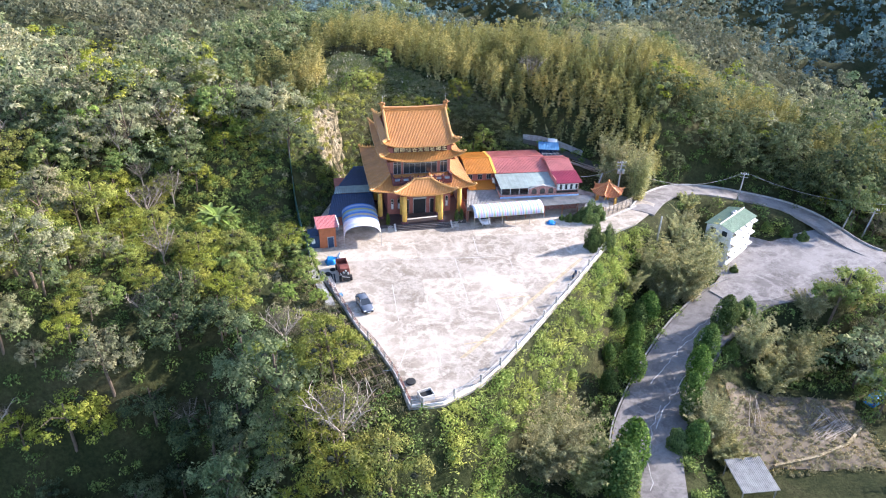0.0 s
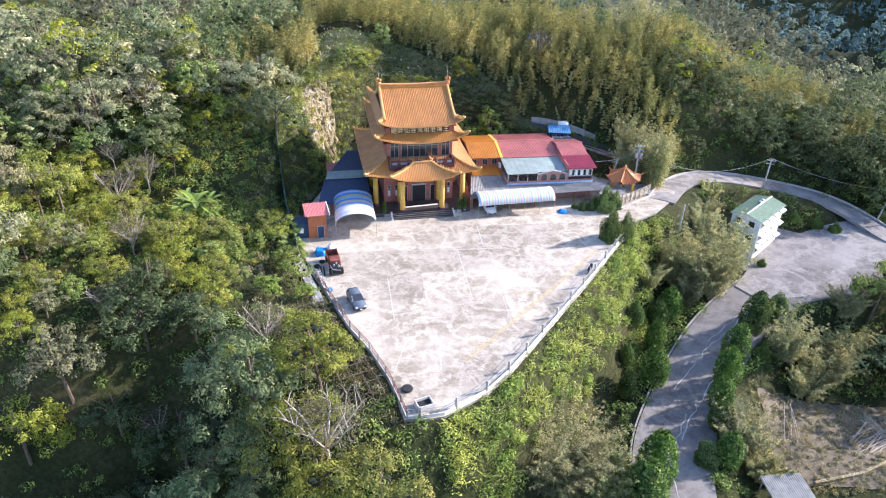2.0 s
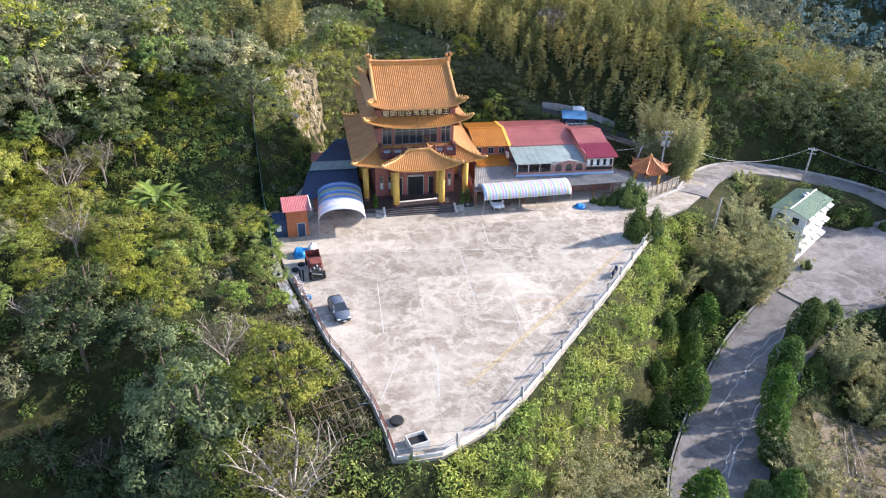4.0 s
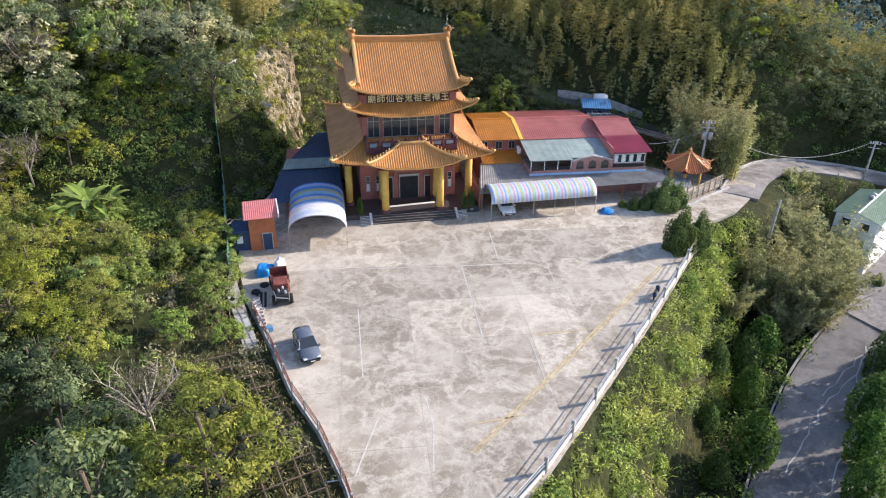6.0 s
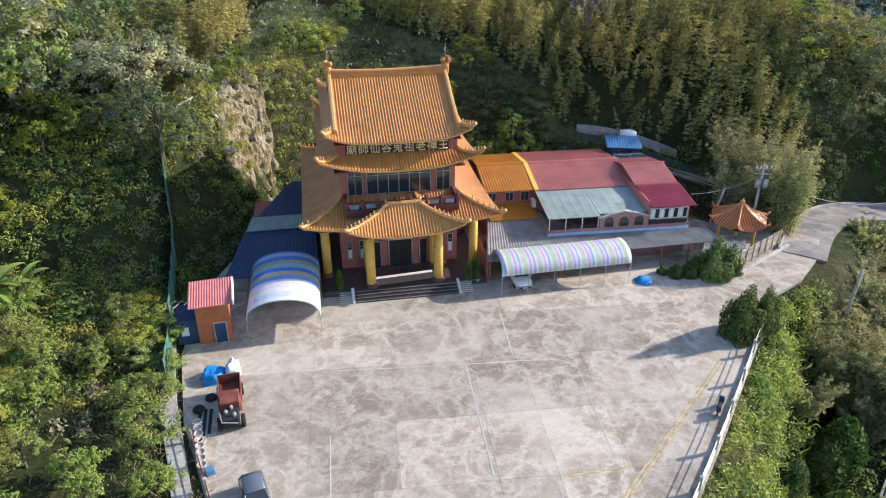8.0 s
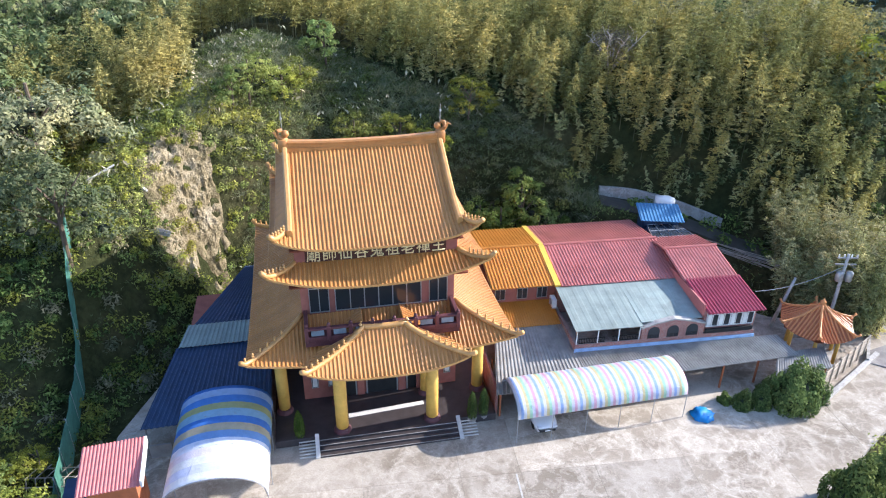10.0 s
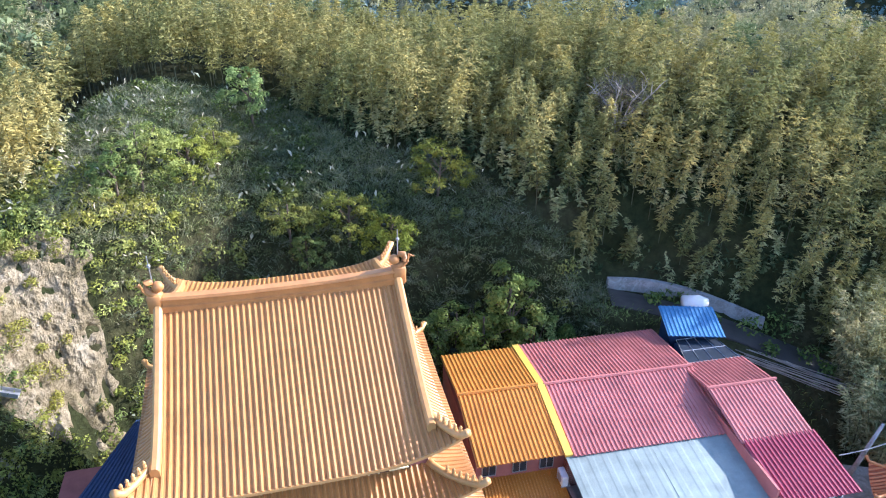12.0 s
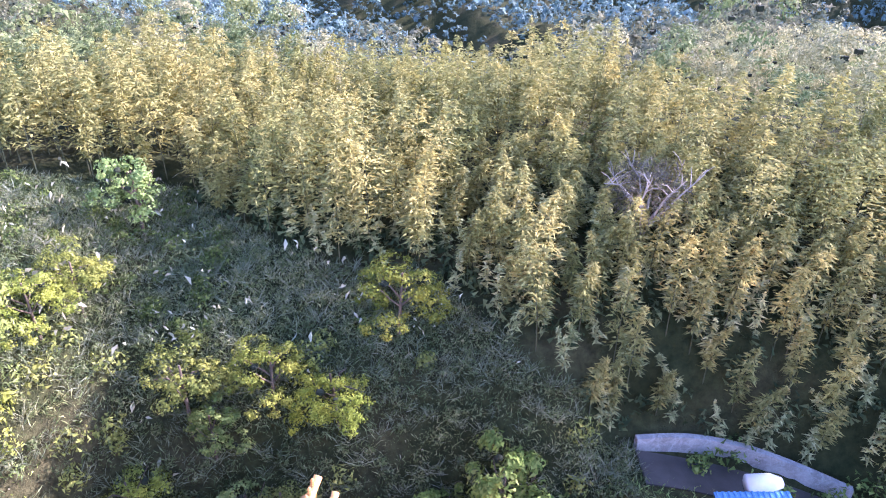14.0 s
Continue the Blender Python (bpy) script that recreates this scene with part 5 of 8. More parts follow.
ribbed("roof", None, [(-HL - 0.4, -HW - 0.35, HH + 0.03), (HL + 0.4, -HW - 0.35, HH + 0.03), (HL + 0.4, 0, HH + 0.75), (-HL - 0.4, 0, HH + 0.75)], house, M["green_roof"], 0.3, 0.05, "pale green ribbed sheet roof")
ribbed("roof", None, [(HL + 0.4, HW + 0.35, HH + 0.03), (-HL - 0.4, HW + 0.35, HH + 0.03), (-HL - 0.4, 0, HH + 0.75), (HL + 0.4, 0, HH + 0.75)], house, M["green_roof"], 0.3, 0.05)
for su in (-1, 1):
    bm = bmesh.new()
    loft(bm, [[(su * HL, -HW, HH), (su * HL, HW, HH), (su * HL, 0, HH + 0.7)], [(su * (HL - 0.2), -HW, HH), (su * (HL - 0.2), HW, HH), (su * (HL - 0.2), 0, HH + 0.7)]])
    part("gable", bm, M["white_wall"], house)
bm = bmesh.new()
tube(bm, [(-HL - 0.4, 0, HH + 0.8), (HL + 0.4, 0, HH + 0.8)], 0.12, 6)
part("ridge_cap", bm, M["white_wall"], house)
for k in range(3):
    zf_ = 0.15 + 2.4 * k
    for x in (-3.5, -1.2, 1.2, 3.5):
        w = part("window", boxes((x - 0.65, x + 0.65, -HW - 0.05, -HW + 0.03, zf_ + 0.8, zf_ + 1.85)), M["glass"], house)
        part("window_frame", boxes((x - 0.7, x - 0.65, -HW - 0.09, -HW, zf_ + 0.75, zf_ + 1.9), (x + 0.65, x + 0.7, -HW - 0.09, -HW, zf_ + 0.75, zf_ + 1.9), (x - 0.025, x + 0.025, -HW - 0.08, -HW, zf_ + 0.8, zf_ + 1.85)), M["frame_white"], w)
        part("sill", boxes((x - 0.8, x + 0.8, -HW - 0.22, -HW - 0.002, zf_ + 0.66, zf_ + 0.75)), M["white_wall"], w)
        bm = bmesh.new()
        slab(bm, [(x - 0.95, -HW - 0.85, zf_ + 1.85), (x + 0.95, -HW - 0.85, zf_ + 1.85), (x + 0.95, -HW - 0.002, zf_ + 2.12), (x - 0.95, -HW - 0.002, zf_ + 2.12)], 0.05)
        part("awning", bm, M["frame_white"], w)
    for y in (-1.1, 1.1):
        w = part("window", boxes((-HL - 0.05, -HL + 0.03, y - 0.5, y + 0.5, zf_ + 0.8, zf_ + 1.85)), M["glass"], house)
        part("window_frame", boxes((-HL - 0.08, -HL, y - 0.56, y - 0.5, zf_ + 0.75, zf_ + 1.9), (-HL - 0.08, -HL, y + 0.5, y + 0.56, zf_ + 0.75, zf_ + 1.9), (-HL - 0.08, -HL, y - 0.5, y + 0.5, zf_ + 1.85, zf_ + 1.9)), M["frame_white"], w)
    if k:
        part("floor_band", boxes((-HL - 0.05, HL + 0.05, -HW - 0.05, HW + 0.05, zf_ - 0.08, zf_ + 0.06)), M["frame_white"], house)
for k in range(2):
    bm = bmesh.new()
    lathe(bm, [(0.3, HH + 0.5), (0.34, HH + 1.05), (0.2, HH + 1.2)], 12, (0.9 + 1.0 * k, 0.35, 0))
    part("roof_vent", bm, M["steel"], house)

# blue hut on the track behind the wing
hut = empty("hut", pose(21.2, 137.2, 4.2, 0, 0, -4), "small hut with a bright blue sheet roof", "hut")
part("wall", boxes((-1.7, 1.7, -0.9, 1.6, -4.6, 2.2)), M["blue_roof"], hut)
ribbed("roof", None, [(-2.05, -1.5, 2.3), (2.05, -1.5, 2.3), (2.05, 1.9, 2.65), (-2.05, 1.9, 2.65)], hut, M["blue_light"], 0.3, 0.05, "bright blue ribbed sheet roof")
bm = bmesh.new()
lathe(bm, [(0.5, 0), (0.55, 0.4), (0.3, 0.6)], 12)
bmesh.ops.transform(bm, matrix=pose(-0.1, 2.4, 2.75, 0, 90, 0) @ Matrix.Diagonal((1, 1, 3.2, 1)), verts=bm.verts)
part("tank", bm, M["white_wall"], hut, "white plastic tank", True)


# ---- terrace edge, fences and walls ----
def along(poly, step):
    """Points every step along a polyline, with direction."""
    out_ = []
    left = 0.0
    for (ax, ay), (bx, by) in zip(poly, poly[1:]):
        L_ = math.hypot(bx - ax, by - ay)
        t = left
        while t < L_:
            out_.append((ax + (bx - ax) * t / L_, ay + (by - ay) * t / L_, math.degrees(math.atan2(by - ay, bx - ax))))
            t += step
        left = t - L_
    return out_


EAST = [(28.6, 108.0), (27.35, 106.5), (20.65, 94.9), (14.75, 85.2), (10.95, 78.9), (8.15, 74.5), (5.45, 70.95), (0.95, 67.25), (-1.0, 66.75), (-2.9, 66.5)]
WEST = [(-2.9, 66.5), (-4.15, 69.9), (-5.35, 72.8), (-7.95, 77.7), (-11.05, 82.2), (-13.95, 87.8), (-17.2, 93.6)]
ef = empty("terrace_fence", pose(0, 0, 0), "pale low concrete parapet with grey posts and rails", "fence")
for (ax, ay), (bx, by) in zip(EAST, EAST[1:]):
    L_ = math.hypot(bx - ax, by - ay)
    m = pose(ax, ay, 0, 0, 0, math.degrees(math.atan2(by - ay, bx - ax)))
    bm = boxes((0, L_ - 0.015, -0.07, 0.07, 0.0, 0.36), bevel=0.02)
    bmesh.ops.transform(bm, matrix=m, verts=bm.verts)
    part("parapet", bm, M["white_band"], ef, "whitewashed concrete parapet")
    for z in (0.85, 1.2):
        bm = bmesh.new()
        tube(bm, [m @ Vector((0, 0, z)), m @ Vector((L_, 0, z))], 0.035, 5)
        part("rail", bm, M["steel"], ef)
for x, y, a in along(EAST, 4.35):
    bm = boxes((-0.13, 0.13, -0.13, 0.13, 0.0, 1.5), bevel=0.02)
    bmesh.ops.transform(bm, matrix=pose(x, y, 0, 0, 0, a), verts=bm.verts)
    part("post", bm, M["wall_concrete"], ef, "grey concrete post")
wf = empty("terrace_fence", pose(0, 0, 0), "rusty pipe railing with grey posts along the terrace edge", "fence")
for (ax, ay), (bx, by) in zip(WEST, WEST[1:]):
    for z in (0.45, 0.8, 1.1):
        bm = bmesh.new()
        tube(bm, [(ax, ay, z), (bx, by, z)], 0.035, 5)
        part("rail", bm, M["rust"], wf)
    L_ = math.hypot(bx - ax, by - ay)
    bm = boxes((0, L_ - 0.015, -0.12, 0.12, 0.0, 0.16), bevel=0.03)
    bmesh.ops.transform(bm, matrix=pose(ax, ay, 0, 0, 0, math.degrees(math.atan2(by - ay, bx - ax))), verts=bm.verts)
    part("kerb", bm, M["wall_concrete"], wf)
for x, y, a in along(WEST, 2.5):
    bm = boxes((-0.09, 0.09, -0.09, 0.09, 0.0, 1.25), bevel=0.02)
    bmesh.ops.transform(bm, matrix=pose(x, y, 0, 0, 0, a), verts=bm.verts)
    part("post", bm, M["wall_concrete"], wf)

bm = bmesh.new()
WS = [(-22.0, 104.5), (-20.9, 101.2), (-19.4, 97.4), (-17.6, 93.6), (-15.8, 89.8), (-14.9, 87.8)]
loft(bm, [[(x - 1.3, y - 0.5, -1.2), (x - 1.3, y - 0.5, 0.12), (x - 0.15, y - 0.05, 0.1), (x - 0.15, y - 0.05, -1.2)] for x, y in WS])
tagged(part("gutter_wall", bm, M["wall_concrete"]), "broad pale concrete gutter wall beside the terrace", "wall")

# timber lattice pegged on the bank below the western edge
lat = empty("slope_lattice", pose(0, 0, 0), "weathered timber lattice pegged on the bare bank", "lattice")
WO = [(x - 0.9, y - 0.3) for x, y in WEST[1:6]]
for k in range(4):
    o = 0.3 + 1.25 * k
    bm = bmesh.new()
    tube(bm, [(x - o * 0.9, y - o * 0.45, height_at(x - o * 0.9, y - o * 0.45) + 0.35) for x, y, a in along(WO, 2.0)], 0.07, 5)
    part("rail", bm, M["bark"], lat)
for x, y, a in along(WO, 1.7):
    bm = bmesh.new()
    tube(bm, [(x - o * 0.9, y - o * 0.45, height_at(x - o * 0.9, y - o * 0.45) + 0.42) for o in (0.0, 1.3, 2.6, 4.2)], 0.06, 5)
    part("crosspiece", bm, M["bark"], lat)


def wall_along(name, line, label, h0, h1, thick, material, shift=0.0, cap=True):
    """A wall that follows a line on the ground."""
    t = empty(name, pose(0, 0, 0), label, "wall")
    rings, caps = [], []
    n = len(line)
    for i, p in enumerate(line):
        d = np.array(line[min(i + 1, n - 1)][:2]) - np.array(line[max(i - 1, 0)][:2])
        s = np.array((d[1], -d[0])) / np.hypot(*d)
        c = np.array(p[:2]) + s * shift
        a, b = c - s * thick / 2, c + s * thick / 2
        z = p[2]
        rings.append([(a[0], a[1], z + h0), (a[0], a[1], z + h1), (b[0], b[1], z + h1), (b[0], b[1], z + h0)])
        a, b = c - s * (thick / 2 + 0.06), c + s * (thick / 2 + 0.06)
        caps.append([(a[0], a[1], z + h1), (a[0], a[1], z + h1 + 0.1), (b[0], b[1], z + h1 + 0.1), (b[0], b[1], z + h1)])
    part("wall_body", loft(bmesh.new(), rings), material, t)
    if cap:
        part("coping", loft(bmesh.new(), caps), M["wall_concrete"], t, "pale coping")
    return t


sel = [p for p in low_line if 58 < p[1] < 112 and p[0] < 56]
wall_along("roadside_wall", sel, "low curved stained kerb wall beside the road", -0.8, 0.28, 0.2, M["old_concrete"], -5.05, False)
sel = [p for p in up_line if p[1] > 121 and p[0] < 90]
wall_along("roadside_wall", sel, "long pale kerb along the outer road edge", -0.5, 0.35, 0.22, M["wall_concrete"], -2.4, False)
wl = np.array([(16.6, 143.9, 6.3), (19.7, 144.2, 6.0), (22.6, 143.9, 5.5), (25.6, 142.8, 4.9), (29.8, 140.6, 3.8)])
wl = np.concatenate([[p + (q - p) * k / 5 for k in range(5)] for p, q in zip(wl, wl[1:])])
for _ in range(5):
    wl[1:-1] = (wl[:-2] + 2 * wl[1:-1] + wl[2:]) / 4
wall_along("retaining_wall", wl, "weathered grey retaining wall behind the track", -2.2, 0.3, 0.4, M["wall_concrete"], 0.0, False)
# bare rock face that lies on the slope
bm = bmesh.new()
bmesh.ops.create_grid(bm, x_segments=90, y_segments=90, size=1.0)
for v_ in bm.verts:
    a, b = v_.co.x, v_.co.y
    x, y = -22.7 + 2.9 * a - 1.6 * b, 133.1 + 2.3 * a + 2.6 * b
    z = height_at(x, y)
    nx_, ny_ = z - height_at(x + 0.6, y), z - height_at(x, y + 0.6)
    up_n = Vector((nx_, ny_, 0.6)).normalized()
    rim = 0.85 + 0.8 * noise.fractal(Vector((a * 1.4, b * 1.4, 0.4)), 0.7, 2.0, 4)
    edge = max(-0.6, min(1.0, (rim - (a * a + b * b) * 0.75) * 2.2))
    ridge = abs(noise.fractal(Vector((x, y, z)) * 0.55, 0.75, 2.1, 5))
    v_.co = Vector((x, y, z)) + up_n * (0.02 + 0.34 * edge - 0.5 * ridge * max(0.0, edge) + 0.12 * noise.noise(Vector((x * 2.3, y * 2.3, z * 1.1))))
tagged(part("rock_face", bm, M["rock"]), "bare pale eroded rock face on the slope", "rock")


# ---- vehicles ----
def car(name, m, paint, label, L_=4.5, W_=1.8, H_=1.65):
    t = empty(name, m, label, "car")
    def ring(x, w, z0, z1, tuck=0.12):
        return [(x, -w / 2 + tuck * 0.4, z0), (x, -w / 2, z0 + 0.25), (x, -w / 2, z1 - tuck), (x, -w / 2 + tuck, z1), (x, w / 2 - tuck, z1), (x, w / 2, z1 - tuck), (x, w / 2, z0 + 0.25), (x, w / 2 - tuck * 0.4, z0)]
    h = L_ / 2
    body = [ring(-h, W_ * 0.82, 0.42, 0.86), ring(-h + 0.12, W_ * 0.94, 0.3, 0.98), ring(-h + 0.7, W_, 0.25, 1.02), ring(0, W_, 0.25, 1.0), ring(h - 1.25, W_, 0.25, 0.98), ring(h - 0.55, W_ * 0.97, 0.27, 0.9), ring(h - 0.12, W_ * 0.88, 0.32, 0.76), ring(h, W_ * 0.74, 0.4, 0.62)]
    part("body", loft(bmesh.new(), body), paint, t, smooth=True)
    def cab(x, w, z):
        return [(x, -w / 2, z), (x, w / 2, z)]
    g = bmesh.new()
    lo = [(-h + 0.15, -W_ * 0.45, 0.97), (h - 1.2, -W_ * 0.46, 0.95), (h - 1.2, W_ * 0.46, 0.95), (-h + 0.15, W_ * 0.45, 0.97)]
    hi = [(-h + 0.55, -W_ * 0.37, H_ - 0.07), (h - 2.0, -W_ * 0.37, H_ - 0.07), (h - 2.0, W_ * 0.37, H_ - 0.07), (-h + 0.55, W_ * 0.37, H_ - 0.07)]
    loft(g, [lo, hi])
    part("glazing", g, M["glass"], t, "dark tinted glazing")
    r = bmesh.new()
    rr = [[(x, -w, z), (x, -w * 0.9, z + 0.07), (x, w * 0.9, z + 0.07), (x, w, z)] for x, w, z in ((-h + 0.42, W_ * 0.36, H_ - 0.11), (-h + 0.8, W_ * 0.385, H_ - 0.06), (0, W_ * 0.39, H_ - 0.05), (h - 2.05, W_ * 0.37, H_ - 0.1))]
    loft(r, rr)
    part("roof", r, paint, t, smooth=True)
    for s in (-1, 1):
        for x in (-h + 0.5, h - 2.0, -h + 1.75):
            pil = bmesh.new()
            x2 = {-h + 0.5: -h + 0.2, h - 2.0: h - 1.25}.get(x, x - 0.05)
            tube(pil, [(x2, s * W_ * 0.455, 0.97), (x, s * W_ * 0.375, H_ - 0.08)], 0.045, 4)
            part("pillar", pil, paint, t)
        bm = bmesh.new()
        box(bm, h - 1.35, h - 1.15, s * W_ * 0.53 - 0.09, s * W_ * 0.53 + 0.09, 0.95, 1.1, 0.03)
        part("mirror", bm, paint, t)
        bm = bmesh.new()
        box(bm, h - 0.32, h - 0.04, s * W_ * 0.34 - 0.16, s * W_ * 0.34 + 0.16, 0.62, 0.77, 0.04)
        part("headlight", bm, M["lamp_glass"], t, "clear headlight")
        bm = bmesh.new()
        box(bm, -h - 0.01, -h + 0.2, s * W_ * 0.38 - 0.1, s * W_ * 0.38 + 0.1, 0.72, 0.95, 0.03)
        part("tail_light", bm, M["red_roof_deep"], t)
        for x in (-h + 0.85, h - 0.9):
            w = bmesh.new()
            lathe(w, [(0.2, -0.1), (0.33, -0.1), (0.35, 0), (0.33, 0.1), (0.2, 0.1)], 16)
            bmesh.ops.transform(w, matrix=pose(x, s * (W_ / 2 - 0.12), 0.35, 90, 0, 0), verts=w.verts)
            wh = part("wheel", w, M["black"], t, "black tyre")
            w = bmesh.new()
            lathe(w, [(0.21, -0.08), (0.2, 0.09), (0.05, 0.105)], 12)
            bmesh.ops.transform(w, matrix=pose(x, s * (W_ / 2 - 0.12), 0.35, 90 * s, 0, 0), verts=w.verts)
            part("rim", w, M["steel"], wh)
    part("bumper", boxes((h - 0.08, h + 0.03, -W_ * 0.35, W_ * 0.35, 0.36, 0.52), bevel=0.02), M["black"], t)
    part("plate", boxes((h + 0.03, h + 0.045, -0.19, 0.19, 0.42, 0.52)), M["white_paint"], t)
    return t


car("car", pose(-10.8, 87.4, 0.01, 0, 0, -65), M["grey_paint"], "dark blue-grey estate car parked on the terrace", 4.15, 1.68, 1.55)
car("car", pose(7.6, 115.6, 0.01, 0, 0, -78), M["white_paint"], "white hatchback parked under the striped canopy", 3.9, 1.7, 1.5)
car("car", pose(70.5, 90.0, height_at(70.5, 90.0) + 0.1, 0, 0, 35), M["blue_tarp"], "bright blue pickup below the road", 4.8, 1.8, 1.7)

# rusty roller-like machine
mc = empty("machine", pose(-15.0, 96.2, 0, 0, 0, -72), "rusty red old road machine with a dark engine", "machine")
part("bed", boxes((-2.6, -0.3, -0.85, 0.85, 0.55, 0.75), bevel=0.03), M["rust"], mc)
for y in (-0.85, 0.78):
    part("side_panel", boxes((-2.6, -0.3, y, y + 0.07, 0.75, 1.45)), M["rust"], mc)
part("rear_panel", boxes((-2.62, -2.55, -0.85, 0.85, 0.75, 1.6)), M["rust"], mc)
bm = bmesh.new()
lathe(bm, [(0.62, -0.8), (0.66, -0.4), (0.66, 0.4), (0.62, 0.8)], 14)
bmesh.ops.transform(bm, matrix=pose(0.3, 0, 1.05, 90, 0, 0), verts=bm.verts)
part("drum", bm, M["rust"], mc, smooth=True)
part("hopper", boxes((-0.5, 1.0, -0.7, 0.7, 0.8, 1.75), bevel=0.06), M["rust"], mc)
part("engine", boxes((1.05, 2.3, -0.6, 0.6, 0.5, 1.3), bevel=0.08), M["black"], mc, "black oily engine block")
for x, y in ((1.2, 0.1), (1.6, -0.3), (2.0, 0.3)):
    bm = bmesh.new()
    lathe(bm, [(0.12, 1.25), (0.14, 1.5), (0.08, 1.62)], 8, (x, y, 0))
    part("filter", bm, M["steel"], mc)
bm = bmesh.new()
tube(bm, [(1.1, -0.7, 0.8), (1.5, -0.75, 1.4), (2.4, -0.6, 1.2), (2.5, 0.5, 1.0)], 0.05, 6)
part("pipe", bm, M["steel"], mc)
for x in (-1.9, 1.7):
    for s in (-1, 1):
        w = bmesh.new()
        lathe(w, [(0.25, -0.14), (0.46, -0.14), (0.5, 0), (0.46, 0.14), (0.25, 0.14)], 14)
        bmesh.ops.transform(w, matrix=pose(x, s * 0.82, 0.5, 90, 0, 0), verts=w.verts)
        part("wheel", w, M["black"], mc)
# blue tarpaulin heap and clutter
def crumple(name, m, r, h, mat, label, category, seed=1):
    bm = bmesh.new()
    bmesh.ops.create_icosphere(bm, subdivisions=3, radius=1.0)
    for v_ in bm.verts:
        k = noise.fractal(v_.co * 1.9 + Vector((seed, 0, 0)), 0.8, 2.0, 4)
        v_.co = Vector((v_.co.x * r * (1 + 0.35 * k), v_.co.y * r * (1 + 0.35 * k), max(-0.02, v_.co.z * h * (1 + 0.6 * k))))
    ob = part(name, bm, mat, smooth=True)
    ob.matrix_basis = m
    return tagged(ob, label, category)


crumple("tarpaulin", pose(-17.5, 100.0, 0), 1.0, 0.9, M["blue_tarp"], "crumpled bright blue tarpaulin over a heap", "tarpaulin", 2)
crumple("tarpaulin", pose(-16.2, 100.6, 0), 0.7, 1.3, M["white_wall"], "crumpled white plastic sacks", "sacks", 3)
crumple("tarpaulin", pose(19.8, 116.0, 0), 0.8, 0.4, M["blue_tarp"], "crumpled blue plastic sheet on the ground", "tarpaulin", 4)
for i, (x, y) in enumerate(((-17.0, 97.6), (-17.5, 96.3), (-17.9, 99.9))):
    bm = bmesh.new()
    lathe(bm, [(0.22, 0), (0.4, 0.02), (0.45, 0.12), (0.4, 0.22), (0.22, 0.24)], 14)
    ob = part("tyre", bm, M["black"])
    ob.matrix_basis = pose(x, y, 0.005)
    tagged(ob, "old black tyre lying flat", "tyre", "old tyres")
for i in range(3):
    bm = boxes((0, 3.6 - 0.5 * i, -0.11, 0.11, 0, 0.08), bevel=0.01)
    ob = part("plank", bm, M["black"])
    ob.matrix_basis = pose(-17.4 + 0.4 * i, 96.4, 0.01 + 0.0 * i, 0, 0, -76)
    tagged(ob, "dark plank lying beside the machine", "plank", "planks")
# flower pots in two rows
bm = bmesh.new()
lathe(bm, [(0.2, 0.0), (0.28, 0.3), (0.34, 0.42), (0.34, 0.48), (0.27, 0.48), (0.22, 0.36)], 12)
pot_mesh = bpy.data.meshes.new("pot")
bm.to_mesh(pot_mesh)
bm.free()
pot_mesh.materials.append(M["clay"])
for i in range(9):
    r_, k = divmod(i, 8)
    ob = new("flower_pot", pot_mesh)
    ob.matrix_basis = pose(-17.0 + 0.24 * k + 0.9 * r_, 94.6 - 0.58 * k - 1.8 * r_, 0.01, 0, 0, 20 * i)
    tagged(ob, "empty pale glazed flower pot", "flower pot", "empty pots")
bm = boxes((-0.3, 0.3, -0.25, 0.25, 0, 0.45), bevel=0.04)
ob = part("bucket", bm, M["blue_light"])
ob.matrix_basis = pose(-14.7, 90.2, 0.01, 0, 0, 30)
tagged(ob, "small turquoise plastic crate", "crate")

# scooter by the parapet
sc = empty("motor_scooter", pose(21.2, 97.4, 0, 0, 0, 62), "dark motor scooter parked by the parapet", "scooter")
for x in (-0.62, 0.62):
    w = bmesh.new()
    lathe(w, [(0.12, -0.05), (0.24, -0.05), (0.26, 0), (0.24, 0.05), (0.12, 0.05)], 14)
    bmesh.ops.transform(w, matrix=pose(x, 0, 0.26, 90, 0, 0), verts=w.verts)
    part("wheel", w, M["black"], sc)
part("body", boxes((-0.75, 0.1, -0.18, 0.18, 0.35, 0.72), bevel=0.08), M["blue_roof"], sc)
part("seat", boxes((-0.7, 0.05, -0.15, 0.15, 0.72, 0.84), bevel=0.05), M["black"], sc)
part("floor", boxes((0.05, 0.5, -0.16, 0.16, 0.28, 0.36), bevel=0.03), M["black"], sc)
part("front_shield", boxes((0.45, 0.58, -0.2, 0.2, 0.3, 1.0), bevel=0.05), M["blue_roof"], sc)
bm = bmesh.new()
tube(bm, [(0.5, -0.32, 1.02), (0.52, 0, 1.06), (0.5, 0.32, 1.02)], 0.025, 5)
part("handlebar", bm, M["steel"], sc)

# tank and tyre at the terrace tip
tk = empty("water_tank", pose(-1.2, 68.3, 0, 0, 0, 25), "open dark water tank with a pale rim", "tank")
part("shell", boxes((-0.9, 0.9, -0.7, -0.6, 0, 0.8), (-0.9, 0.9, 0.6, 0.7, 0, 0.8), (-0.9, -0.8, -0.6, 0.6, 0, 0.8), (0.8, 0.9, -0.6, 0.6, 0, 0.8)), M["white_band"], tk)
part("inside", boxes((-0.8, 0.8, -0.6, 0.6, 0.0, 0.45)), M["black"], tk)
bm = bmesh.new()
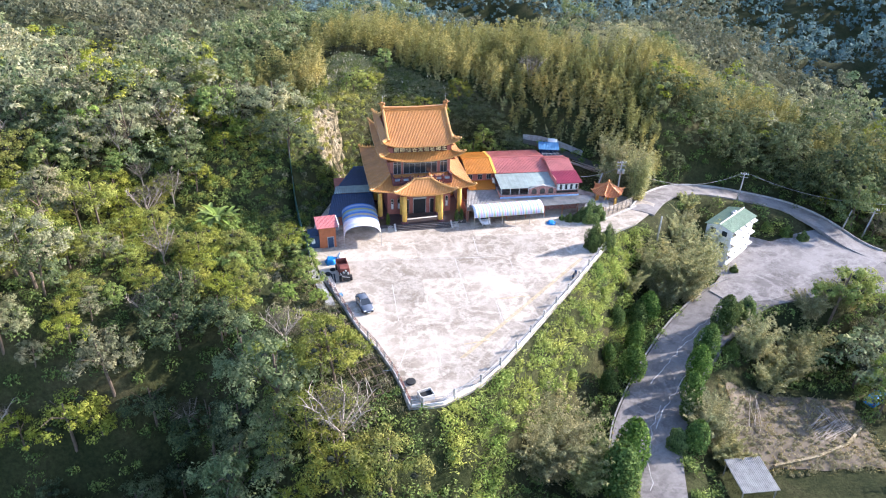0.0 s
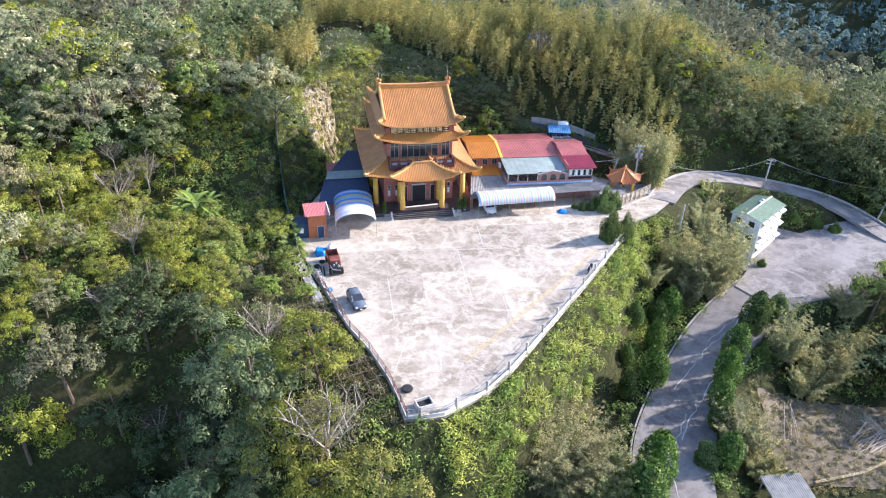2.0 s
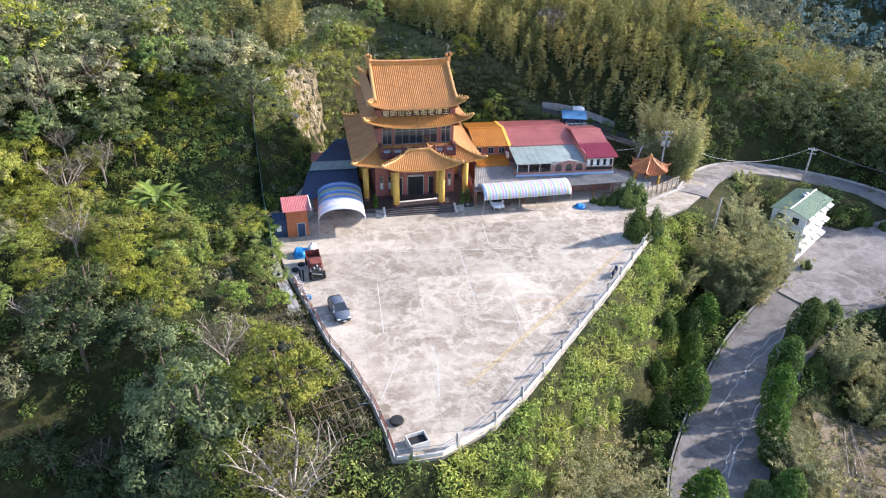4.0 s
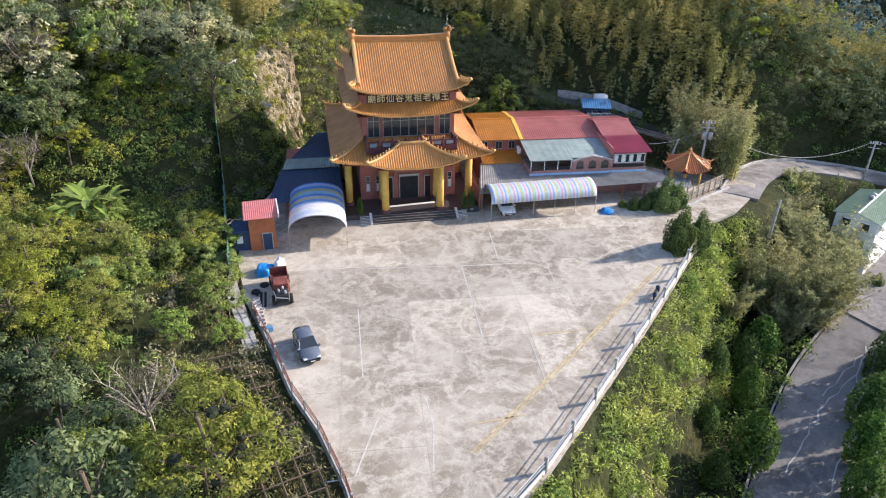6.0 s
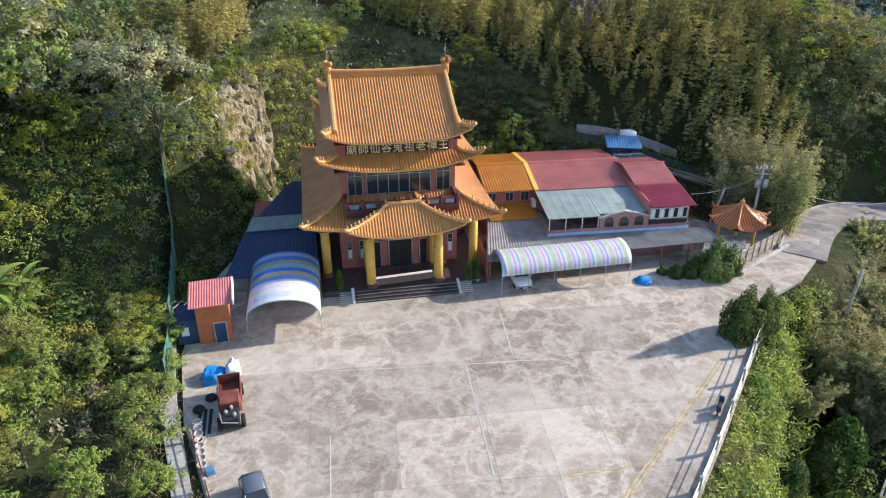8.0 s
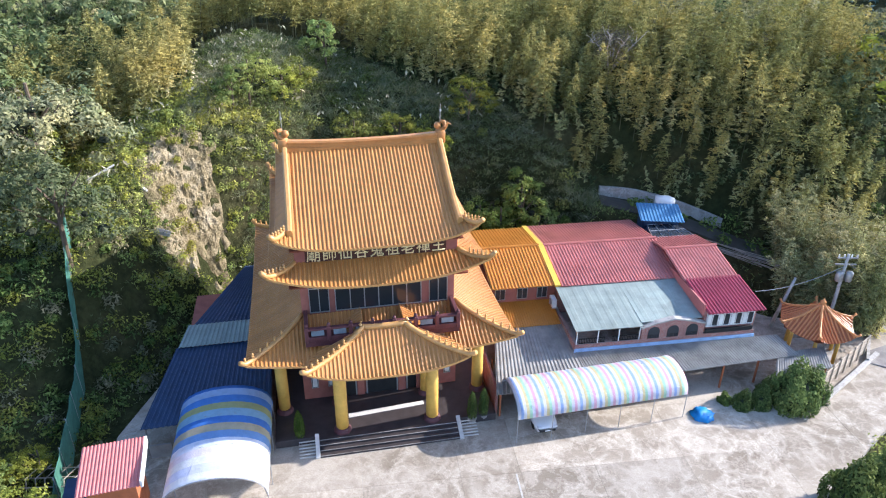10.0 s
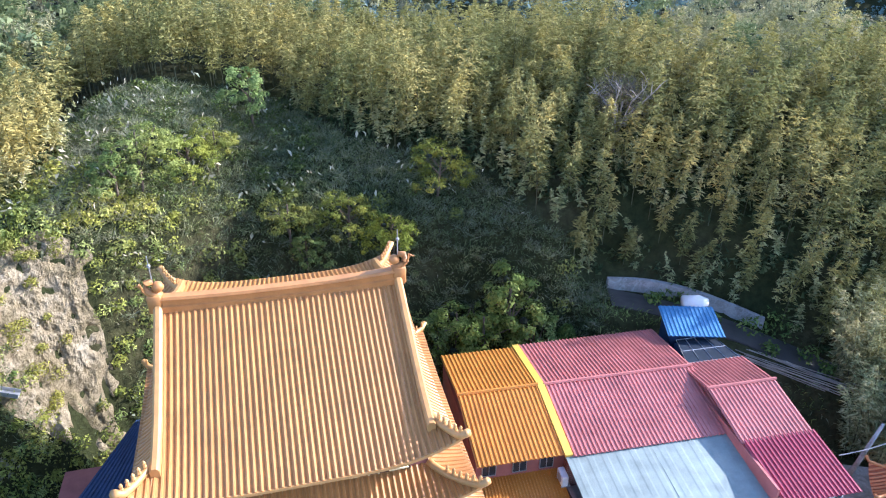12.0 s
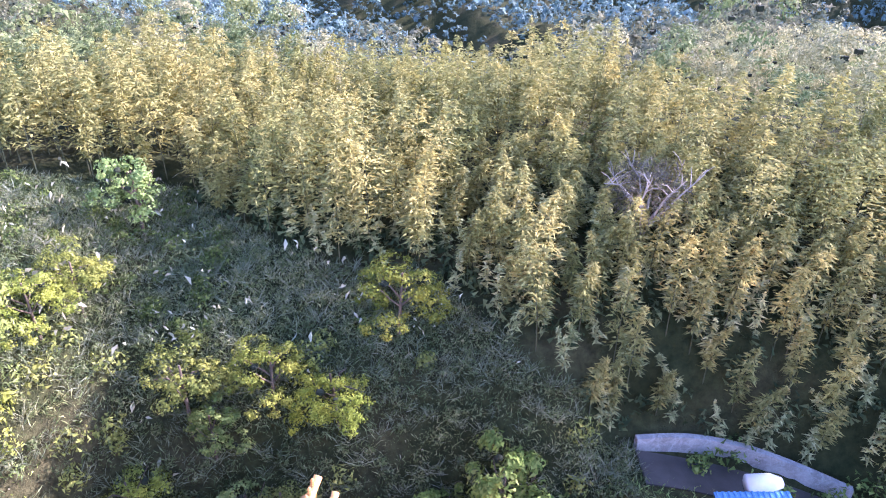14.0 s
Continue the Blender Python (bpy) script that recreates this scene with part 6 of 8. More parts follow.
lathe(bm, [(0.35, 0), (0.6, 0.03), (0.66, 0.16), (0.6, 0.28), (0.35, 0.3)], 16)
ob = part("tyre", bm, M["black"])
ob.matrix_basis = pose(-3.2, 71.0, 0.01)
tagged(ob, "large black tyre lying on the terrace", "tyre", "old tyres")

# ---- poles and cables ----
def utility_pole(x, y, h, label, arm=True, tank=False, lean=(0, 0), z=None):
    z = height_at(x, y) if z is None else z
    t = empty("utility_pole", pose(x, y, z, lean[0], lean[1], 0), label, "utility pole", "utility poles")
    bm = bmesh.new()
    lathe(bm, [(0.17, -0.5), (0.15, h * 0.5), (0.11, h)], 10)
    part("shaft", bm, M["wall_concrete"], t, smooth=True)
    if arm:
        for k in (0.35, 0.95):
            part("crossarm", boxes((-0.85, 0.85, -0.05, 0.05, h - k - 0.05, h - k + 0.05)), M["steel"], t)
        for xx in (-0.75, -0.3, 0.3, 0.75):
            bm = bmesh.new()
            lathe(bm, [(0.05, h - 0.3), (0.08, h - 0.22), (0.05, h - 0.12), (0.07, h - 0.05)], 8, (xx, 0, 0))
            part("insulator", bm, M["white_wall"], t)
    if tank:
        for xx in (-0.4, 0.4):
            bm = bmesh.new()
            lathe(bm, [(0.26, h - 2.4), (0.3, h - 2.3), (0.3, h - 1.6), (0.22, h - 1.5)], 12, (xx, -0.25, 0))
            part("transformer", bm, M["steel"], t, "grey transformer can", True)
    return t


utility_pole(33.7, 126.6, 8.2, "concrete utility pole with transformers beside the pavilion", True, True, z=-0.1)
utility_pole(61.6, 136.6, 6.0, "leaning concrete utility pole on the roadside", True, lean=(-10, 7))
utility_pole(82.0, 131.2, 4.6, "thin leaning roadside pole", False, lean=(0, 9))
utility_pole(86.0, 130.5, 7.2, "concrete utility pole above the road", True, lean=(0, 8))
utility_pole(29.6, 128.0, 5.2, "bare wooden pole behind the pavilion", False, lean=(0, 12), z=-0.1)
utility_pole(38.5, 113.2, 4.5, "thin grey lamp pole on the bank", False, lean=(4, 0), z=-1.0)


def cable(a, b, sag, label="thin sagging overhead cable"):
    bm = bmesh.new()
    a, b = Vector(a), Vector(b)
    tube(bm, [a.lerp(b, k / 14) - Vector((0, 0, sag * 4 * (k / 14) * (1 - k / 14))) for k in range(15)], 0.035, 4)
    tagged(part("cable", bm, M["wire"]), label, "cable", "overhead cables")


cable((33.7, 126.6, 7.3), (62.4, 137.8, 1.9), 3.4)
cable((62.4, 137.8, 1.9), (87.0, 130.5, -1.2), 1.4)
cable((33.7, 126.6, 7.0), (26.0, 125.0, 5.4), 0.5)
cable((87.0, 130.5, -1.2), (112.0, 132.0, 2.0), 1.2)

# net fence and bamboo frame west of the shed
nf = empty("net_fence", pose(0, 0, 0), "tall faded green net fence on thin posts", "fence")
NF = [(-28.6, 123.8), (-26.6, 117.3), (-23.9, 108.6), (-21.7, 102.2), (-20.7, 98.7)]
for x, y, a in along(NF, 2.6):
    bm = bmesh.new()
    z = height_at(x, y)
    tube(bm, [(x, y, z - 0.3), (x, y, z + 2.9)], 0.045, 5)
    part("post", bm, M["steel"], nf)
rings = []
for i, (x, y, a) in enumerate(along(NF, 0.9)):
    z = height_at(x, y)
    o = 0.05 * math.sin(i * 1.7)
    rings.append([(x + o - 0.012, y, z - 0.1), (x + 0.5 * o - 0.012, y, z + 1.1), (x - o - 0.012, y, z + 2.7 + 0.08 * math.sin(i * 2.3)), (x - o + 0.012, y, z + 2.7 + 0.08 * math.sin(i * 2.3)), (x + 0.5 * o + 0.012, y, z + 1.1), (x + o + 0.012, y, z - 0.1)])
part("netting", loft(bmesh.new(), rings), M["green_net"], nf, "faded green shade netting")
fr = empty("drying_rack", pose(-24.0, 107.5, height_at(-24, 107.5)), "tumbledown frame of bare poles", "frame")
for i in range(6):
    bm = bmesh.new()
    tube(bm, [(-1.6 + 0.6 * i, -0.8, 0), (-1.7 + 0.6 * i, 0.0, 1.6), (-1.2 + 0.6 * i, 1.2, 1.7)], 0.045, 5)
    part("pole", bm, M["dry_wood"], fr)
for i in range(3):
    bm = bmesh.new()
    tube(bm, [(-2.0, -0.4 + 0.6 * i, 1.2 + 0.2 * i), (2.2, -0.3 + 0.6 * i, 1.4 + 0.2 * i)], 0.045, 5)
    part("pole", bm, M["dry_wood"], fr)
# fallen pale trunk and pipe on the slope
for a, b, r in (((-25.4, 129.9, 0.35), (-23.7, 130.9, 0.35), 0.16), ((-29.7, 128.4, 0.7), (-27.3, 130.5, 0.7), 0.09)):
    bm = bmesh.new()
    tube(bm, [(a[0], a[1], height_at(a[0], a[1]) + a[2]), (b[0], b[1], height_at(b[0], b[1]) + b[2])], r, 7)
    tagged(part("fallen_trunk", bm, M["white_band"]), "pale fallen trunk lying on the slope", "trunk")

# ---- plot below the road ----
gs = empty("shelter", pose(42.5, 70.3, height_at(42.5, 70.3) + 0.2, 0, 0, 8), "low shelter with a grey corrugated sheet roof", "shelter")
ribbed("roof", None, [(-2.6, -2.8, 2.3), (2.6, -2.8, 2.3), (2.6, 2.8, 2.7), (-2.6, 2.8, 2.7)], gs, M["grey_sheet"], 0.26, 0.05, "grey corrugated sheet")
for x in (-2.3, 2.3):
    for y in (-2.4, 2.4):
        part("post", boxes((x - 0.06, x + 0.06, y - 0.06, y + 0.06, -0.4, 2.3)), M["dry_wood"], gs)
hp = random.Random(11)
for k, (cx, cy, ang, n) in enumerate(((58.5, 82.0, 35, 30), (49.0, 84.0, 70, 7), (61.5, 83.5, 100, 16))):
    st = empty("pole_stack", pose(cx, cy, height_at(cx, cy), 0, 0, ang), "loose stack of pale cut bamboo poles", "pole stack", "pole stacks")
    for i in range(n):
        bm = bmesh.new()
        y = hp.uniform(-1.8, 1.8)
        a = hp.uniform(-0.35, 0.35)
        L_ = hp.uniform(2.2, 4.2)
        z = 0.12 + hp.uniform(0, 0.5)
        tube(bm, [(-L_, y - a * 2, z), (L_, y + a * 2, z + hp.uniform(-0.05, 0.25))], 0.04, 5)
        part("pole", bm, M["dry_wood"], st)
st = empty("pole_stack", pose(29.0, 136.2, height_at(29.0, 136.2) + 0.35, 0, 0, -36), "long thin bamboo poles strewn beside the track", "pole stack", "pole stacks")
for i in range(16):
    y, a, L_ = hp.uniform(-1.0, 1.0), hp.uniform(-0.35, 0.35), hp.uniform(2.5, 4.5)
    bm = bmesh.new()
    tube(bm, [(-L_, y - a, 0.1 + hp.uniform(0, 0.5)), (L_, y + a, hp.uniform(-0.3, 0.3))], 0.035, 5)
    part("pole", bm, M["dry_wood"], st)
# rubble kerb of the plot
wall_along("plot_edge", [(x, y, height_at(x, y)) for x, y in ((47.5, 74.0), (54.0, 75.5), (60.0, 78.5), (64.5, 83.0))], "low rough stone edge of the plot", -0.3, 0.5, 0.4, M["rock"], cap=False)


# pale sealed cracks on the road
rc = random.Random(3)
for y0, y1, k0, k1 in ((64, 80, -2.6, -1.0), (78, 92, 0.6, 2.2), (86, 101, -2.4, 0.4), (92, 104, 2.4, -0.6), (66, 84, 0.2, 0.5), (96, 110, -1.2, 1.6)):
    rings = []
    sel = [(p, low_line[min(i + 1, len(low_line) - 1)] - low_line[max(i - 1, 0)]) for i, p in enumerate(low_line) if y0 < p[1] < y1]
    for i, (p, d) in enumerate(sel):
        s_ = np.array((d[1], -d[0])) / np.hypot(d[0], d[1])
        k = k0 + (k1 - k0) * i / len(sel) + rc.uniform(-0.35, 0.35)
        z = p[2] + 0.06 * (1 - (k / 4.2) ** 2) + 0.012
        w = rc.uniform(0.03, 0.1)
        a, b = p[:2] + s_ * (k - w), p[:2] + s_ * (k + w)
        rings.append([(a[0], a[1], z - 0.03), (a[0], a[1], z), (b[0], b[1], z), (b[0], b[1], z - 0.03)])
    if len(rings) > 2:
        part("sealed_crack", loft(bmesh.new(), rings), M["crack"], road_low)


# ---- vegetation ----
rng = np.random.default_rng(7)


def unit(v):
    return v / np.maximum(1e-6, np.linalg.norm(v, axis=-1, keepdims=True))


def leaf_quads(p, nrm, size, slim=0.62, droop=0.0, axis=None):
    """A small four-cornered leaf spray at each point."""
    n = len(p)
    a = axis if axis is not None else rng.normal(size=(n, 3))
    a = unit(a - nrm * np.sum(a * nrm, 1, keepdims=True))
    b = np.cross(nrm, a)
    s = (size * rng.uniform(0.65, 1.35, n))[:, None]
    tip = a * s * 0.5
    tip2 = tip.copy()
    tip2[:, 2] -= droop * s[:, 0]
    v = np.stack([p - tip, p + b * s * 0.5 * slim + nrm * s * 0.12, p + tip2, p - b * s * 0.5 * slim + nrm * s * 0.12], 1)
    return v.reshape(-1, 3)


def leaf_tris(p, nrm, size, slim=0.6):
    """A pointed three-cornered leaf spray at each point."""
    n = len(p)
    a = rng.normal(size=(n, 3))
    a = unit(a - nrm * np.sum(a * nrm, 1, keepdims=True))
    b = np.cross(nrm, a)
    s = (size * rng.uniform(0.6, 1.35, n))[:, None]
    v = np.stack([p - a * s * 0.5 - b * s * slim * 0.5, p - a * s * 0.5 + b * s * slim * 0.5, p + a * s * 0.62], 1)
    return v.reshape(-1, 3)


def cube_sphere(k=3):
    vs, fs = [], []
    for ax in range(3):
        for sg in (-1, 1):
            base = len(vs)
            for i in range(k + 1):
                for j in range(k + 1):
                    p = [0, 0, 0]
                    p[ax], p[(ax + 1) % 3], p[(ax + 2) % 3] = sg, -1 + 2 * i / k, -1 + 2 * j / k
                    vs.append(p)
            for i in range(k):
                for j in range(k):
                    q = [base + i * (k + 1) + j, base + (i + 1) * (k + 1) + j, base + (i + 1) * (k + 1) + j + 1, base + i * (k + 1) + j + 1]
                    fs.append(q if sg > 0 else q[::-1])
    return unit(np.array(vs, float)), np.array(fs)


CS2_V, CS2_F = cube_sphere(2)
CS2_T = np.concatenate([CS2_F[:, :3], CS2_F[:, [0, 2, 3]]])
CS1_V, CS1_F = cube_sphere(1)
CS1_T = np.concatenate([CS1_F[:, :3], CS1_F[:, [0, 2, 3]]])


def crown_arrays(radius, height, lobes, clumps, per_clump, leaf, base=0.3, flat=0.75, core=0.22, spread=0.72, clump=0.24, fine=True):
    """Vertices and triangles of a crown: a few uneven boughs, each set with tufts of small leaves round a dark core
    that stands in for inner shade. z from 0 at the ground.
    """
    V, F, I = [], [], []
    off = 0
    tilt = rng.normal(size=2) * 0.18 * radius
    for i in range(lobes):
        a = 2.399963 * i + rng.uniform(-0.7, 0.7)
        q = math.sqrt((i + 0.35) / lobes) * spread * rng.uniform(0.75, 1.15)
        h = base + (1 - base) * (1 - 0.8 * q ** 1.5) * rng.uniform(0.62, 1.0)
        r = radius * rng.uniform(0.3, 0.56) * (1.1 - 0.3 * q)
        sc = np.array((1, 1, flat * rng.uniform(0.8, 1.2)))
        c = np.array((radius * q * math.cos(a) + tilt[0] * h, radius * q * math.sin(a) + tilt[1] * h, height * h - r * flat))
        n = max(3, int(round(clumps * (r / (0.42 * radius)) ** 1.6)))
        d = unit(rng.normal(size=(n, 3)) + np.array((0.3 * math.cos(a), 0.3 * math.sin(a), 0.55)))
        cc = c + d * r * sc * rng.uniform(0.72, 1.08, (n, 1))
        cr = radius * clump * rng.uniform(0.55, 1.3, n)
        e = unit(rng.normal(size=(n, per_clump, 3)) + 0.75 * d[:, None] + np.array((0, 0, 0.45)))
        p = (cc[:, None] + e * np.array((1, 1, 0.62)) * (cr[:, None, None] * rng.uniform(0.45, 1.1, (n, per_clump, 1)))).reshape(-1, 3)
        nrm = unit(e.reshape(-1, 3) + rng.normal(size=(n * per_clump, 3)) * 0.33 + np.array((0, 0, 0.3)))
        v = leaf_tris(p, nrm, leaf)
        V.append(v)
        F.append(np.arange(len(v)).reshape(-1, 3) + off)
        off += len(v)
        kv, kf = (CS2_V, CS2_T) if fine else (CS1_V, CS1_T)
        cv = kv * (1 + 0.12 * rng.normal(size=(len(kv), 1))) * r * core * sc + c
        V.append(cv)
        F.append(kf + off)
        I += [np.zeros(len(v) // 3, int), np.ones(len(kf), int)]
        off += len(cv)
    return np.concatenate(V), np.concatenate(F), np.concatenate(I)


def trunk_mesh(name, height, r, limbs, spread):
    bm = bmesh.new()
    k = rng.uniform(-0.25, 0.25, 2)
    tube(bm, [(0, 0, -0.8), (k[0] * 0.3, k[1] * 0.3, height * 0.2), (k[0], k[1], height * 0.5), (k[0] * 1.6, k[1] * 1.4, height * 0.8)], r, 7, 0.45)
    for i in range(limbs):
        a = 6.283 * i / limbs + rng.uniform(-0.4, 0.4)
        z = height * rng.uniform(0.35, 0.55)
        s = spread * rng.uniform(0.5, 0.9)
        tube(bm, [(k[0] * z / height * 2, k[1] * z / height * 2, z), (s * 0.5 * math.cos(a), s * 0.5 * math.sin(a), z + height * 0.14), (s * math.cos(a), s * math.sin(a), height * rng.uniform(0.62, 0.82))], r * 0.5, 5, 0.3)
    me = bpy.data.meshes.new(name)
    bm.to_mesh(me)
    bm.free()
    me.materials.append(M["bark"])
    return me


KINDS = {}


def add_kind(key, label, mats, **kw):
    KINDS[key] = []
    for mat in mats:
        v, f_, in_ = crown_arrays(**kw)
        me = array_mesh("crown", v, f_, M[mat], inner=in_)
        tm = trunk_mesh("trunk", kw["height"], 0.16 * kw["height"] / 7, 4, kw["radius"] * 0.8)
        KINDS[key].append((me, tm, label))


add_kind("broad", "broad-leaved green forest tree on the slope", ("leaf_a", "leaf_b", "leaf_a", "leaf_a", "leaf_b"), radius=3.3, height=9.0, lobes=9, clumps=8, per_clump=56, leaf=0.25, base=0.22, spread=0.85)
# same sort of tree, its darker leaves standing in for valley shade
add_kind("deep", "broad-leaved tree with leaves coloured dark for shade", ("leaf_shade", "leaf_a", "leaf_shade"), radius=3.4, height=9.0, lobes=9, clumps=8, per_clump=54, leaf=0.26, base=0.22, spread=0.85)
add_kind("olive", "olive-green spreading tree with an open crown", ("leaf_b", "leaf_d", "leaf_b", "leaf_b"), radius=3.6, height=8.8, lobes=10, clumps=8, per_clump=52, leaf=0.22, flat=0.5, core=0.20, base=0.36, spread=0.9, clump=0.2)
add_kind("bright", "fresh green leafy tree", ("leaf_c", "leaf_c", "leaf_c"), radius=2.6, height=6.5, lobes=8, clumps=7, per_clump=54, leaf=0.24, base=0.15)
add_kind("acacia", "soft yellow-olive spreading tree", ("leaf_d", "leaf_d", "leaf_d"), radius=3.2, height=7.4, lobes=9, clumps=8, per_clump=58, leaf=0.2, base=0.2, flat=0.65, core=0.22, spread=0.85)


def shrub_kind():
    """A dense rounded shrub, leafy down to the ground."""
    KINDS["shrub"] = []
    for mat in ("leaf_c", "leaf_shrub"):
        n = 4200
        d = unit(rng.normal(size=(n, 3)) + np.array((0, 0, 0.25)))
        d[:, 2] = np.abs(d[:, 2])
        lump = 1 + 0.16 * np.sin(5 * d[:, 0] + 2) * np.cos(4 * d[:, 1]) + 0.1 * np.sin(9 * d[:, 2] + 6 * d[:, 0])
        q = d * np.array((1.35, 1.35, 2.3)) * (lump * rng.uniform(0.82, 1.04, n))[:, None] + np.array((0, 0, 0.15))
        v = leaf_tris(q, unit(d + 0.4 * rng.normal(size=d.shape)), 0.19)
        # solid dark core in place of the shade inside the shrub
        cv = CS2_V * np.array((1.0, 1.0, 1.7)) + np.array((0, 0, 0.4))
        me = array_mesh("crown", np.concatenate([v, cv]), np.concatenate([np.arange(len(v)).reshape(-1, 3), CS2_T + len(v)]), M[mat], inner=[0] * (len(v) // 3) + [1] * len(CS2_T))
        KINDS["shrub"].append((me, trunk_mesh("trunk", 1.4, 0.06, 3, 0.5), "dense rounded green shrub"))


shrub_kind()


def bare_kind():
    """A leafless tree: limbs and a haze of fine twigs."""
    bm = bmesh.new()
    R_ = random.Random(5)
    V = []
    for i in range(7):
        a = 6.283 * i / 7 + R_.uniform(-0.3, 0.3)
        p0 = Vector((0, 0, 2.0 + 0.35 * i))
        p1 = Vector((2.0 * math.cos(a), 2.0 * math.sin(a), 5.2 + R_.uniform(-0.5, 0.8)))
        p2 = Vector((3.1 * math.cos(a + 0.2), 3.1 * math.sin(a + 0.2), 7.0 + R_.uniform(-1, 1)))
        tube(bm, [p0, p1, p2], 0.1, 5, 0.25)
        for j in range(5):
            s = p1.lerp(p2, j / 5)
            e = s + Vector((R_.uniform(-1, 1), R_.uniform(-1, 1), R_.uniform(0.4, 1.4)))
            tube(bm, [s, s.lerp(e, 0.5) + Vector((0, 0, 0.15)), e], 0.04, 4, 0.3)
    tube(bm, [(0, 0, -0.6), (0.1, 0, 2.5), (0.1, 0.1, 5.5)], 0.18, 6, 0.4)
    tm = bpy.data.meshes.new("trunk")
    bm.to_mesh(tm)
    bm.free()
    tm.materials.append(M["dry_wood"])
    n = 1500
    d = unit(rng.normal(size=(n, 3)) + np.array((0, 0, 0.4)))
    p = d * np.array((3.1, 3.1, 2.3)) * rng.uniform(0.45, 1.05, (n, 1)) + np.array((0, 0, 5.6))
    v = leaf_quads(p, unit(rng.normal(size=(n, 3))), 0.55, 0.09, axis=d + rng.normal(size=(n, 3)) * 0.5)
    me = array_mesh("crown", v, np.arange(len(v)).reshape(-1, 4), M["twig"])
    KINDS["bare"] = [(me, tm, "leafless greyish tree with fine twigs")]


bare_kind()


def conifer_kind():
    V, F, off = [], [], 0
    for i in range(16):
        z = 0.5 + 5.0 * i / 16
        r = 1.1 * (1 - (i / 16) ** 3.2) * (0.75 + 0.25 * min(1.0, i / 5)) + 0.12
        n = 120
        a = rng.uniform(0, 6.283, n)
        d = np.stack([np.cos(a), np.sin(a), rng.uniform(-0.2, 0.7, n)], 1)
        p = np.stack([r * np.cos(a), r * np.sin(a), z + rng.uniform(-0.25, 0.25, n)], 1) * np.array((1, 1, 1)) * rng.uniform(0.85, 1.12, (n, 1)) ** np.array((1, 1, 0))
        v = leaf_quads(p, unit(d + rng.normal(size=(n, 3)) * 0.4), 0.26)
        V.append(v)
        F.append(np.arange(len(v)).reshape(-1, 4) + off)
        off += len(v)
    cv = CS2_V * np.array((0.62, 0.62, 2.1)) * (1 + 0.08 * rng.normal(size=(len(CS2_V), 1))) + np.array((0, 0, 2.7))
    V.append(cv)
    F.append(CS2_F + off)
    me = array_mesh("crown", np.concatenate(V), np.concatenate(F), M["leaf_conifer"])
    KINDS["cypress"] = [(me, trunk_mesh("trunk", 4.0, 0.1, 2, 0.3), "dark green columnar conifer shrub")]


conifer_kind()


def bamboo_arrays(base, height, lean, whorls=11, branches=5, leaf=0.62, thick=1.15, low=0.22):
    """Plumes of bamboo: each stem bows over and carries tiers of branches, each set with long leaf sprays that spread and droop, shorter towards the tip."""
    n, along_ = len(base), 4
    k = np.arange(whorls)[None, :, None, None]
    t = low + (1 - low) * (k + 0.55 + rng.uniform(-0.3, 0.3, (n, whorls, 1, 1))) / whorls
    t = np.broadcast_to(t, (n, whorls, branches, along_))
    az = rng.uniform(0, 6.283, (n, whorls, branches, 1)) + rng.normal(size=(n, whorls, branches, along_)) * 0.22
    f = np.array((0.25, 0.5, 0.75, 1.0))[None, None, None, :]
    taper = np.clip((1 - (t - low) / (1 - low)), 0.03, 1) ** 0.62 * np.clip(0.45 + 1.4 * (t - low), 0, 1)
    reach = thick * taper * rng.uniform(0.75, 1.2, (n, whorls, branches, 1)) * np.clip(height / 8.0, 0.55, 1.25)[:, None, None, None]
    r = reach * f
    bow = t ** 2.4
    h = height[:, None, None, None]
    x = base[:, 0, None, None, None] + lean[:, 0, None, None, None] * bow + r * np.cos(az)
    y = base[:, 1, None, None, None] + lean[:, 1, None, None, None] * bow + r * np.sin(az)
    z = base[:, 2, None, None, None] + h * (t - 0.06 * t ** 6) + 0.55 * r - 0.5 * r * f + rng.normal(size=r.shape) * 0.1
    p = np.stack([x, y, z], -1).reshape(-1, 3)
    axis = np.stack([np.cos(az), np.sin(az), 0.55 - 0.75 * f + 0 * az], -1).reshape(-1, 3)
    nrm = unit(np.stack([-0.25 * np.cos(az), -0.25 * np.sin(az), np.full(az.shape, 0.8)], -1).reshape(-1, 3) + rng.normal(size=(az.size, 3)) * 0.75)
    size = (leaf * (0.5 + 0.55 * taper)).reshape(-1)
    a = unit(axis + rng.normal(size=axis.shape) * 0.3)
    b = unit(np.cross(nrm, a)) * size[:, None] * 0.17
    a = a * (size * rng.uniform(0.7, 1.3, len(size)))[:, None]
    tip = p + 0.6 * a
    tip[:, 2] -= 0.1 * size
    v = np.stack([p - 0.4 * a - b, p - 0.4 * a + b, tip], 1).reshape(-1, 3)
    return v, np.arange(len(v)).reshape(-1, 3)


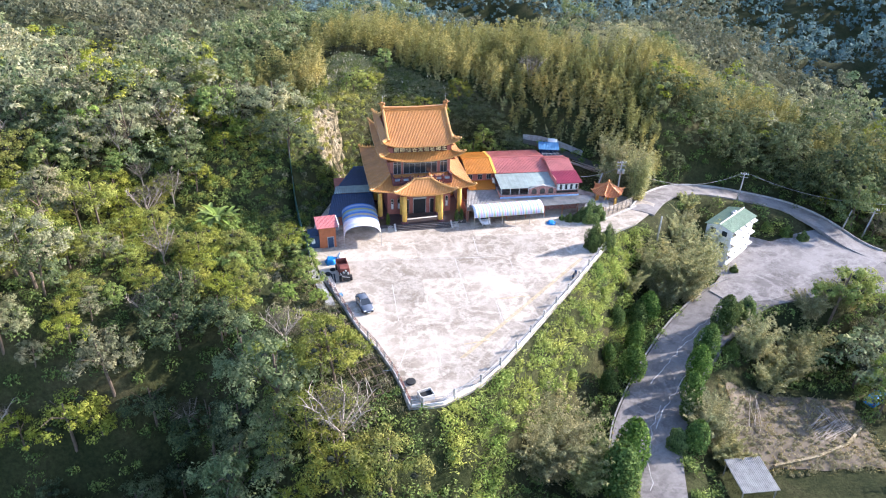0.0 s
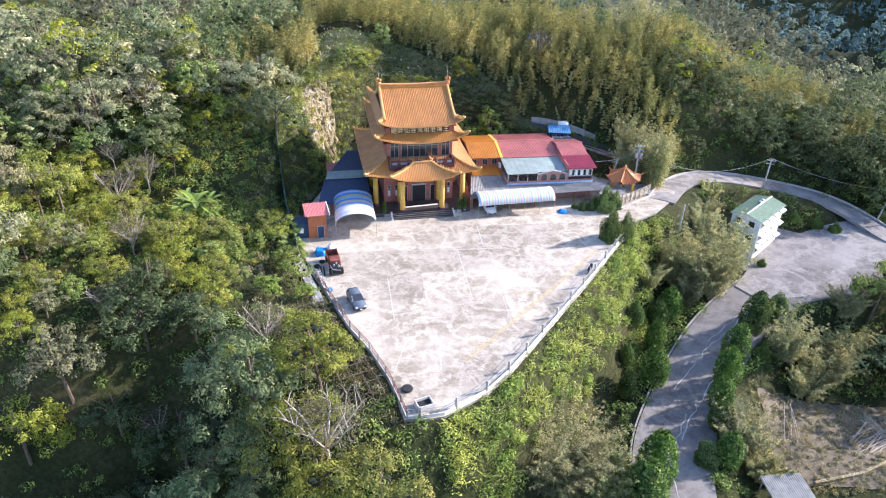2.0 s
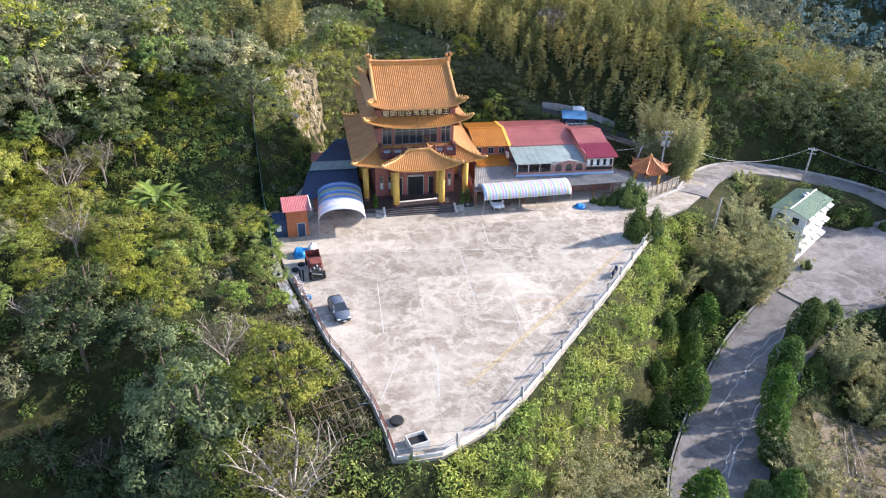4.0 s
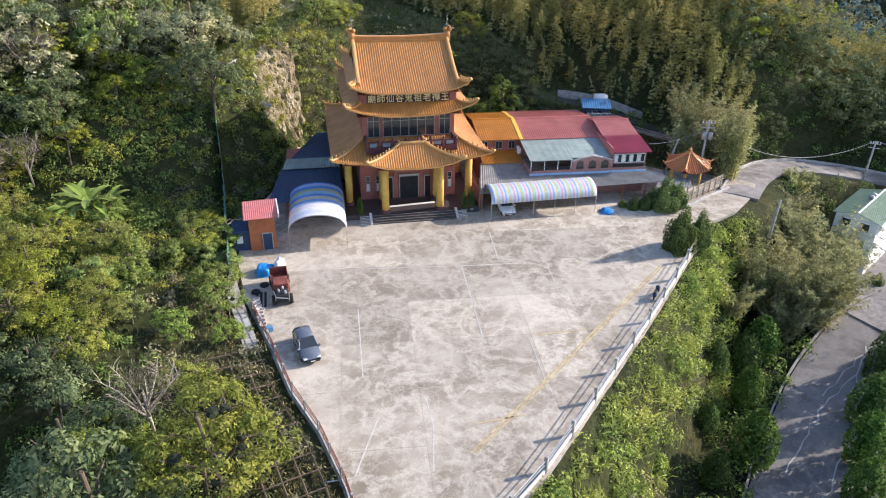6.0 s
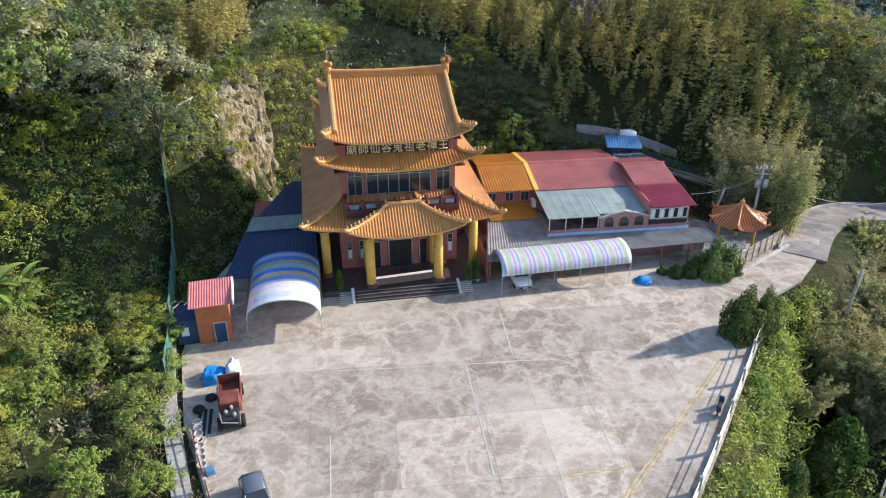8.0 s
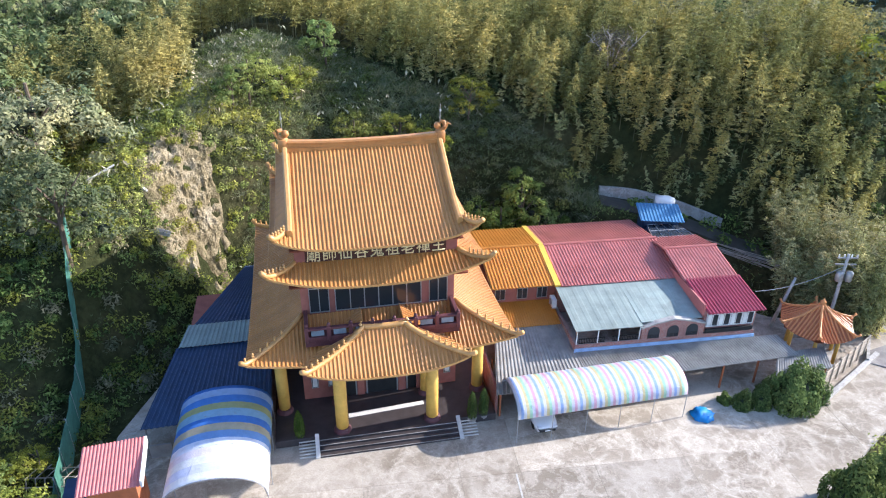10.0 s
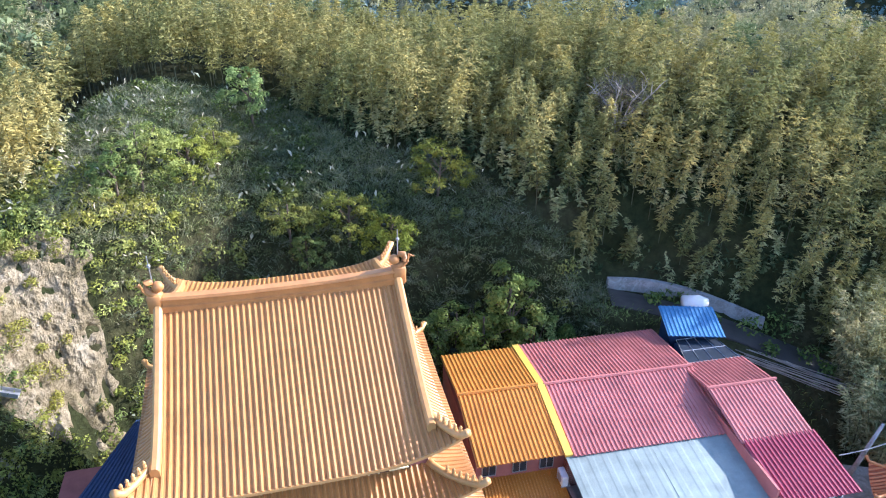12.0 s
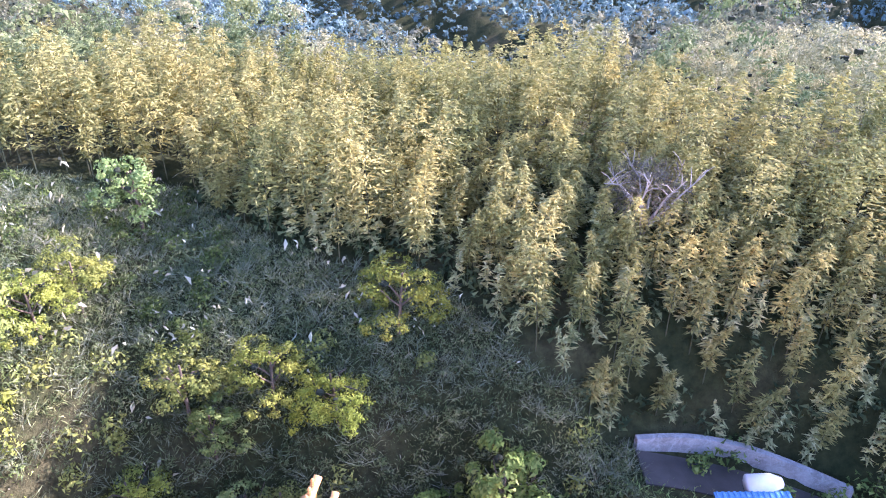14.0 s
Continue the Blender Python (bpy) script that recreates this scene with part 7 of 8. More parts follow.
def culm_arrays(base, height, lean, r=0.045):
    """The bare stems, three-sided."""
    V, F = [], []
    for k in range(6):
        t = k / 5
        b = t ** 2.6
        c = np.stack([base[:, 0] + lean[:, 0] * b, base[:, 1] + lean[:, 1] * b, base[:, 2] - 0.4 + height * t], -1)
        for j in range(3):
            a = 2.094 * j
            V.append(c + np.array((math.cos(a), math.sin(a), 0)) * r * (1.1 - t))
    V = np.stack(V, 1)
    n = len(base)
    q = []
    for k in range(5):
        for j in range(3):
            q.append((3 * k + j, 3 * k + (j + 1) % 3, 3 * k + 3 + (j + 1) % 3, 3 * k + 3 + j))
    q = np.array(q)
    return V.reshape(-1, 3), (q[None] + (np.arange(n) * 18)[:, None, None]).reshape(-1, 4)


def scatter(x0, x1, y0, y1, step):
    xs, ys = np.meshgrid(np.arange(x0, x1, step), np.arange(y0, y1, step))
    p = np.stack([xs.ravel(), ys.ravel()], 1) + rng.uniform(-0.48, 0.48, (xs.size, 2)) * step
    return p


def in_view(p, pad=14):
    return np.abs(p[:, 0]) < 0.70 * np.maximum(0, p[:, 1] - 0) + pad


def clear_of(p, lot=1.6, road=5.2):
    ok = poly_distance(p[:, 0], p[:, 1], LOT) > lot
    for line, h in ((UPPER_ROAD, road - 0.9), (LOWER_ROAD, road)):
        ok &= line_distance(p[:, 0], p[:, 1], line)[0] > h + (3.6 * smoothstep(55, 70, p[:, 0]) if line is LOWER_ROAD else 0)
    ok &= poly_distance(p[:, 0], p[:, 1], APRON) > 0.8
    return ok


def hill_d(p):
    return p[:, 1] - grove_foot(p[:, 0])


def bamboo_zone(p):
    d = hill_d(p)
    x = p[:, 0]
    edge = np.interp(x, (-22, -16, -10, -4, 1, 6, 10, 14, 30), (26, 23.5, 18, 16, 12.5, 10.5, 8.5, 6, 5)) + np.sin(x / 2.3)
    top = 43 + 2.5 * np.sin(x / 9.0) - 7 * smoothstep(30, 42, x)
    main = (d > edge) & (d < top) & (x > -32) & (x < 62 + 6 * np.sin(p[:, 1] / 7)) & ((x < 43) | (d > 13))
    left = (np.hypot((x + 33) / 8.5, (p[:, 1] - 143) / 8.0) < 1)
    right = (np.hypot((x - 37.5) / 7.5, (p[:, 1] - 142.0) / 9.5) < 1)
    east = (np.hypot((x - 70) / 13, (p[:, 1] - 160) / 6.5) < 1) | (np.hypot((x - 92) / 12, (p[:, 1] - 150) / 5.0) < 1)
    grove = np.hypot((x - 33) / 13, (p[:, 1] - 168) / 9.5) < 1
    return ((main & ~grove) | left | right | east) & (line_distance(x, p[:, 1], TRACK)[0] > 2.3)


def grass_zone(p):
    d = hill_d(p)
    x = p[:, 0]
    return (d > -1.5) & (d < 27) & (x > -31) & (x < 16) & ~bamboo_zone(p)


ROCK = (-22.7, 133.1)


def place_tree(key, x, y, scale, i=0, group="forest trees", tall=1.0, turn=None):
    me, tm, label = KINDS[key][i % len(KINDS[key])]
    z = height_at(x, y)
    name = {"shrub": "shrub", "cypress": "conifer"}.get(key, "tree")
    t = empty(name, pose(x, y, z - 0.1, rng.uniform(-4, 4), rng.uniform(-4, 4), rng.uniform(0, 360)) @ Matrix.Diagonal((scale, scale, scale * tall, 1)), label, "shrub" if key == "shrub" else "tree", group)
    shared_part("trunk", tm, t)
    shared_part("crown", me, t)
    return t


# forest trees that can be told apart
pts = scatter(-74, 100, 44, 139, 4.3)
pts = pts[in_view(pts, 10) & clear_of(pts, 2.4, 6.0) & ~bamboo_zone(pts) & ~grass_zone(pts)]
pts = pts[np.hypot(pts[:, 0] - ROCK[0], pts[:, 1] - ROCK[1]) > 7]
# keep the small orchard west of the terrace and the grassy banks open
ldist = poly_distance(pts[:, 0], pts[:, 1], LOT)
keep = ~((pts[:, 0] < 0) & (pts[:, 1] > 84) & (pts[:, 1] < 113) & (ldist < 9)) & ~((pts[:, 0] > 4) & (pts[:, 0] < 45) & (ldist < 13)) & ~((pts[:, 0] < 0) & (ldist < 6.2)) & ~((pts[:, 0] > 42) & (pts[:, 1] < 82))
keep &= (poly_distance(pts[:, 0], pts[:, 1], APRON) > 6.0)
keep &= ~((pts[:, 0] > 38) & (pts[:, 0] < 62) & (pts[:, 1] > 115) & (pts[:, 1] < 137))
keep &= ~((pts[:, 0] > -42) & (pts[:, 0] < -20) & (pts[:, 1] > 98) & (pts[:, 1] < 121))
keep &= ~((pts[:, 0] > 34) & (pts[:, 0] < 68) & (pts[:, 1] > 50) & (pts[:, 1] < 103))
keep &= ~((pts[:, 0] > 60) & (pts[:, 0] < 82) & (pts[:, 1] > 118) & (pts[:, 1] < 135)) & ~((pts[:, 0] > -2) & (pts[:, 0] < 26) & (pts[:, 1] < 70))
pts = pts[keep]
near = pts[np.argsort(np.hypot(pts[:, 0] + 5, pts[:, 1] - 95))]
singles, rest = near[:290], near[290:]
for j, (x, y) in enumerate(singles):
    u = rng.uniform()
    west = x < -4 and 50 < y < 110
    # gully trees mostly take the shade-dark leaves
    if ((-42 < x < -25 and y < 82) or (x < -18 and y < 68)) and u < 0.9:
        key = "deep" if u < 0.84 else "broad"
    elif -52 < x < -16 and 74 < y < 116:
        key = "acacia" if u < 0.7 else "bright" if u < 0.82 else "olive" if u < 0.93 else "bare"
        place_tree(key, x, y, rng.uniform(0.6, 0.98), j, tall=rng.uniform(0.75, 0.95))
        continue
    elif west:
        key = "broad" if u < 0.16 else "olive" if u < 0.34 else "acacia" if u < 0.86 else "bright" if u < 0.94 else "bare"
    else:
        key = "broad" if u < 0.4 else "deep" if u < 0.48 else "olive" if u < 0.76 else "acacia" if u < 0.86 else "bright" if u < 0.94 or x > 15 else "bare"
    place_tree(key, x, y, rng.choice((0.55, 0.75, 0.95, 1.2, 1.4)) * rng.uniform(0.9, 1.12) * (1.3 if key == "bright" else 1.0), j, tall=rng.uniform(0.85, 1.12))


# woods too far or too many to tell apart, one joined mesh
def far_woods(p, name, label, mat, size, leaf, clumps, per_clump, lobes=6):
    V, F, I, off = [], [], [], 0
    z = ground_height(p[:, 0], p[:, 1])
    protos = [crown_arrays(radius=3.5, height=9.0, lobes=lobes, clumps=clumps, per_clump=per_clump, leaf=leaf, base=0.12, spread=0.85, core=0.16, fine=False) for _ in range(9)]
    for j, (x, y) in enumerate(p):
        v, f_, in_ = protos[rng.integers(9)]
        a = rng.uniform(0, 6.283)
        s = size * rng.choice((0.55, 0.75, 0.95, 1.2, 1.5)) * rng.uniform(0.9, 1.1)
        R_ = np.array(((math.cos(a), -math.sin(a), 0), (math.sin(a), math.cos(a), 0), (0, 0, rng.uniform(0.85, 1.2)))) * s
        V.append(v @ R_.T + np.array((x, y, z[j] - 0.6)))
        F.append(f_ + off)
        I.append(in_)
        off += len(v)
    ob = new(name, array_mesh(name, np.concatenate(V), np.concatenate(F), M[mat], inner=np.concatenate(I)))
    return tagged(ob, label, "woods", kind="stuff")


mid = scatter(-120, 150, 44, 215, 5.6)
mid = mid[(line_distance(mid[:, 0], mid[:, 1], TRACK)[0] > 6) & in_view(mid, 15) & clear_of(mid, 2.4, 6.5) & ~bamboo_zone(mid) & ~grass_zone(mid) & ((hill_d(mid) > 6) | (mid[:, 0] < -74) | (mid[:, 0] > 98))]
mid = np.concatenate([mid, rest]) if len(rest) else mid
pick = rng.uniform(size=len(mid))
crest = (mid[:, 1] > 158) & (mid[:, 0] > -60) & (mid[:, 0] < 70)
far_woods(mid[crest & (pick < 0.5)], "woods", "olive feathery trees along the hill crest", "leaf_b", 0.95, 0.2, 8, 62, 7)
far_woods(mid[crest & (pick >= 0.5)], "woods", "grey-green trees along the hill crest", "leaf_a", 0.95, 0.21, 8, 60, 7)
mid, pick = mid[~crest], pick[~crest]
far_woods(mid[pick < 0.44], "woods", "dense green broad-leaved woods on the hillside", "leaf_b", 1.05, 0.38, 5, 22)
far_woods(mid[(pick >= 0.44) & (pick < 0.88)], "woods", "green broad-leaved woods on the hillside", "leaf_a", 1.05, 0.38, 5, 22)
far_woods(mid[pick >= 0.88], "woods", "olive-green woods on the hillside", "leaf_d", 1.0, 0.36, 5, 22)
far = scatter(-260, 360, 215, 470, 8.6)
far = far[in_view(far, 10) & (far[:, 0] > -0.66 * far[:, 1] - 10)]
far = far[ground_height(far[:, 0], far[:, 1]) > -80]
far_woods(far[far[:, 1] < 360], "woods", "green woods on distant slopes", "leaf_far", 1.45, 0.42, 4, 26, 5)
# from here on back the leaf colour carries the haze
far_woods(far[far[:, 1] >= 360], "woods", "woods on distant slopes, leaves coloured blue for haze", "leaf_haze", 1.45, 0.5, 4, 18, 5)
back = scatter(-330, 480, 470, 760, 11.0)
back = back[in_view(back, 10)]
far_woods(back, "woods", "woods on the farthest ridges, leaves coloured blue for haze", "leaf_haze", 1.8, 1.15, 3, 6, 4)

# trees behind the upper road; the lower ones have shade put into their leaf colour
def line_north(x):
    return np.interp(x, UPPER_ROAD[2:8, 0], UPPER_ROAD[2:8, 1])


dk = scatter(44, 108, 136, 164, 3.1)
dk = dk[clear_of(dk, 2.0, 5.2) & (hill_d(dk) > -6) & (dk[:, 1] > line_north(dk[:, 0])) & (hill_d(dk) < 14) & ~bamboo_zone(dk)]
dd = hill_d(dk) + rng.normal(size=len(dk)) * 2.5
far_woods(dk[dd < 2.5], "woods", "tall trees above the upper road, leaves coloured dark for shade", "leaf_shade", 1.15, 0.36, 7, 24, 7)
far_woods(dk[dd >= 2.5], "woods", "green trees on the slope above the upper road", "leaf_a", 0.95, 0.3, 7, 28, 7)

wt = scatter(-62, -24, 139, 172, 3.6)
wt = wt[~bamboo_zone(wt) & ~grass_zone(wt) & (hill_d(wt) > 4)]
far_woods(wt, "woods", "deep green trees on the west shoulder of the hill", "leaf_a", 0.9, 0.42, 5, 16)
so = np.concatenate([scatter(-110, 120, -50, 46, 8.2), scatter(-130, -98, 46, 140, 8.2), scatter(70, 125, 46, 108, 8.2)])
so = so[clear_of(so, 6.0, 8.0)]
far_woods(so, "woods", "green woods on the slopes below the terrace", "leaf_a", 1.25, 0.45, 4, 22, 6)
# bamboo on the hill
bp = scatter(-42, 118, 120, 205, 1.62)
bp = bp[bamboo_zone(bp) & clear_of(bp, 1.5, 5.0) & in_view(bp, 10)]
bz = ground_height(bp[:, 0], bp[:, 1])
base3 = np.column_stack([bp, bz])
hh = rng.uniform(5.2, 10.2, len(bp)) * (0.85 + 0.25 * wavy(bp[:, 0], bp[:, 1], 5.0, 4))
ln = rng.normal(size=(len(bp), 2)) * 0.45 + np.array((0.35, -0.45))
v, f_ = bamboo_arrays(base3, hh, ln, 12, 8, 0.5, 1.55)
tagged(new("bamboo_grove", array_mesh("bamboo_grove", v, f_, M["leaf_bamboo"])), "tall yellow-green bamboo grove covering the hill", "bamboo", kind="stuff")
# low young stems that close the lower edge of the grove
yp = scatter(-34, 62, 122, 172, 1.5)
yp = yp[bamboo_zone(yp) & clear_of(yp, 0.8, 4.6) & in_view(yp, 10) & (hill_d(yp) < 21)]
yb = np.column_stack([yp, ground_height(yp[:, 0], yp[:, 1])])
yh = rng.uniform(2.2, 4.6, len(yp))
v2, f2_ = bamboo_arrays(yb, yh, rng.normal(size=(len(yp), 2)) * 0.6, 7, 5, 0.5, 1.1, 0.08)
tagged(new("bamboo_grove", array_mesh("bamboo_grove", v2, f2_, M["leaf_bush"])), "young green bamboo at the foot of the grove", "bamboo", kind="stuff")
v, f_ = culm_arrays(base3, hh, ln)
tagged(new("bamboo_culms", array_mesh("bamboo_culms", v, f_, M["culm"])), "thin olive bamboo stems under the leaves", "bamboo", kind="stuff")


fp = scatter(-42, 118, 120, 190, 1.5)
fp = fp[bamboo_zone(fp) & clear_of(fp, 1.0, 4.6) & in_view(fp, 10) & (hill_d(fp) < 22)]


def bamboo_clump(x, y, r, h, n, mat="leaf_bamboo", z=None, label="feathery clump of soft green bamboo"):
    zz = height_at(x, y) if z is None else z
    t = empty("bamboo_clump", pose(x, y, zz), label, "bamboo", "bamboo clumps")
    a, q = rng.uniform(0, 6.283, n), np.sqrt(rng.uniform(0, 1, n)) * r * 0.45
    b = np.column_stack([q * np.cos(a), q * np.sin(a), np.zeros(n) - 0.2])
    hh_ = h * rng.uniform(0.7, 1.05, n) * (1.05 - 0.35 * q / (r * 0.45 + 0.01))
    ln_ = np.column_stack([np.cos(a), np.sin(a)]) * (r * 0.8 * rng.uniform(0.3, 1.1, n))[:, None]
    v_, f2 = bamboo_arrays(b, hh_, ln_, 11, 6, 0.46, 1.35, 0.06)
    shared_part("leaves", array_mesh("leaves", v_, f2, M[mat]), t)
    v_, f2 = culm_arrays(b, hh_, ln_)
    culm_part = shared_part("stalk", array_mesh("stalk", v_, f2, M["culm"]), t)
    culm_part["kind"] = "stuff"
    return t


CLUMPS_SOUTH = ((15.0, 71.8, 7.4, 13.0, 170), (20.5, 68.8, 4.5, 9.0, 56), (43.5, 113.0, 7.5, 13.5, 190), (38.6, 112.2, 5.0, 10.5, 80), (48.0, 116.8, 5.0, 12.0, 80), (44.0, 109.2, 4.4, 9.5, 50), (40.0, 108.0, 3.6, 7.5, 36), (33.0, 106.5, 2.8, 5.5, 26), (37.6, 127.8, 3.2, 12.5, 56), (36.6, 130.2, 4.0, 12.5, 60))
CLUMPS_NORTH = ((44.6, 120.4, 3.6, 6.5, 44), (47.0, 125.2, 3.2, 4.5, 36), (48.5, 129.5, 2.6, 3.5, 26), (33.2, 131.4, 3.4, 10.5, 40), (38.6, 133.4, 3.6, 11.5, 46), (34.0, 135.6, 3.6, 10.5, 40), (38.8, 78.0, 4.6, 7.5, 56), (41.0, 75.0, 3.4, 5.5, 26), (57.5, 95.5, 5.6, 9.5, 70), (51.5, 96.0, 4.4, 9.0, 50), (62.5, 99.5, 4.6, 9.0, 44), (53.5, 91.0, 3.6, 6.5, 30), (64.0, 104.0, 4.0, 6.5, 30), (70.0, 105.5, 4.2, 7.0, 34))
for x, y, r, h, n in CLUMPS_SOUTH + CLUMPS_NORTH:
    bamboo_clump(x, y, r, h, n, "leaf_bush")

# grassy banks: coarse grass and pale plumes
def grass(p, name, label, blades, size, mat, lift=0.0, slim=0.16, category="grass", spread=0.45):
    n = len(p)
    z = ground_height(p[:, 0], p[:, 1])
    az = rng.uniform(0, 6.283, (n, blades))
    out = np.stack([np.cos(az), np.sin(az), rng.uniform(0.5, 2.0, az.shape)], -1).reshape(-1, 3)
    s = np.repeat(size * rng.uniform(0.6, 1.3, n), blades)
    q = np.repeat(np.column_stack([p, z + lift]), blades, 0) + unit(out) * s[:, None] * 0.45 + rng.normal(size=(n * blades, 3)) * np.array((spread, spread, 0.05)) * size
    nrm = unit(np.cross(out, rng.normal(size=out.shape)))
    v_ = leaf_quads(q, nrm, 1.0, slim, 0.15, out)
    c = v_.reshape(-1, 4, 3)
    c = q[:, None] + (c - q[:, None]) * s[:, None, None]
    ob = new(name, array_mesh(name, c.reshape(-1, 3), np.arange(len(v_)).reshape(-1, 4), M[mat]))
    return tagged(ob, label, category, kind="stuff")


gp = scatter(-30, 20, 122, 166, 0.46)
gp = gp[grass_zone(gp) & (np.hypot((gp[:, 0] - ROCK[0]) / 4.0, (gp[:, 1] - ROCK[1]) / 4.6) > 0.9) & (poly_distance(gp[:, 0], gp[:, 1], LOT) > 0.3)]
grass(gp, "grass", "coarse silvery grass on the slope behind the temple", 18, 0.55, "leaf_grass", slim=0.07, spread=0.8)
tp = scatter(-30, 20, 122, 166, 0.85)
tp = tp[grass_zone(tp) & (np.hypot((tp[:, 0] - ROCK[0]) / 4.0, (tp[:, 1] - ROCK[1]) / 4.6) > 0.9) & (poly_distance(tp[:, 0], tp[:, 1], LOT) > 0.6)]
grass(tp, "grass_tufts", "tall arching silvery grass tufts on the slope", 40, 1.1, "silver_grass", slim=0.03, spread=0.2)
gq = gp[(rng.uniform(size=len(gp)) < 0.06) & ((gp[:, 0] < -6) | (rng.uniform(size=len(gp)) < 0.3))]
grass(gq, "grass_plumes", "pale feathery grass plumes on the slope", 3, 0.5, "plume", 1.35, 0.35, spread=1.0)


def bushes(p, name, label, mat, size, count, leaf, slim=0.6, lift=0.0):
    """Low bushes, each a cloud of small leaves filled to the middle."""
    V = []
    z = ground_height(p[:, 0], p[:, 1])
    for j, (x, y) in enumerate(p):
        s = size * rng.uniform(0.55, 1.35)
        d = unit(rng.normal(size=(count, 3)) + np.array((0, 0, 0.4)))
        q = d * np.array((1, 1, 0.8)) * s * rng.uniform(0.2, 1.2, (count, 1)) ** 0.6 + np.array((x, y, z[j] + 0.3 * s + lift))
        V.append(leaf_tris(q, unit(d + 0.6 * rng.normal(size=d.shape) + np.array((0, 0, 0.3))), leaf, slim))
    v_ = np.concatenate(V)
    ob = new(name, array_mesh(name, v_, np.arange(len(v_)).reshape(-1, 3), M[mat]))
    return tagged(ob, label, "undergrowth", kind="stuff")


up = scatter(-70, 100, 46, 156, 2.2)
ldu = poly_distance(up[:, 0], up[:, 1], LOT)
up = up[in_view(up, 8) & clear_of(up, 0.7, 4.9) & ~bamboo_zone(up) & ~grass_zone(up) & (np.hypot(up[:, 0] - ROCK[0], up[:, 1] - ROCK[1]) > 6)]
ldu = poly_distance(up[:, 0], up[:, 1], LOT)
bank = (up[:, 0] > 2) & (ldu < 6) & (up[:, 0] < 46)
bk = scatter(0, 46, 62, 116, 1.15)
ldb = poly_distance(bk[:, 0], bk[:, 1], LOT)
bk = bk[clear_of(bk, 0.9, 4.9) & (ldb < 5.6 + 1.6 * np.sin(bk[:, 1] / 3.0)) & (bk[:, 0] > 1)]
bj = scatter(0, 40, 62, 114, 0.95)
ldj = poly_distance(bj[:, 0], bj[:, 1], LOT)
bj = bj[(ldj > 0.25) & (ldj < 3.2) & (bj[:, 0] > 1)]
bushes(bj, "bank_shrubs", "pale green creepers along the terrace edge", "grass_bright", 0.7, 60, 0.26, 0.5)
lump = rng.uniform(size=len(bk))
bushes(bk[lump < 0.2], "bank_shrubs", "bright green shrubs on the terrace bank", "leaf_c", 1.3, 230, 0.3)
bushes(bk[(lump > 0.2) & (lump < 0.5)], "bank_shrubs", "yellow-green shrubs on the terrace bank", "grass_bright", 1.2, 230, 0.3, 0.45)
grass(bk, "grass", "tall pale yellow-green grass on the terrace bank", 13, 1.4, "grass_bright", slim=0.09, spread=0.4)
# dark leaf colour stands in for the shade under the bamboo
bushes(fp, "undergrowth", "undergrowth below the bamboo, leaves coloured dark for shade", "leaf_shade", 0.95, 40, 0.42)
plot = (up[:, 0] > 39) & (up[:, 0] < 66) & (up[:, 1] > 66) & (up[:, 1] < 91)
up, ldu, bank = up[~plot], ldu[~plot], bank[~plot]
bm = bmesh.new()
bmesh.ops.create_grid(bm, x_segments=30, y_segments=24, size=1.0)
for v_ in bm.verts:
    q_ = 1.0 + 0.12 * noise.noise(Vector((v_.co.x * 3, v_.co.y * 3, 0.7)))
    px_, py_ = 54.5 + 10.5 * q_ * v_.co.x + 2.0 * v_.co.y, 81.5 + 8.0 * q_ * v_.co.y
    v_.co = Vector((px_, py_, height_at(px_, py_) + 0.12))
tagged(part("ground_plot", bm, M["dry_earth"]), "bare pale brown earth of the plot", "ground", kind="structure")
ps = scatter(44, 66, 73, 90, 0.9)
grass(ps, "grass", "dry straw-coloured weeds in the plot", 9, 0.6, "dry_grass", slim=0.12, spread=0.7)
pp = scatter(44, 66, 73, 90, 1.25)
bushes(pp, "plot_plants", "low mixed vegetables and weeds in the plot", "leaf_b", 0.5, 60, 0.22)
wb = scatter(-50, -20, 96, 130, 1.2)
wb = wb[(poly_distance(wb[:, 0], wb[:, 1], LOT) > 1.0)]
wk = rng.uniform(size=len(wb))
# darker leaf colour here stands in for the slope's shade
bushes(wb[wk < 0.5], "undergrowth", "low bushes on the shaded slope, leaves coloured darker for the shade", "leaf_shrub", 0.75, 90, 0.26)
bushes(wb[wk > 0.6], "undergrowth", "olive scrub on the shaded slope", "leaf_d", 0.95, 110, 0.24)
open_w = (up[:, 0] < 0) & (ldu < 9) & (up[:, 1] > 70)
sp = scatter(-30, 20, 124, 166, 0.95)
sp = sp[grass_zone(sp) & (np.hypot((sp[:, 0] - ROCK[0]) / 4.0, (sp[:, 1] - ROCK[1]) / 4.6) > 0.85) & (poly_distance(sp[:, 0], sp[:, 1], LOT) > 0.6)]
bushes(sp, "slope_scrub", "mottled grey-green scrub on the slope behind the temple", "leaf_grass", 0.62, 90, 0.2, 0.4)
sq = scatter(-30, 18, 124, 162, 1.7)
sq = sq[grass_zone(sq) & (np.hypot((sq[:, 0] - ROCK[0]) / 4.0, (sq[:, 1] - ROCK[1]) / 4.6) > 0.85) & (poly_distance(sq[:, 0], sq[:, 1], LOT) > 0.8) & (rng.uniform(size=len(sq)) < 0.2 + 0.4 * (sq[:, 0] < -8))]
sqd = hill_d(sq) > 9
# upper scrub: bamboo shade put into the darker leaf colour
bushes(sq[sqd], "slope_scrub", "scrub high on the slope behind the temple, coloured dark for bamboo shade", "leaf_shrub", 0.95, 150, 0.22)
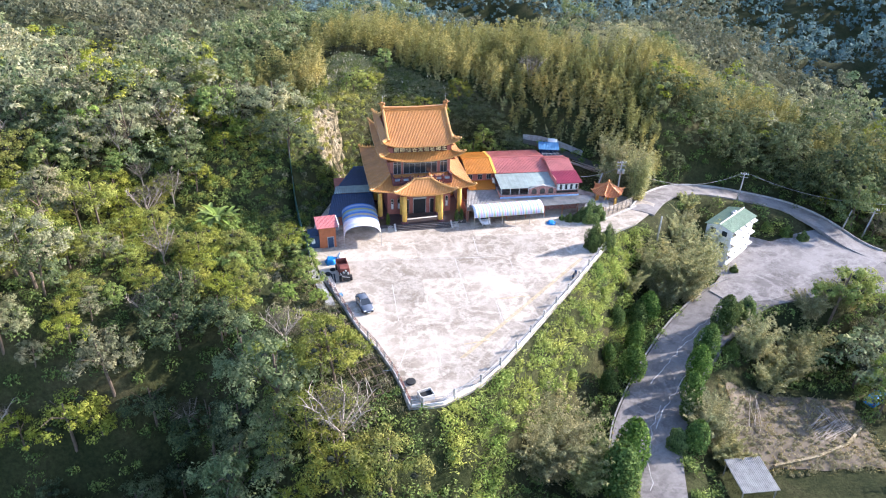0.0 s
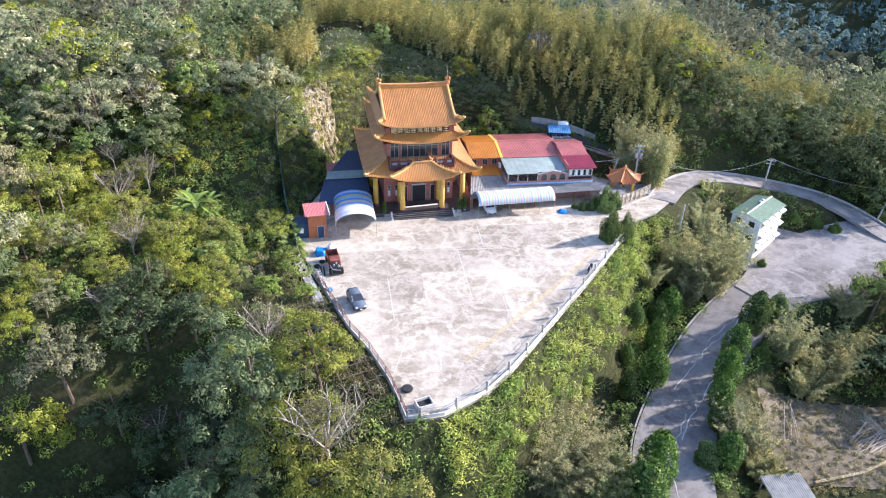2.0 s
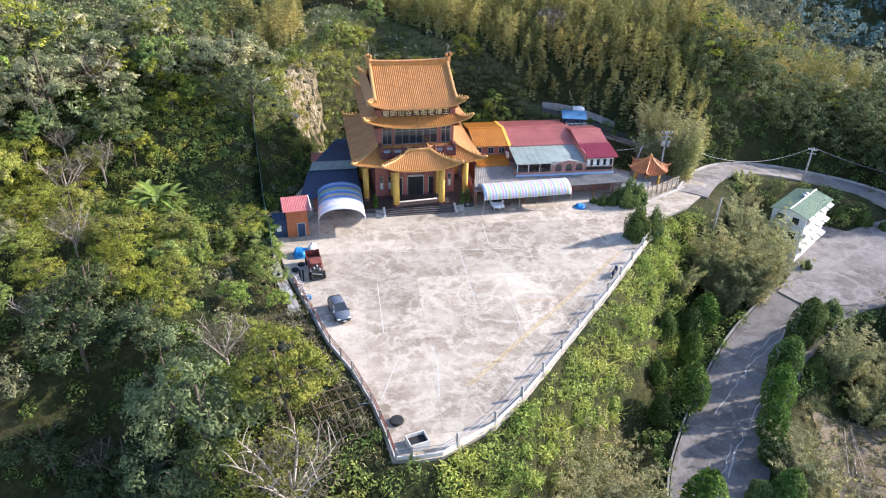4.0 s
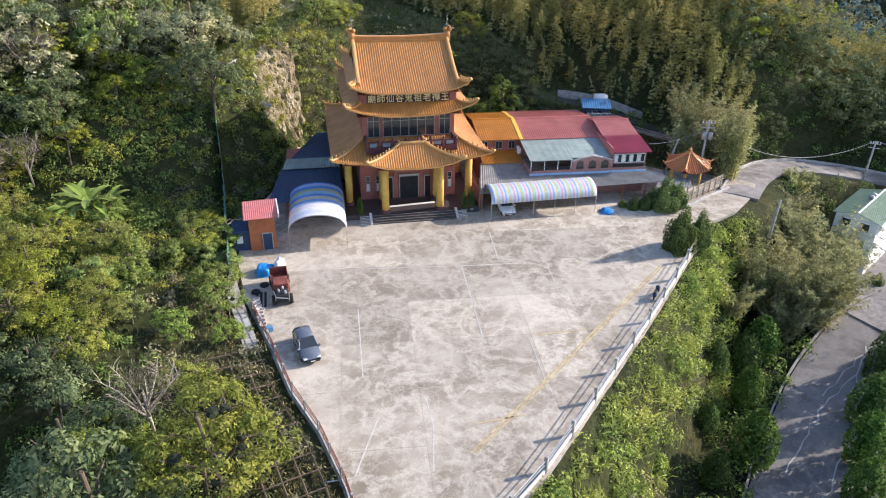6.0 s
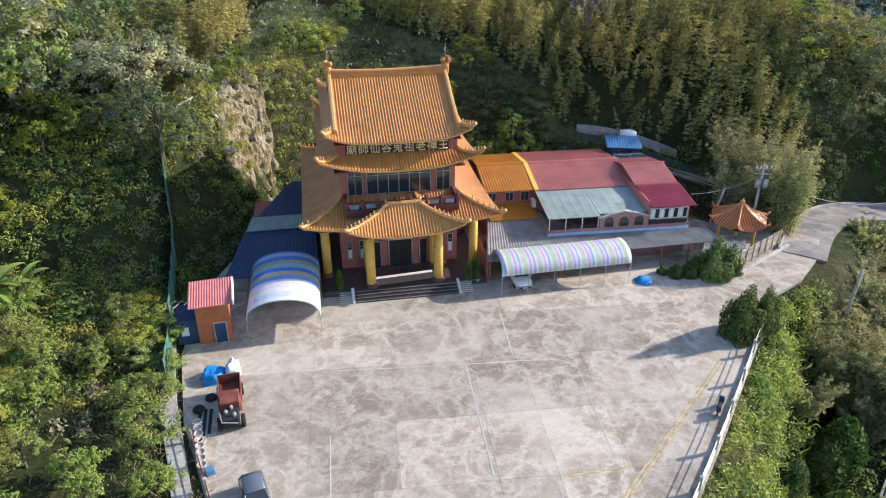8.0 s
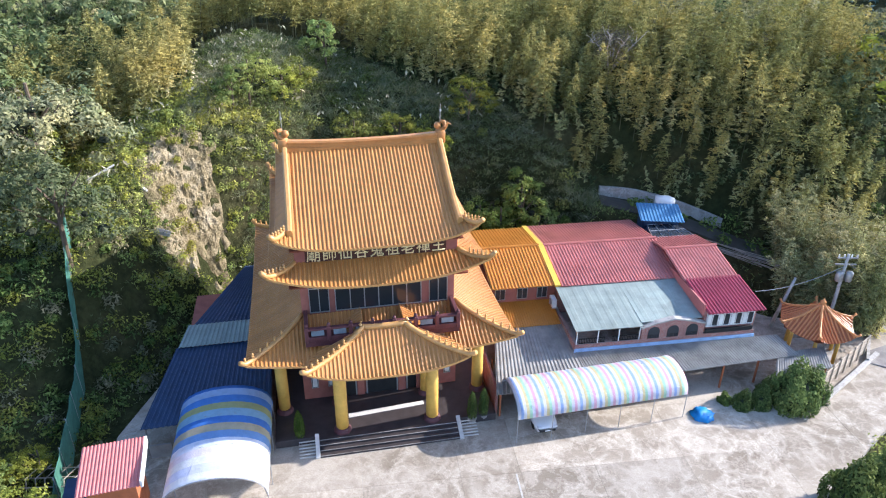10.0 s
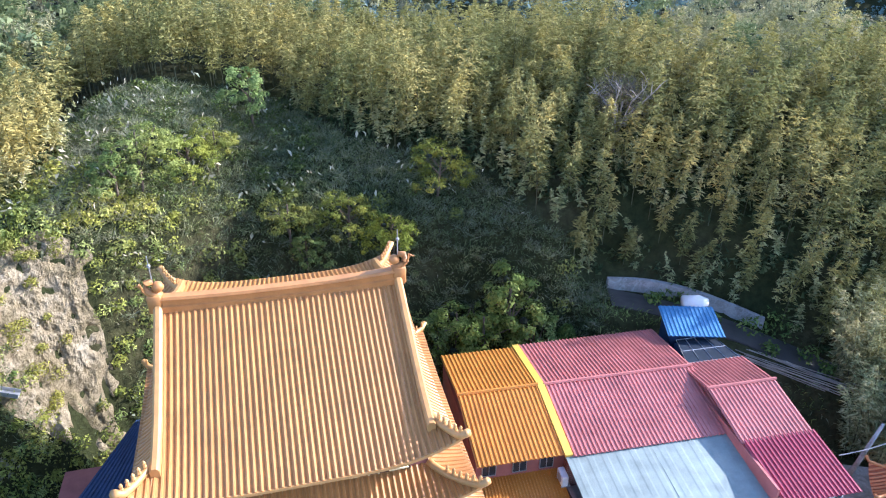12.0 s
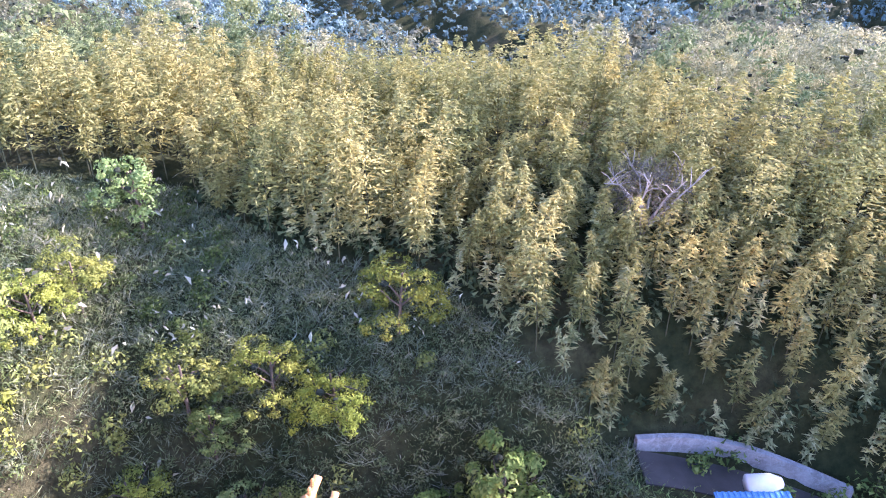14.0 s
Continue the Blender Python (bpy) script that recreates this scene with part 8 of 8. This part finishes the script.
bushes(sq[~sqd], "slope_scrub", "yellow-green leafy scrub on the slope behind the temple", "leaf_d", 0.95, 150, 0.25)
# darker leaves deepen the shade in the gaps between trees
bushes(up[~bank & ~open_w], "undergrowth", "undergrowth between the trees, coloured dark for shade in the gaps", "leaf_shrub", 1.25, 105, 0.33)
bushes(up[open_w & (rng.uniform(size=len(up)) < 0.6)], "undergrowth", "scrubby olive undergrowth beside the terrace", "leaf_b", 0.9, 120, 0.26)
ga = scatter(-75, 100, 50, 140, 1.3)
gd = poly_distance(ga[:, 0], ga[:, 1], LOT)
ga = ga[in_view(ga, 5) & (gd > 0.4) & (gd < 13) & clear_of(ga, 0.4, 4.6) & (ga[:, 1] < 136)]
grass(ga, "grass", "rough green and straw-coloured grass round the terrace", 9, 0.7, "leaf_grass", slim=0.12, spread=0.8)

wg = scatter(-27, 0, 66, 101, 0.75)
wd = poly_distance(wg[:, 0], wg[:, 1], LOT)
wg = wg[(wd > 0.3) & (wd < 6.0) & (wg[:, 0] < -2)]
grass(wg, "grass", "dry straw-coloured grass on the bank beside the terrace", 10, 0.55, "dry_grass", slim=0.1, spread=0.7)

tg = np.concatenate([scatter(14, 20, 138, 142, 0.5), scatter(25, 31, 131, 136, 0.5)])
tg = tg[line_distance(tg[:, 0], tg[:, 1], TRACK)[0] > 1.5]
grass(tg, "grass", "short fresh green grass behind the wing", 8, 0.45, "leaf_c", slim=0.12, spread=0.8)

# ---- plants that stand by themselves ----
for x, y, s_, key in ((27.0, 117.6, 1.25, "shrub"), (28.6, 118.3, 0.95, "shrub"), (24.6, 117.3, 0.6, "shrub"), (23.2, 117.2, 0.55, "shrub"), (22.0, 117.6, 0.4, "shrub"), (25.4, 118.4, 0.6, "shrub")):
    place_tree(key, x, y, s_ * 1.05, 1, "garden shrubs", tall=1.15)
for x, y, s_ in ((-19.6, 92.6, 1.0), (-26.5, 100.0, 0.9), (-28.6, 95.6, 1.0), (-27.2, 106.4, 0.8), (-26.5, 89.5, 0.9), (-20.6, 97.0, 0.95), (-23.0, 104.2, 0.9), (-32.8, 99.5, 1.1), (-22.8, 88.6, 0.9), (-31.0, 92.8, 1.0), (-25.4, 108.6, 0.7), (-25.1, 102.2, 1.0), (-23.6, 101.0, 0.85), (-21.2, 95.4, 1.05), (-30.6, 98.9, 1.05), (-21.3, 100.4, 0.75), (-18.0, 88.4, 0.7), (-35.0, 104.5, 1.05), (-36.5, 96.5, 1.1)):
    place_tree("acacia" if int(y) % 3 == 0 else "bright", x, y, s_ * 0.8, int(x) % 2, "orchard trees", tall=0.78)
for x, y, s_ in ((6.2, 139.6, 1.15), (8.2, 140.4, 1.2), (4.0, 140.2, 0.95), (10.0, 139.6, 0.9), (2.4, 139.8, 0.8)):
    place_tree("bright", x, y, s_, int(x) % 3, "slope trees")
place_tree("cypress", 12.4, 139.3, 0.9, 0, "slope trees", tall=0.9)
for x, y, s_ in ((-8.8, 143.6, 0.62), (-7.6, 143.0, 0.5), (-4.3, 144.1, 0.55), (-0.8, 143.6, 0.55), (-19.8, 140.5, 0.6), (-18.6, 142.0, 0.65), (-10.8, 140.7, 0.6), (-12.0, 141.6, 0.5), (-5.8, 141.1, 0.6), (-4.1, 141.0, 0.55), (2.7, 147.0, 0.6), (-13.0, 153.9, 0.7), (-14.6, 147.2, 0.5), (-16.0, 145.0, 0.5)):
    place_tree("acacia" if int(x) % 2 == 0 else "bright", x, y, s_ * 1.3, int(x) % 3, "slope trees", tall=0.95)
for x, y, s_ in ((26.0, 107.2, 1.2), (28.4, 108.4, 0.95)):
    place_tree("shrub", x, y, s_, 1, "hedge shrubs", tall=1.6)
for x, y, s_ in ((42.8, 93.8, 1.25), (40.4, 88.6, 1.2), (47.2, 99.4, 1.3), (26.0, 70.8, 1.5), (24.0, 67.4, 1.6), (29.8, 100.2, 0.9), (32.4, 97.2, 1.0), (30.2, 89.0, 1.35), (38.2, 84.0, 1.1), (37.0, 80.6, 1.0), (36.4, 104.6, 1.3), (34.4, 103.0, 1.1), (27.6, 93.6, 0.7), (36.2, 74.8, 1.1), (26.2, 87.0, 0.8)):
    place_tree("cypress", x, y, s_ * 1.25, 0, "roadside conifers", tall=rng.uniform(0.68, 0.85))
for x, y, s_ in ((50.5, 102.0, 1.3), (53.0, 103.6, 1.1), (47.5, 94.4, 1.0), (23.4, 69.6, 1.7), (24.4, 66.4, 1.5), (22.0, 73.0, 1.2), (33.8, 74.8, 1.2), (70.0, 129.5, 0.9), (72.5, 127.6, 0.8), (66.5, 131.0, 0.8), (62.0, 133.0, 0.7), (55.0, 116.2, 0.6)):
    place_tree("shrub", x, y, s_, 1, "roadside shrubs")
for x, y, s_ in ((-48.4, 105.2, 0.95), (-19.8, 77.0, 0.85), (-46.0, 111.0, 0.8), (-41.0, 92.0, 0.8), (17.6, 150.5, 0.9), (-56.0, 116.0, 0.9)):
    place_tree("bare", x, y, s_, 0, "leafless trees")


def banana(x, y, s_):
    t = empty("banana_plant", pose(x, y, height_at(x, y) - 0.1, 0, 0, rng.uniform(0, 360)) @ Matrix.Diagonal((s_, s_, s_, 1)), "banana plant with long bright yellow-green leaves", "plant", "banana plants")
    bm = bmesh.new()
    tube(bm, [(0, 0, 0), (0.05, 0, 1.2), (0, 0.05, 2.2)], 0.16, 7, 0.6)
    part("stem", bm, M["leaf_c"], t)
    for i in range(11):
        a = 2.4 * i
        up_ = rng.uniform(0.8, 1.7)
        bm = bmesh.new()
        rows2 = []
        for k in range(9):
            q = k / 8
            r = 2.6 * q
            z = 2.1 + up_ * 1.9 * q - 1.9 * q * q
            w = 0.36 * math.sin(math.pi * min(1, 0.08 + q * 0.92)) ** 0.6 + 0.015
            c = Vector((r * math.cos(a), r * math.sin(a), z))
            sd = Vector((-math.sin(a), math.cos(a), 0)) * w
            rows2.append([c - sd + Vector((0, 0, 0.1)), c, c + sd + Vector((0, 0, 0.1))])
        loft(bm, rows2, closed=False)
        part("leaf", bm, M["leaf_c"], t)
    return t


for x, y, s_ in ((-36.8, 105.2, 1.25), (-38.4, 106.0, 1.1), (-35.6, 106.4, 1.0), (-38.0, 103.9, 1.0), (-34.6, 105.0, 0.7)):
    banana(x, y, s_)


def potted_conifer(m):
    t = empty("potted_conifer", m, "slim dark conifer in a round pot", "potted plant", "potted conifers")
    bm = bmesh.new()
    lathe(bm, [(0.25, 0), (0.36, 0.4), (0.4, 0.5), (0.3, 0.5)], 12)
    part("pot", bm, M["clay"], t)
    ob = shared_part("foliage", KINDS["cypress"][0][0], t, pose(0, 0, 0.3) @ Matrix.Diagonal((0.3, 0.3, 0.45, 1)))
    return t


for u_, v_ in ((6.1, 0.3), (7.0, 0.5), (-6.2, 0.6)):
    potted_conifer(TEMPLE @ pose(u_, v_, 0.01))

# scrub and tufts round and on the rock face
rs = scatter(-35, -16.5, 125, 143, 0.8)
ra = (2.6 * (rs[:, 0] + 22.7) + 1.6 * (rs[:, 1] - 133.1)) / 11.22
rb = (-2.3 * (rs[:, 0] + 22.7) + 2.9 * (rs[:, 1] - 133.1)) / 11.22
off_rock = np.hypot(ra, rb) > 0.82
off_rock &= (poly_distance(rs[:, 0], rs[:, 1], LOT) > 0.8)
rk = rng.uniform(size=len(rs))
bushes(rs[off_rock & (rk < 0.55)], "slope_scrub", "yellow-green scrub round the rock face", "leaf_d", 0.75, 110, 0.22)
bushes(rs[off_rock & (rk > 0.55)], "slope_scrub", "dry pale grass and weeds round the rock face", "grass_bright", 0.65, 90, 0.24, 0.4)
on_rock = (np.hypot(ra, rb) < 0.82) & ((np.hypot(ra + 0.35, rb + 0.45) < 0.42) | (np.hypot(ra - 0.1, rb - 0.4) < 0.2) | (rk < 0.3))
bushes(rs[on_rock], "rock_tufts", "small dry tufts growing on the rock face", "leaf_d", 0.6, 140, 0.17, lift=0.85)

# short metal chute lying on the slope below the rock
bm = boxes((-1.1, 1.1, -0.28, 0.28, 0.0, 0.05), (-1.1, 1.1, -0.28, -0.24, 0.05, 0.3), (-1.1, 1.1, 0.24, 0.28, 0.05, 0.3), bevel=0.01)
cz = height_at(-24.0, 128.6)
bmesh.ops.transform(bm, matrix=pose(-24.0, 128.6, cz + 0.5, 0, 22, 10), verts=bm.verts)
tagged(part("chute", bm, M["steel"]), "short grey metal chute lying on the weedy slope", "chute")
